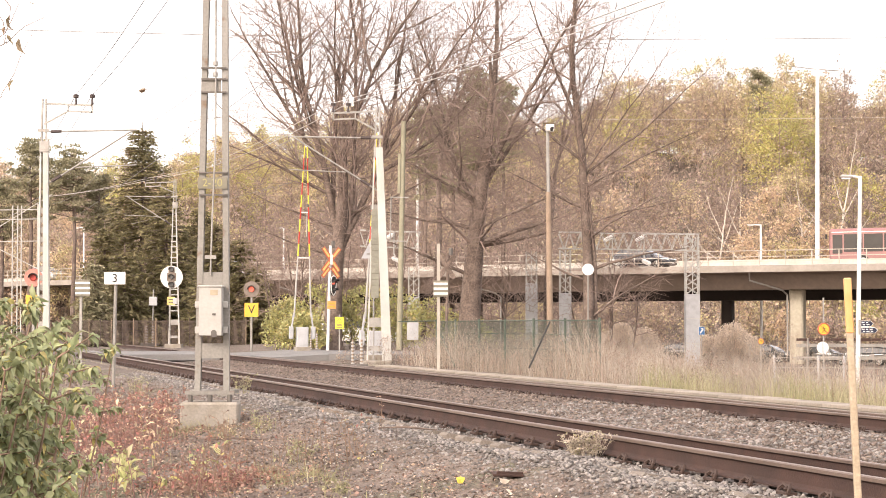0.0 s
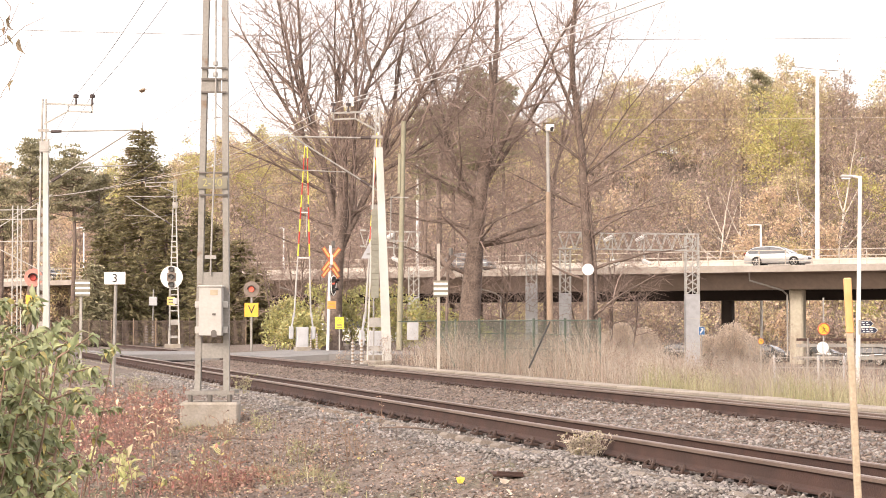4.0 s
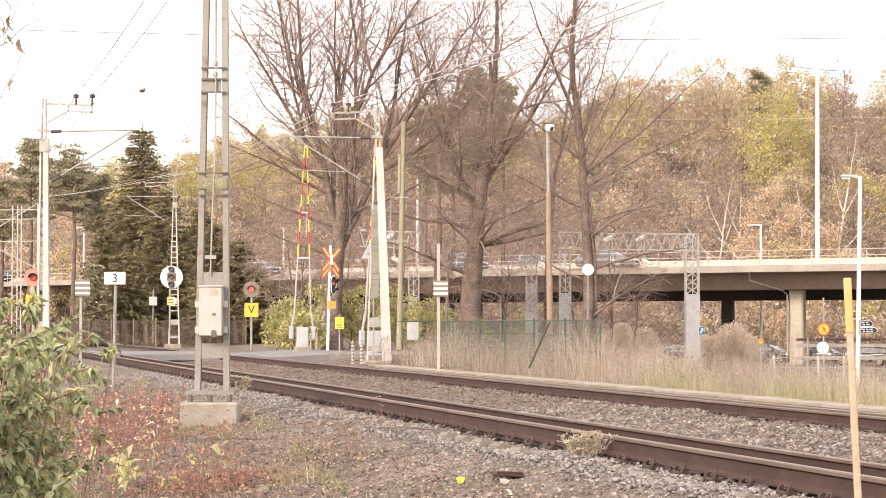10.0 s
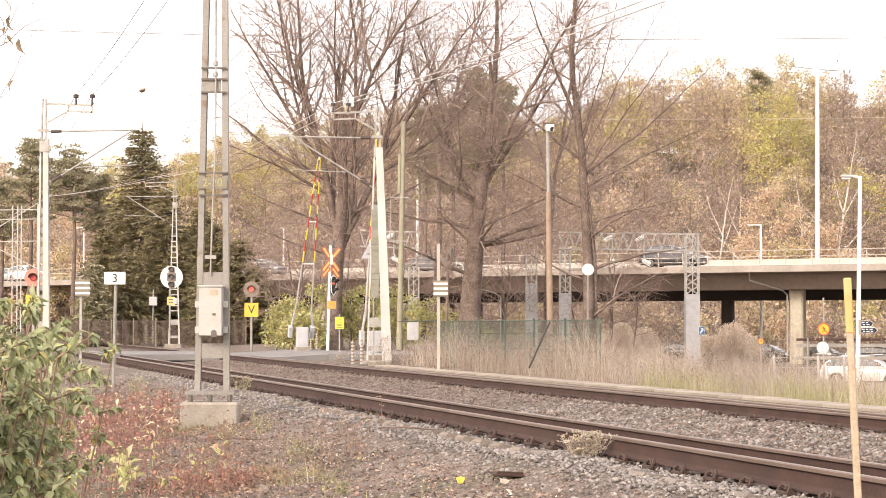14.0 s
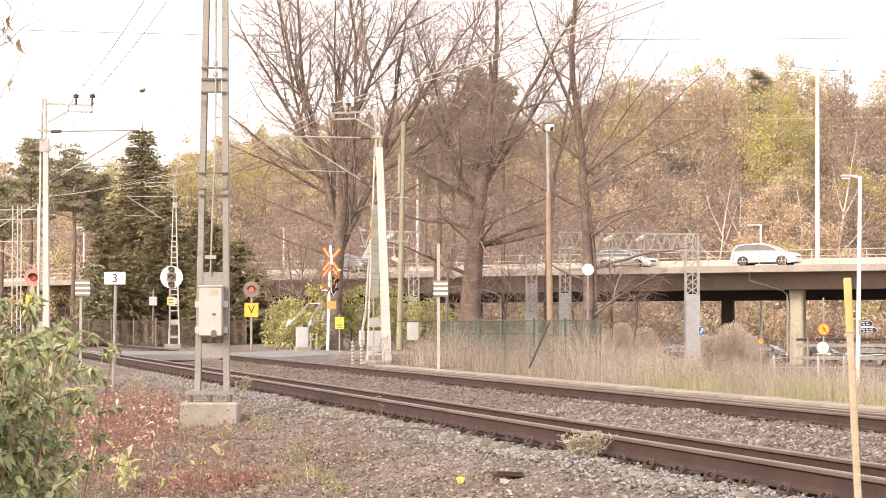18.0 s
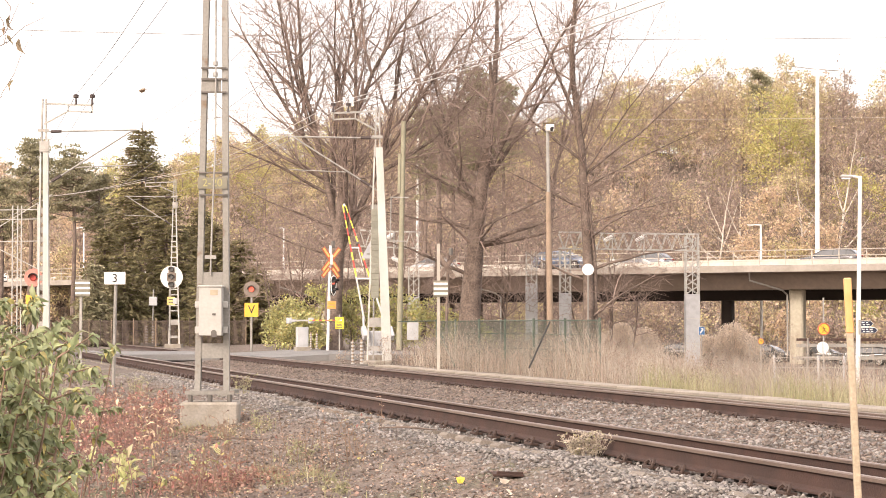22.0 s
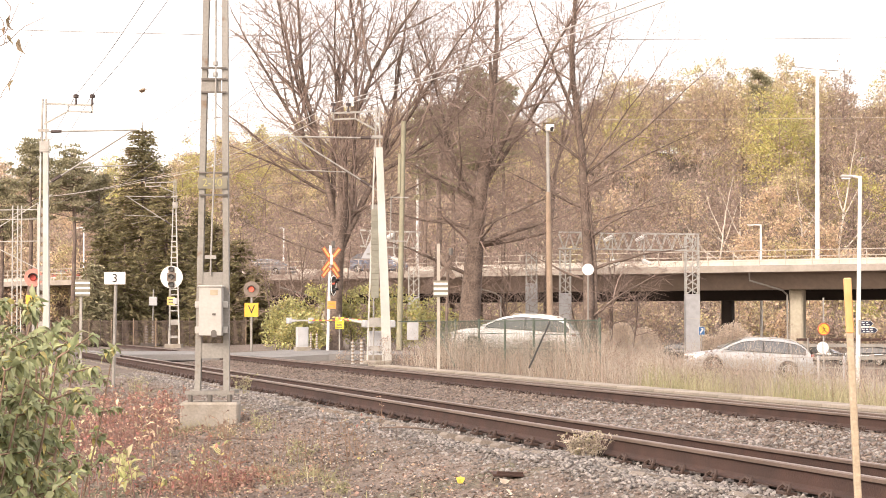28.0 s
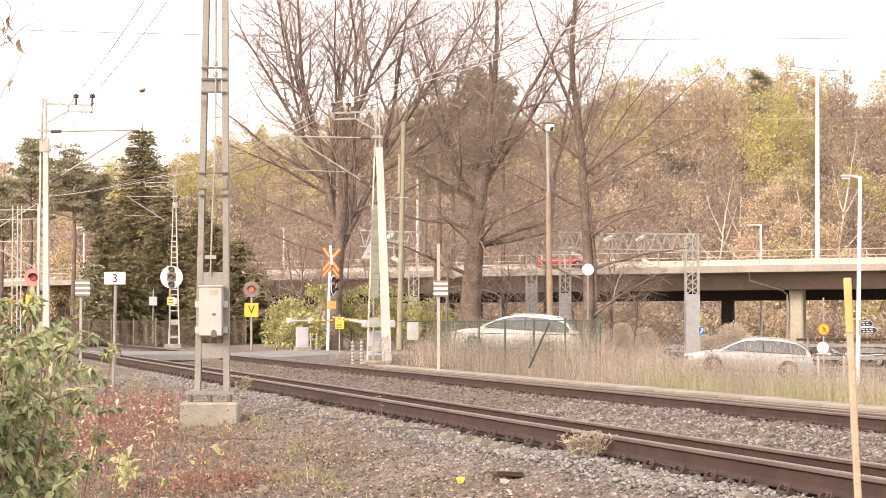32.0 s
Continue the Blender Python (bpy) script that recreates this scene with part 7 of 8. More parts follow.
# ---- grass ----
def blades(name, label, mat, rng, x, y, h, width, lean, tip=0.25):
    n = len(x)
    z = np.array([ground_z(a, b) for a, b in zip(x, y)]) - 0.03
    an = rng.uniform(0, 2 * np.pi, n)
    ln = np.abs(rng.normal(0, lean, n)) * h
    face = rng.uniform(-0.7, 0.7, n)
    dx, dy = np.cos(face) * width / 2, np.sin(face) * width / 2
    base = np.stack([x, y, z], 1)
    side = np.stack([dx, dy, np.zeros(n)], 1)
    mid = base + np.stack([np.cos(an) * ln * 0.3, np.sin(an) * ln * 0.3, h * 0.55], 1)
    top = base + np.stack([np.cos(an) * ln, np.sin(an) * ln, h], 1)
    v = np.stack([base - side, base + side, mid + side * 0.8, mid - side * 0.8, top + side * tip, top - side * tip], 1).reshape(-1, 3)
    i = (np.arange(n) * 6)[:, None]
    q = np.concatenate([i + np.array([[0, 1, 2, 3]]), i + np.array([[3, 2, 4, 5]])], 0)
    ob = new(name, bulk(name, v, q, mat))
    tagged(ob, label, "grass", kind="stuff")


def field(rng, n, p0, p1, s0, s1, patch):
    p = rng.uniform(p0, p1, n)
    s = rng.uniform(s0, s1, n)
    x, y = s * DX + p * NX, s * DY + p * NY
    keep = np.array([noise.noise(Vector((a * patch, b * patch, 7))) > -0.22 for a, b in zip(x, y)]) & (y < 65.5) & (x > -1.6)
    return x[keep], y[keep]


GR = np.random.default_rng(31)


def tall(x, y, lo, hi):
    """Heights that rise and fall in patches and shorten to the right."""
    f = np.array([0.45 + 1.1 * noise.noise(Vector((a * 0.8, b * 0.35, 2))) for a, b in zip(x, y)]).clip(0.1, 1.0)
    return (lo + (hi - lo) * f) * GR.uniform(0.4, 1.15, len(x)) * np.interp(x, (0, 2, 4, 7, 10, 14), (1.25, 1.34, 1.36, 1.40, 1.28, 1.20))


gx, gy = field(GR, 52000, 15.0, 26, 18, 58, 0.35)
blades("tall_grass", "tall dry straw-coloured grass beside the track", M_GRASS, GR, gx, gy, tall(gx, gy, 0.40, 1.10), GR.uniform(0.003, 0.008, len(gx)), 0.65)
gx, gy = field(GR, 16000, 15.0, 24, 18, 60, 0.6)
blades("brown_grass", "brown broken stalks among the dry grass", M_LITTER, GR, gx, gy, tall(gx, gy, 0.30, 0.95), GR.uniform(0.003, 0.007, len(gx)), 0.8)


def plumes(name, label, mats, share, n, p0, p1, s0, s1, lo, hi, per, size):
    """Loose feathery seed heads and withered leaves up the stalks."""
    x, y = field(GR, n, p0, p1, s0, s1, 0.45)
    h = tall(x, y, lo, hi)
    m = len(x) * per
    f = 1 - 0.75 * GR.uniform(0, 1, m) ** 1.5
    lean = np.repeat(GR.normal(0, 0.12, (len(x), 2)), per, axis=0)
    hh = np.repeat(h, per) * f
    g = np.repeat(np.array([ground_z(a, b) for a, b in zip(x, y)]), per)
    c = np.stack([np.repeat(x, per) + lean[:, 0] * hh, np.repeat(y, per) + lean[:, 1] * hh, g + hh], 1) + GR.normal(0, 0.022, (m, 3))
    w = GR.normal(0, 0.5, (m, 3)) + np.array([0, 0, 0.9])
    v, q = leaf_kites(GR, c, w, GR.uniform(0.5, 1.4, m) * size)
    ob = new(name, bulk(name, v, q, mats, False, np.repeat(GR.choice(len(mats), len(x), p=share), per)))
    tagged(ob, label, "grass", kind="stuff")


plumes("seed_grass", "pale feathery seed heads above the dry grass", [M_STRAW, M_GRASS, M_LITTER], (0.5, 0.35, 0.15), 5200, 15.4, 26, 18, 60, 0.55, 1.15, 16, 0.026)
plumes("withered_weeds", "withered brown weeds among the tall grass", [M_LITTER, M_LEAF_BROWN, M_GRASS], (0.45, 0.3, 0.25), 5600, 15.0, 21, 36, 60, 0.55, 1.25, 16, 0.022)
for i in range(40):
    gp, gs = GR.uniform(15.3, 22.5), GR.uniform(24, 54)
    bx, by = gs * DX + gp * NX, gs * DY + gp * NY
    if bx > 0.2 and by < 64:
        shrub("dry_weed_clump", bx, by, ground_z(bx, by) - 0.05, (GR.uniform(0.8, 1.8), 0.8, GR.uniform(0.7, 1.25)), 26, 0.16, 700, 0.022, [M_GRASS, M_LEAF_BROWN, M_LITTER], "dry brown weed clump among the tall grass", 300 + i, 16, "weed", 0.3)
for i, (bx, by) in enumerate(((-1.9, 60.2), (-1.2, 61.0), (-0.6, 59.6), (-1.5, 63.5), (-3.3, 64.5), (0.2, 60.8), (-2.6, 66.2), (-0.2, 65.6))):
    shrub("dry_weed_clump", bx, by, ground_z(bx, by) - 0.05, (1.1, 0.8, GR.uniform(0.6, 1.2) if i < 3 else 0.5), 26, 0.16, 600, 0.022, [M_LEAF_BROWN, M_GRASS, M_LITTER], "dry brown weed clump beside the mast", 340 + i, 16, "weed", 0.3)
gx, gy = field(GR, 15000, 14.6, 19.0, 18, 37, 0.5)
blades("low_grass", "low yellow-green grass beside the cable trough", M_GRASS_GREEN, GR, gx, gy, GR.uniform(0.15, 0.62, len(gx)), GR.uniform(0.004, 0.009, len(gx)), 0.6)
p = GR.uniform(-3.5, 4.2, 5200)
s = GR.uniform(14, 66, 5200)
gx, gy = s * DX + p * NX, s * DY + p * NY
keep = np.array([noise.noise(Vector((a * 1.3, b * 1.3, 9))) > 0.22 for a, b in zip(gx, gy)])
gx, gy = gx[keep], gy[keep]
blades("sparse_grass", "sparse dry grass tufts on the gravel", M_GRASS_GREEN, GR, gx, gy, GR.uniform(0.08, 0.24, len(gx)), GR.uniform(0.005, 0.010, len(gx)), 0.5)


TUFTS = ((-2.55, 22.6, 0.10), (-3.55, 23.6, 0.20), (-3.2, 24.2, 0.14), (-1.42, 16.4, 0.09), (-1.18, 16.8, 0.06), (-1.70, 17.4, 0.07), (-1.0, 16.3, 0.05))
tx = np.concatenate([GR.normal(a, d, 70) for a, b, d in TUFTS])
ty = np.concatenate([GR.normal(b, d * 1.6, 70) for a, b, d in TUFTS])
blades("grass_tufts", "small soft tufts of green grass on the soil", M_TUFT, GR, tx, ty, GR.uniform(0.05, 0.20, len(tx)), GR.uniform(0.003, 0.006, len(tx)), 0.9)


# ---- foreground plants ----
def leaf_blades(rng, places, ways, sizes, droop=0.25):
    """Folded pointed leaves of eight corners with a lifted midrib."""
    n = len(places)
    d = ways / (np.linalg.norm(ways, axis=1)[:, None] + 1e-9)
    up = rng.normal(0, 0.45, (n, 3)) + np.array([0, -0.35, 0.9])
    side = np.cross(d, up)
    side /= np.linalg.norm(side, axis=1)[:, None] + 1e-9
    nrm = np.cross(side, d)
    k = sizes[:, None]
    f = ((0.0, 0.02, 0.0), (0.26, 0.21, 0.06), (0.62, 0.18, 0.03), (1.0, 0.012, -droop))
    rows = []
    for t, w, b in f:
        c = places + d * k * t + nrm * k * b
        fold = nrm * k * 0.10 * (w > 0.1)
        rows += [c - side * k * w + fold, c, c + side * k * w + fold]
    v = np.stack(rows, 1).reshape(-1, 3)
    i = (np.arange(n) * 12)[:, None]
    q = np.concatenate([i + np.array([[a * 3 + b, a * 3 + b + 1, (a + 1) * 3 + b + 1, (a + 1) * 3 + b]]) for a in range(3) for b in range(2)], 0)
    return v, q


def leafy_plant(name, label, x, y, z, stems, leaf, mats, seed, bark, per=8, category="shrub", droop=0.2):
    """Upright stems with side shoots that carry single leaves."""
    rng = np.random.default_rng(seed)
    ob = thing(name, label, category, pose(x, y, z))
    segs, pl, wy = [], [], []
    for (sx, sy, h, lx) in stems:
        p = np.array([sx, sy, 0.0])
        d = np.array([lx * (0.5 if droop > 0.3 else 1.0), 0.0, 1.0])
        m = max(4, int(h / 0.12))
        for i in range(m):
            d = d + rng.normal(0, 0.045 if droop > 0.3 else 0.07, 3)
            d /= np.linalg.norm(d)
            q = p + d * h / m
            r = 0.008 * min(1.0, 0.2 + h) * (1 - 0.7 * i / m)
            segs.append((*p, *q, r, r * 0.93))
            if i > m * 0.12:
                for _ in range(2):
                    a = rng.uniform(0, 2 * math.pi)
                    sd = np.array([math.cos(a), math.sin(a), rng.uniform(0.1, 0.7)])
                    sl = rng.uniform(0.04, 0.13 if droop > 0.3 else 0.26) * min(1.0, h)
                    e = q + sd * sl
                    segs.append((*q, *e, 0.003, 0.0015))
                    for _ in range(per // 2):
                        f = rng.uniform(0.25, 1.0)
                        pl.append(q + sd * sl * f)
                        wy.append(sd * 0.5 + rng.normal(0, 0.5, 3) + np.array([0, 0, -0.15 - 0.9 * droop * (droop > 0.3)]))
            p = q
    v, q = tubes_mesh(segs, 5)
    tagged(part("stem_work", bulk("stem_work", v, q, bark), None, ob, "thin stems"), kind="stuff")
    pl, wy = np.array(pl), np.array(wy)
    fine = leaf < 0.05 and droop < 0.3
    sizes = rng.uniform(0.6, 1.2, len(pl)) * leaf
    v, q = leaf_kites(rng, pl, wy, sizes) if fine else leaf_blades(rng, pl, wy, sizes, droop)
    pick = rng.choice(len(mats), len(pl), p=[0.8] + [0.2 / (len(mats) - 1)] * (len(mats) - 1) if len(mats) > 1 else [1.0])
    tagged(part("leaf_mass", bulk("leaf_mass", v, q, mats, not fine, pick if fine else np.tile(pick, 6)), None, ob, "pointed leaves"), kind="stuff")


BUSH_MIX = [M_LEAF_BUSH, M_LEAF_BUSH, M_LEAF_BUSH, M_LEAF_SAGE, M_LEAF_SAGE, M_LEAF_GREEN, M_LEAF_BUSH, M_LEAF_LEMON]
BUSH = "leafy green bush with drooping yellowing leaves"
RB = np.random.default_rng(17)
for i, (bx, by, wide, h, n, leaf, per) in enumerate(((-1.31, 5.0, 0.13, 1.55, 18, 0.042, 34), (-1.25, 5.3, 0.10, 1.46, 15, 0.041, 34), (-1.19, 4.7, 0.07, 1.30, 14, 0.042, 30), (-1.46, 5.8, 0.20, 1.60, 14, 0.042, 32), (-1.66, 6.9, 0.20, 1.56, 13, 0.043, 30), (-1.86, 7.9, 0.22, 1.50, 11, 0.045, 28), (-1.15, 4.5, 0.05, 1.10, 9, 0.041, 24))):
    leafy_plant("green_bush", BUSH, bx, by, -0.56, [(RB.uniform(-wide, wide), RB.uniform(-0.25, 0.25), h * RB.uniform(0.78, 1.02), RB.uniform(-0.03, 0.03)) for _ in range(n)], leaf, BUSH_MIX, 220 + i, M_STEM, per, droop=0.32)
R2 = np.random.default_rng(8)
RED_MIX = [M_LEAF_RED, M_LITTER, M_LEAF_OCHRE, M_LITTER, M_LEAF_PEACH]


def red_bed(label, x, y, dx, dy, n, h0, h1, leaf, seed, per, mats=RED_MIX):
    leafy_plant("red_shrub", label, x, y, ground_z(x, y) - 0.03, [(R2.uniform(-dx, dx), R2.uniform(-dy, dy), R2.uniform(h0, h1), R2.uniform(-0.3, 0.3)) for _ in range(n)], leaf, mats, seed, M_REDSTEM, per)


red_bed("low shrub of dry red leaves on thin stems", -4.15, 23.6, 0.75, 1.5, 90, 0.25, 0.62, 0.046, 203, 6)
red_bed("low shrub of dry red leaves beside the footing", -3.75, 21.0, 0.55, 1.0, 54, 0.25, 0.55, 0.044, 204, 5)
red_bed("low shrub of faded red leaves before the stony ground", -4.5, 27.0, 1.0, 1.6, 70, 0.25, 0.55, 0.048, 215, 6)
red_bed("low shrub of dry red leaves under a green bush", -3.45, 18.4, 0.55, 1.0, 30, 0.25, 0.6, 0.044, 213, 5)
red_bed("sparse red-stemmed shrub with few dry leaves", -2.75, 15.6, 0.42, 0.8, 26, 0.25, 0.6, 0.042, 216, 3, [M_LEAF_RED, M_LITTER, M_LEAF_LEMON])
red_bed("sparse red-stemmed shrub with few dry leaves", -1.95, 16.2, 0.30, 0.5, 16, 0.22, 0.5, 0.045, 214, 2, [M_LEAF_RED, M_LITTER, M_LEAF_LEMON])
for i, (lx, ly, lh) in enumerate(((-3.55, 22.0, 0.62), (-3.3, 22.6, 0.5), (-4.0, 21.5, 0.6), (-3.1, 19.5, 0.42))):
    leafy_plant("yellow_seedlings", "yellowing young shoots among red leaves", lx, ly, ground_z(lx, ly) - 0.02, [(R2.uniform(-0.12, 0.12), R2.uniform(-0.1, 0.1), lh * R2.uniform(0.6, 1.0), R2.uniform(-0.2, 0.2)) for _ in range(4)], 0.085, [M_LEAF_PEACH, M_LEAF_LEMON, M_LEAF_OCHRE], 240 + i, M_TWIG, 2, "seedling")
for i, (lx, ly, dx, n) in enumerate(((-2.86, 16.6, 0.22, 5), (-2.62, 16.2, 0.14, 3), (-2.12, 17.1, 0.12, 3), (-3.2, 17.2, 0.10, 2))):
    leafy_plant("yellow_seedlings", "pale green and yellow heart-leaved seedlings on bare soil", lx, ly, ground_z(lx, ly) - 0.02, [(R2.uniform(-dx, dx), R2.uniform(-0.25, 0.25), R2.uniform(0.10, 0.38), R2.uniform(-0.3, 0.3)) for _ in range(n)], 0.125, [M_LEAF_PALE, M_LEAF_LEMON, M_LEAF_SAGE, M_LEAF_OCHRE], 250 + i, M_TWIG, 2, "seedling")
leafy_plant("red_shrub", "low red-brown leaves along the soil edge", -2.02, 16.7, ground_z(-2.02, 16.7) - 0.03, [(R2.uniform(-0.45, 0.4), R2.uniform(-0.5, 0.4), R2.uniform(0.08, 0.24), R2.uniform(-0.4, 0.4)) for _ in range(20)], 0.055, [M_LEAF_RED, M_LITTER, M_LEAF_OCHRE], 206, M_REDSTEM, 5)
leafy_plant("dry_weed", "dry yellow weed on the ballast shoulder", 1.24, 16.0, -0.23, [(R2.uniform(-0.10, 0.10), R2.uniform(-0.06, 0.06), R2.uniform(0.16, 0.27), R2.uniform(-0.6, 0.6)) for _ in range(46)], 0.018, [M_STRAW, M_LEAF_PALE, M_STRAW], 207, M_STRAW, 24, "weed")
for i, (x, y, h) in enumerate(((-1.45, 18.5, 0.28), (-2.2, 22.5, 0.3), (-0.85, 15.2, 0.2), (-2.95, 17.0, 0.22), (-3.3, 30.5, 0.4), (-5.6, 34.0, 0.5))):
    leafy_plant("grass_tuft", "small tuft of yellow-green weeds on the gravel", x, y, ground_z(x, y) - 0.02, [(R2.uniform(-0.12, 0.12), R2.uniform(-0.1, 0.1), h * R2.uniform(0.5, 1.0), R2.uniform(-0.5, 0.5)) for _ in range(12)], 0.035, [M_GRASS_GREEN, M_GRASS], 210 + i, M_GRASS_GREEN, 5, "weed")


for i in range(16):
    x, y = R2.uniform(-2.9, -0.6), R2.uniform(13.5, 21.0)
    leafy_plant("dry_stalk", "thin dry stalks with a few curled leaves on the soil", x, y, ground_z(x, y) - 0.03, [(R2.uniform(-0.15, 0.15), R2.uniform(-0.1, 0.1), R2.uniform(0.15, 0.5), R2.uniform(-0.4, 0.4)) for _ in range(5)], 0.04, [M_LITTER, M_LEAF_RED, M_GRASS_GREEN], 400 + i, M_STEM, 2, "weed")


def hanging_twigs():
    ob = thing("hanging_twig", "thin twigs with a few brown leaves hanging from above", "twig", pose(-1.0, 4.2, 1.5))
    rng = np.random.default_rng(55)
    segs = []
    for line in (((-0.02, -0.06), (0.002, -0.034), (0.030, 0.017), (0.050, 0.074), (0.078, 0.121), (0.122, 0.154)), ((-0.03, 0.08), (0.006, 0.108), (0.028, 0.150), (0.040, 0.178)),
                 ((-0.02, 0.07), (0.010, 0.088), (0.052, 0.125), (0.098, 0.146)), ((-0.03, 0.19), (0.004, 0.135), (0.012, 0.085)), ((-0.01, 0.21), (0.020, 0.17), (0.018, 0.14))):
        for k, (p0, p1) in enumerate(zip(line, line[1:])):
            segs.append((p0[0], rng.normal(0, 0.004), p0[1], p1[0], 0, p1[1], 0.0013 - 0.0002 * k, 0.0011 - 0.0002 * k))
    pl = np.array([(0.018, 0, 0.150), (0.040, 0, 0.098), (0.030, 0, 0.004), (0.012, 0, 0.105), (0.008, 0, 0.125), (0.016, 0, 0.092), (0.003, 0, 0.098), (0.06, 0, 0.178)])
    wy = np.array([(0.1, 0, -1.0), (0.25, 0, -1.0), (-0.5, 0, -0.9), (0.6, 0, -0.8), (-0.3, 0, -1.0), (0.8, 0, -0.6), (0.2, 0, -1.0), (1.0, 0, -0.2)])
    v, q = tubes_mesh(segs, 5)
    part("twig", bulk("twig", v, q, M_TWIG), None, ob)
    v, q = leaf_blades(rng, pl, wy, np.array([0.040, 0.042, 0.030, 0.020, 0.018, 0.017, 0.020, 0.018]))
    tagged(part("leaf_mass", bulk("leaf_mass", v, q, M_DULLLEAF), None, ob), kind="stuff")


hanging_twigs()


def soil_litter():
    """Crumbs of bark, stalks and withered leaf on the soil."""
    rng = np.random.default_rng(67)
    n = 26000
    p = rng.uniform(-0.4, 4.5, n)
    s = 10.5 + 26 * rng.uniform(0, 1, n) ** 1.5
    x, y = s * DX + p * NX, s * DY + p * NY
    z = np.array([ground_z(a, b) + 0.05 * noise.noise(Vector((a * 0.5, b * 0.5, 3))) + 0.018 * noise.noise(Vector((a * 2.3, b * 2.3, 1))) for a, b in zip(x, y)]) + rng.uniform(0.0, 0.025, n)
    v, q = leaf_kites(rng, np.stack([x, y, z], 1), rng.normal(0, 1, (n, 3)) * np.array([1, 1, 0.35]), rng.uniform(0.012, 0.045, n))
    ob = new("soil_litter", bulk("soil_litter", v, q, [M_BARK, M_LITTER, M_STRAW, M_STONE], False, rng.choice(4, n, p=(0.42, 0.3, 0.16, 0.12))))
    tagged(ob, "crumbs of bark, stalks and withered leaves on the soil", "litter", kind="stuff")


soil_litter()


def fallen_leaves():
    rng = np.random.default_rng(66)
    n = 16000
    p = rng.uniform(0.0, 4.4, n)
    s = 11 + 26 * rng.uniform(0, 1, n) ** 1.4
    x, y = s * DX + p * NX, s * DY + p * NY
    m = n // 5
    x[:m], y[:m] = rng.normal(-2.0, 0.32, m), rng.normal(16.8, 0.5, m)
    x[m:2 * m], y[m:2 * m] = rng.normal(-3.8, 0.6, m), rng.normal(23.0, 1.8, m)
    z = np.array([ground_z(a, b) + 0.05 * noise.noise(Vector((a * 0.5, b * 0.5, 3))) + 0.02 for a, b in zip(x, y)]) + rng.uniform(0, 0.02, n)
    v, q = leaf_kites(rng, np.stack([x, y, z], 1), np.stack([rng.normal(0, 1, n), rng.normal(0, 1, n), rng.normal(0.1, 0.25, n)], 1), rng.uniform(0.016, 0.050, n))
    near_red = np.exp(-((x + 2.0) / 0.5) ** 2 - ((y - 16.8) / 0.7) ** 2) + np.exp(-((x + 3.9) / 0.9) ** 2 - ((y - 23.0) / 2.5) ** 2)
    pick = np.where(rng.random(n) < 0.7 * near_red + 0.3 * (p < 2.6), 3, rng.choice(3, n, p=(0.80, 0.18, 0.02)))
    ob = new("fallen_leaves", bulk("fallen_leaves", v, q, [M_LITTER, M_LEAF_OCHRE, M_LEAF_LEMON, M_LEAF_RED], False, pick))
    tagged(ob, "fallen brown and yellow leaves on the gravel", "fallen leaves", kind="stuff")


fallen_leaves()


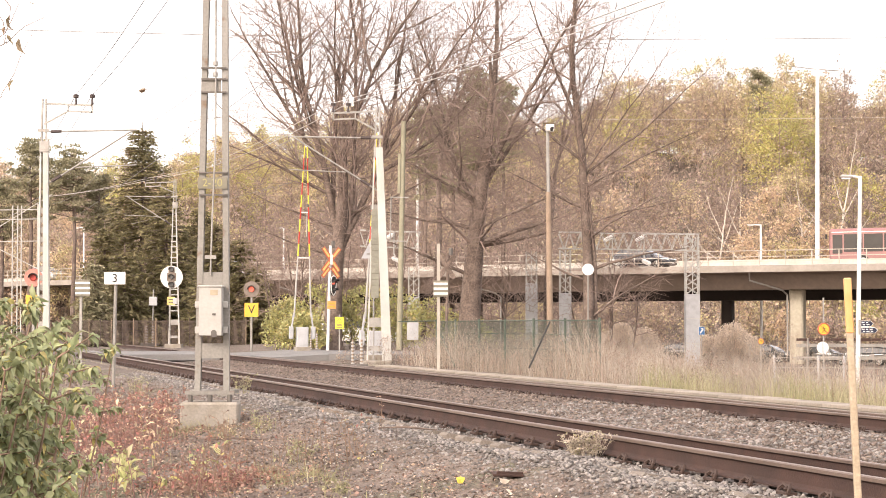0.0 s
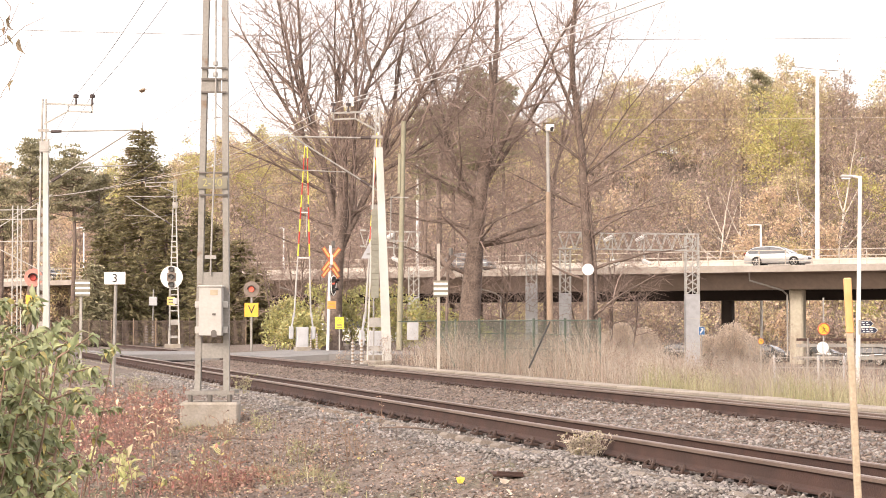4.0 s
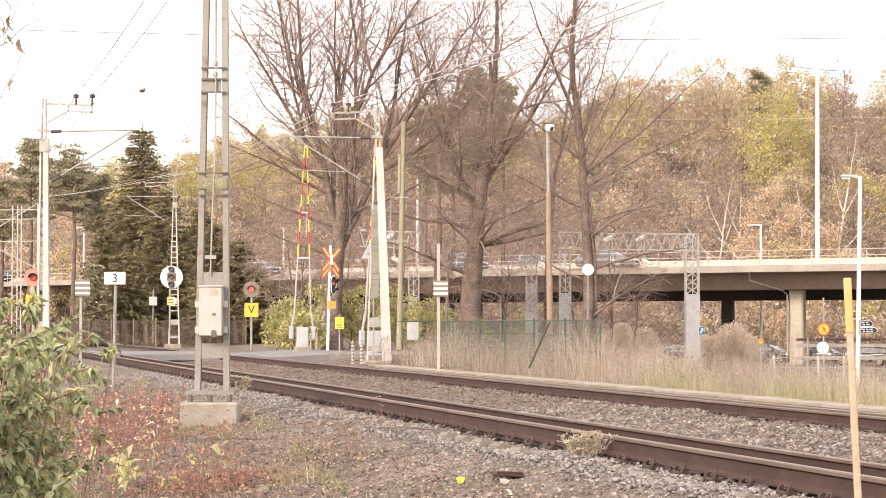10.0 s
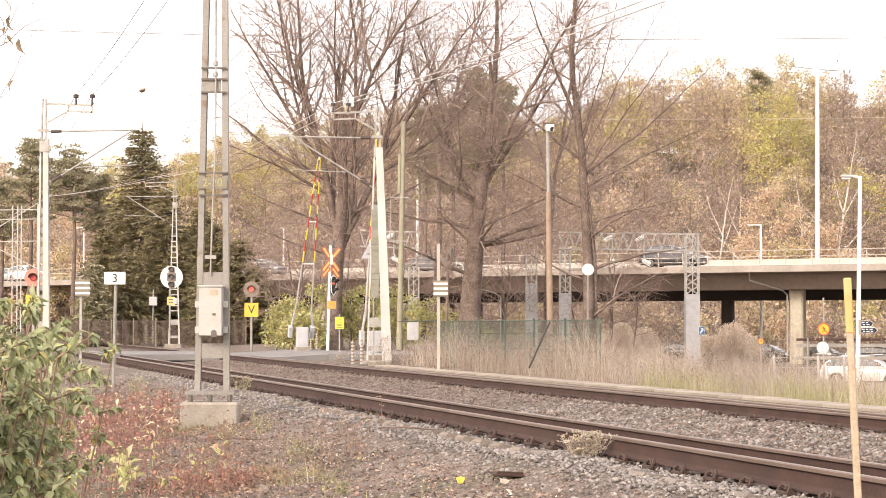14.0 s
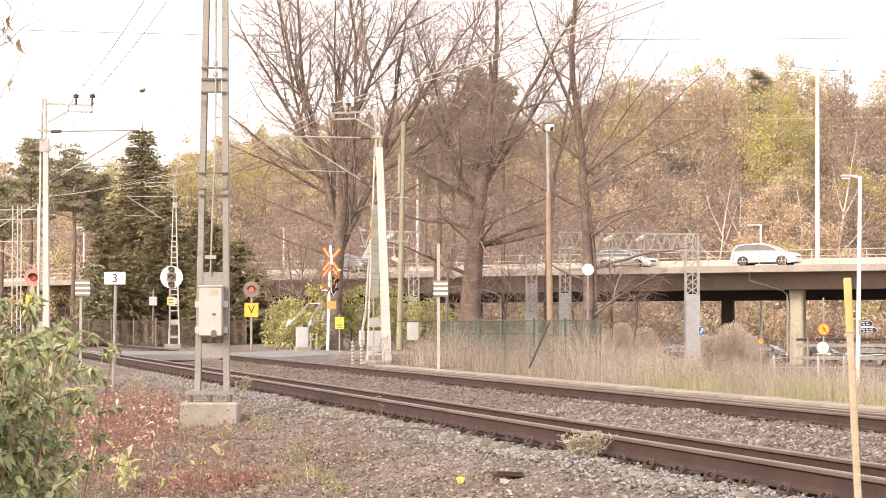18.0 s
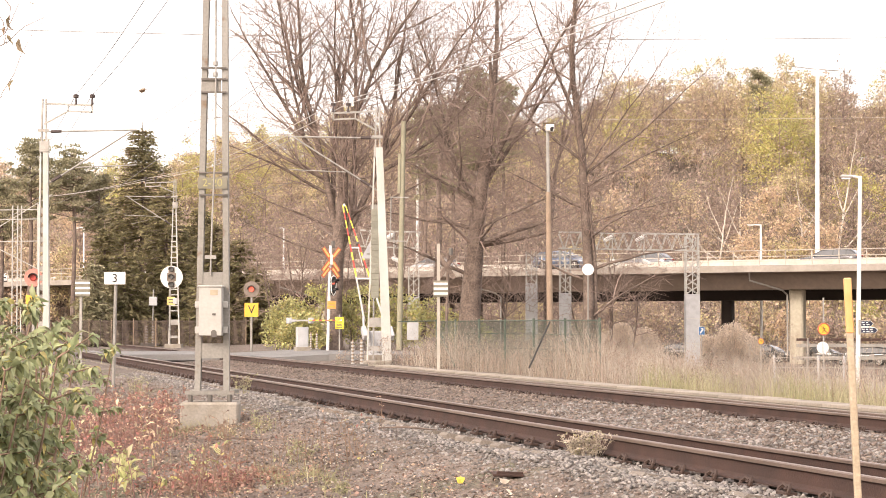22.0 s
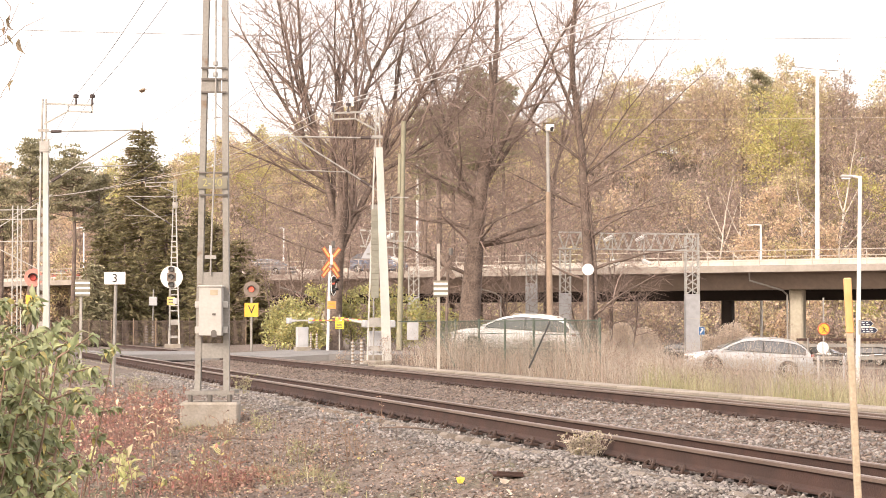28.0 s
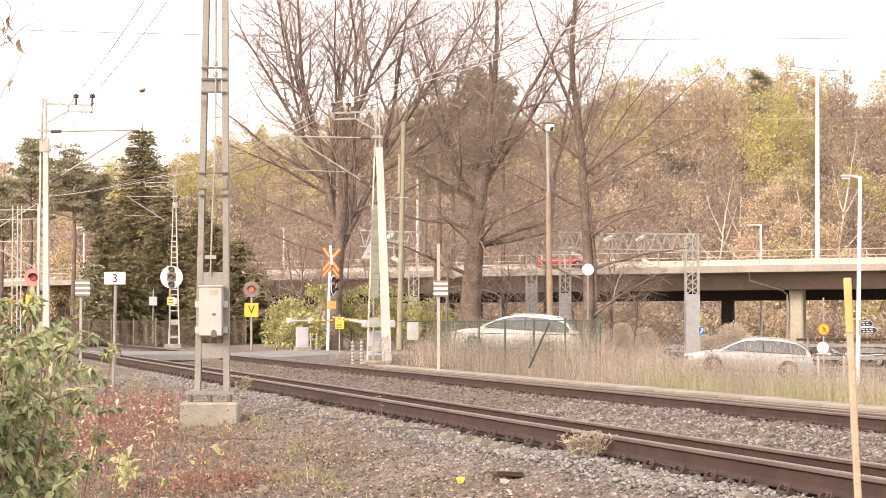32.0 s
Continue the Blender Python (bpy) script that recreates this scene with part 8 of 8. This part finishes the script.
def ground_bits():
    s = thing("steel_plate", "small dark rusty steel plate lying on the stones", "plate", pose(0.513, 14.85, ground_z(0.513, 14.85) + 0.06, 6, 2, 6))
    part("plate", Shape().box((0, 0, 0), (0.25, 0.13, 0.022), cut=0.005).box((0.01, -0.05, 0.016), (0.21, 0.02, 0.03), cut=0.004), M_RAIL, s)
    rng = np.random.default_rng(9)

    def leaf_thing(name, label, m, r, mat, squash):
        lf = thing(name, label, "leaf", m)
        rim = [(r * (1 + 0.10 * math.sin(3 * a + 0.6)) * math.cos(a), -0.010 * math.cos(2 * a), r * squash * (1 + 0.12 * math.sin(5 * a)) * math.sin(a)) for a in np.linspace(0, 2 * math.pi, 17)[:-1]]
        part("blade", Shape().add([(0, -0.012, 0)] + rim, [(0, i + 1, (i + 1) % 16 + 1) for i in range(16)]), mat, lf)
        part("stalk", Shape().tube([(r * 0.9, 0, 0), (r * 1.5, 0.01, -r * 0.3)], 0.0015, 4), M_TWIG, lf)
        return lf

    leaf_thing("fallen_leaf", "bright yellow fallen leaf on the stones", pose(0.137, 14.75, ground_z(0.137, 14.75) + 0.085, -35, 0, 0), 0.034, M_LEAF_BRIGHT, 0.95)
    leaf_thing("fallen_leaf", "pale withered fallen leaf on the stones", pose(0.47, 14.4, ground_z(0.47, 14.4) + 0.075, -40, 10, 0), 0.040, M_STRAW, 0.6)
    lf = leaf_thing("floating_leaf", "small dark leaf hanging on a fine thread", pose(-1.457, 9.0, 2.085, 0, -18, 0), 0.0165, M_DULLLEAF, 0.62)
    part("thread", Shape().tube([(-0.015, 0, 0.0), (-0.02, 0, 2.0)], 0.0004, 3), M_WIREP, lf)
    for x, y, tn, ln in ((-2.16, 18.65, 104, 0.75), (-1.86, 17.5, 105, 0.9), (-1.60, 16.4, 103, 0.8)):
        ks = thing("edging_stone", "worn concrete edging stone half sunk in the soil", "edging stone", pose(x, y, ground_z(x, y) + 0.005, 3, -2, tn), "edging stones")
        part("stone", Shape().box((0, 0, -0.02), (ln, 0.10, 0.09), cut=0.018), M_SLEEPER, ks)
    for x, y, tn in ((-2.4, 21.5, 20), (-0.4, 20.0, -12), (-1.2, 26.0, 40), (0.15, 23.0, 5)):
        st = thing("dead_stick", "grey dead stick lying on the gravel", "stick", pose(x, y, ground_z(x, y) + 0.05, 0, 2, tn), "dead sticks")
        part("stick", Shape().tube([(-0.3, 0, 0), (0, 0.03, 0.02), (0.35, -0.02, 0.01)], [0.008, 0.012, 0.006], 6), M_BARK, st)


ground_bits()


# ---- what moves ----
LANE = 2.5          # near side of the viaduct, driven to the right
FARLANE = 9.2       # far side, driven to the left


def bridge_pose(u, w, turn):
    q = on_bridge(u, w, DECK)
    return pose(q.x, q.y, q.z, 0, 0, bridge_turn(u) + turn)


# kind, paint, wording, two or three sightings (seconds, slope), roof rails
NEAR_CARS = [
    ("estate", P_BLACK, "black estate car on the viaduct", (0.0, 0.1079), (1.0, 0.2242)),
    ("suv", P_BLUE, "blue-grey car on the viaduct", (2.3, 0.1145), (3.0, 0.2064)),
    ("estate", P_SILVER, "silver estate car on the viaduct", (3.0, 0.0490), (4.0, 0.1800)),
    ("hatch", P_GREY, "grey hatchback on the viaduct", (5.5, 0.1924), (5.8, 0.2336)),
    ("suv", P_BLACK, "black high car on the viaduct", (6.4, 0.1155), (7.0, 0.1982)),
    ("estate", P_BLACK, "black estate car close behind a higher one on the viaduct", (7.0, 0.1603), (7.5, 0.2282)),
    ("estate", P_BLACK, "black estate car on the viaduct", (8.0, 0.1321), (8.5, 0.1952)),
    ("estate", P_WHITE, "white estate car on the viaduct", (9.0, 0.1488), (9.5, 0.2139)),
    ("estate", P_GREY, "grey estate car on the viaduct", (10.5, 0.1476), (11.0, 0.2115)),
    ("hatch", P_BLUE, "blue-grey hatchback on the viaduct", (11.0, 0.1430), (11.5, 0.2197)),
    ("estate", P_BLUE, "dark blue estate car on the viaduct", (11.5, 0.0539), (12.5, 0.1848)),
    ("suv", P_BLACK, "black car on the viaduct", (13.5, 0.0579), (14.5, 0.1952)),
    ("sedan", P_GREY, "grey saloon on the viaduct", (14.5, 0.0503), (16.0, 0.2497)),
    ("estate", P_GREY, "grey estate car on the viaduct", (16.5, 0.1642), (17.0, 0.2309)),
    ("suv", P_WHITE, "white car on the viaduct", (17.0, 0.0394), (18.0, 0.1733)),
    ("estate", P_SILVER, "silver estate car on the viaduct", (17.5, 0.0406), (19.0, 0.2270)),
    ("suv", P_GREY, "grey car on the viaduct", (19.0, 0.0655), (20.0, 0.2088)),
    ("estate", P_BLACK, "black estate car on the viaduct", (20.0, 0.0503), (21.0, 0.1797)),
    ("estate", P_BLUE, "blue-grey estate car on the viaduct", (22.0, 0.0648), (23.0, 0.2100)),
    ("suv", P_WHITE, "white high car on the viaduct", (24.5, 0.0888), (25.3, 0.2064)),
    ("hatch", P_WHITE, "white hatchback on the viaduct", (25.3, 0.0276), (26.6, 0.2000)),
    ("suv", P_BLUE, "blue-grey car on the viaduct", (29.3, 0.1052), (30.0, 0.1945)),
    ("estate", P_GREY, "grey estate car on the viaduct", (29.3, 0.0567), (30.3, 0.2030)),
    ("estate", P_RED, "red estate car on the viaduct", (31.5, 0.0291), (32.0, 0.0664)),
]
FAR_CARS = [
    ("estate", P_BLACK, "dark car on the far side of the viaduct", (6.1, 0.2215), (6.4, 0.1800)),
    ("estate", P_GREY, "grey car on the far side of the viaduct", (9.0, 0.1918), (9.6, 0.1000)),
    ("suv", P_BLACK, "dark car on the far side of the viaduct", (10.5, 0.1933), (11.1, 0.1050)),
    ("estate", P_SILVER, "silver car on the far side of the viaduct", (20.5, 0.2000), (21.1, 0.1100)),
    ("hatch", P_GREY, "grey hatchback on the far side of the viaduct", (21.5, 0.1836), (22.1, 0.0950)),
    ("estate", P_BLACK, "black car on the far side of the viaduct", (22.0, 0.2076), (22.6, 0.1150)),
    ("estate", P_GREY, "grey car on the far side of the viaduct", (23.5, 0.2018), (24.1, 0.1100)),
    ("hatch", P_RED, "red hatchback on the far side of the viaduct", (27.3, 0.0), (28.0, -0.2030)),
]


def bridge_rows(sights, w, turn, hold):
    """Rows at the speed of the sightings, from a far stop on one side to a far stop on the other."""
    (ta, ra), (tb, rb) = sights
    ua, ub = lane_u(ra, w), lane_u(rb, w)
    v = (ub - ua) / (tb - ta)
    rows = []
    for i in range(0, 65):
        t = i * 0.5
        u = ua + v * (t - ta)
        rows.append((t, max(-hold, min(hold * 0.62, u))))
    keep = [r for i, r in enumerate(rows) if i in (0, len(rows) - 1) or not (rows[i - 1][1] == r[1] == rows[i + 1][1])]
    return [(t, bridge_pose(u, w, turn)) for t, u in keep]


def motions():
    made = {}

    def vehicle(kind, pt, label, m):
        key = (kind, pt.name)
        if key in made:
            ob = copy_thing(made[key], m)
            ob.animation_data_clear()
            tagged(ob, label)
        else:
            ob = made[key] = car("car", kind, pt, label, m, size=1.08)
        return ob

    for i, (kind, pt, label, *sights) in enumerate(NEAR_CARS):
        rows = bridge_rows(sights, LANE, 0.0, 250 + 6 * (len(NEAR_CARS) - i) % 150)
        walk(vehicle(kind, pt, label, rows[0][1]), rows)
    for i, (kind, pt, label, *sights) in enumerate(FAR_CARS):
        rows = bridge_rows(sights, FARLANE, 180.0, 250 + 7 * i)
        walk(vehicle(kind, pt, label, rows[0][1]), rows)

    # cars on the road to the crossing
    def ground_rows(rows, y):
        """Driven to the left, and turned into the bend before the crossing."""
        out = []
        for t, x in rows:
            yy = y + ramp(x, ((2.8, 1.9), (5.5, 1.0), (9.5, 0.0)))
            slope = math.degrees(math.atan((road_z(x + 1.5, yy) - road_z(x - 1.5, yy)) / 3.0))
            out.append((t, pose(x, yy, road_z(x, yy) + 0.01, 0, slope, 180 - ramp(x, ((2.8, 13.0), (6.0, 12.0), (10.0, 3.0), (12.0, 0.0))))))
        return out

    a = car("car", "suv", P_WHITE, "white high estate car that halts before the crossing", pose(0, 0, 0), True)
    walk(a, ground_rows([(0, 75.0), (18.0, 75.0), (20.0, 60.0), (22.0, 34.0), (23.4, 18.6), (24.0, 17.1), (24.5, 15.25), (25.0, 14.0), (25.5, 12.85), (26.5, 8.2), (27.1, 3.9), (27.5, 2.85), (28.0, 2.8), (32.0, 2.8)], 70.0))
    b = car("car", "estate", P_SILVER, "pale silver estate car that waits behind a white one", pose(0, 0, 0), True)
    walk(b, ground_rows([(0, 85.0), (20.0, 85.0), (23.0, 55.0), (25.5, 24.0), (26.5, 17.2), (27.3, 12.4), (27.8, 11.42), (28.2, 11.4), (32.0, 11.4)], 70.0))
    c = car("car", "hatch", P_WHITE, "white car that drives along the far side road", pose(0, 0, 0))
    way = ((0, -4.5, 97.0, 0), (8.6, -4.5, 97.0, 0), (9.6, -0.5, 96.5, 0), (10.4, 5.0, 95.5, -3), (11.0, 9.4, 94.5, -6), (11.5, 12.2, 93.5, -9), (12.0, 14.1, 92.5, -12), (12.5, 15.95, 91.5, -15), (13.0, 17.4, 90.5, -18), (13.5, 18.85, 89.5, -20),
           (14.0, 20.0, 88.4, -20), (14.5, 21.1, 87.5, -18), (16.5, 27.5, 85.5, -8), (20.0, 42.0, 84.5, 0), (24.0, 62.0, 84.5, 0), (32.0, 90.0, 84.5, 0))
    walk(c, [(t, pose(x, y, ground_z(x, y) + 0.01, 0, 0, turn)) for t, x, y, turn in way])

    # the coach on the viaduct
    d = coach(bridge_pose(0, FARLANE, 180))
    (ta, ra), (tb, rb) = (0.3, 0.1703), (1.0, 0.0862)
    ua, ub = lane_u(ra, FARLANE), lane_u(rb, FARLANE)
    v = (ub - ua) / (tb - ta)
    walk(d, [(t, bridge_pose(max(-330, ua + v * (t - ta)), FARLANE, 180)) for t in (0, 0.3, 0.6, 1.0, 1.5, 2, 2.5, 3, 4, 5, 6, 8, 10, 12, 14, 32)])

    # the booms swing down along the tracks
    def boom_rows(boom, rows, sign):
        base = boom.matrix_basis.copy()
        walk(boom, [(t, base @ Matrix.Rotation(radians(sign * a), 4, "X")) for t, a in rows])

    boom_rows(BOOM_A, [(0, 5), (12.2, 5), (13, 16), (14.5, 31), (16.5, 57), (17, 63), (18.2, 77), (19.4, 88), (19.8, 90), (32, 90)], 1)
    boom_rows(BOOM_B, [(0, -4), (18.2, -4), (19, 1), (20, 13), (21.5, 40), (23, 62), (24.5, 83), (25.1, 88), (32, 88)], -1)


motions()
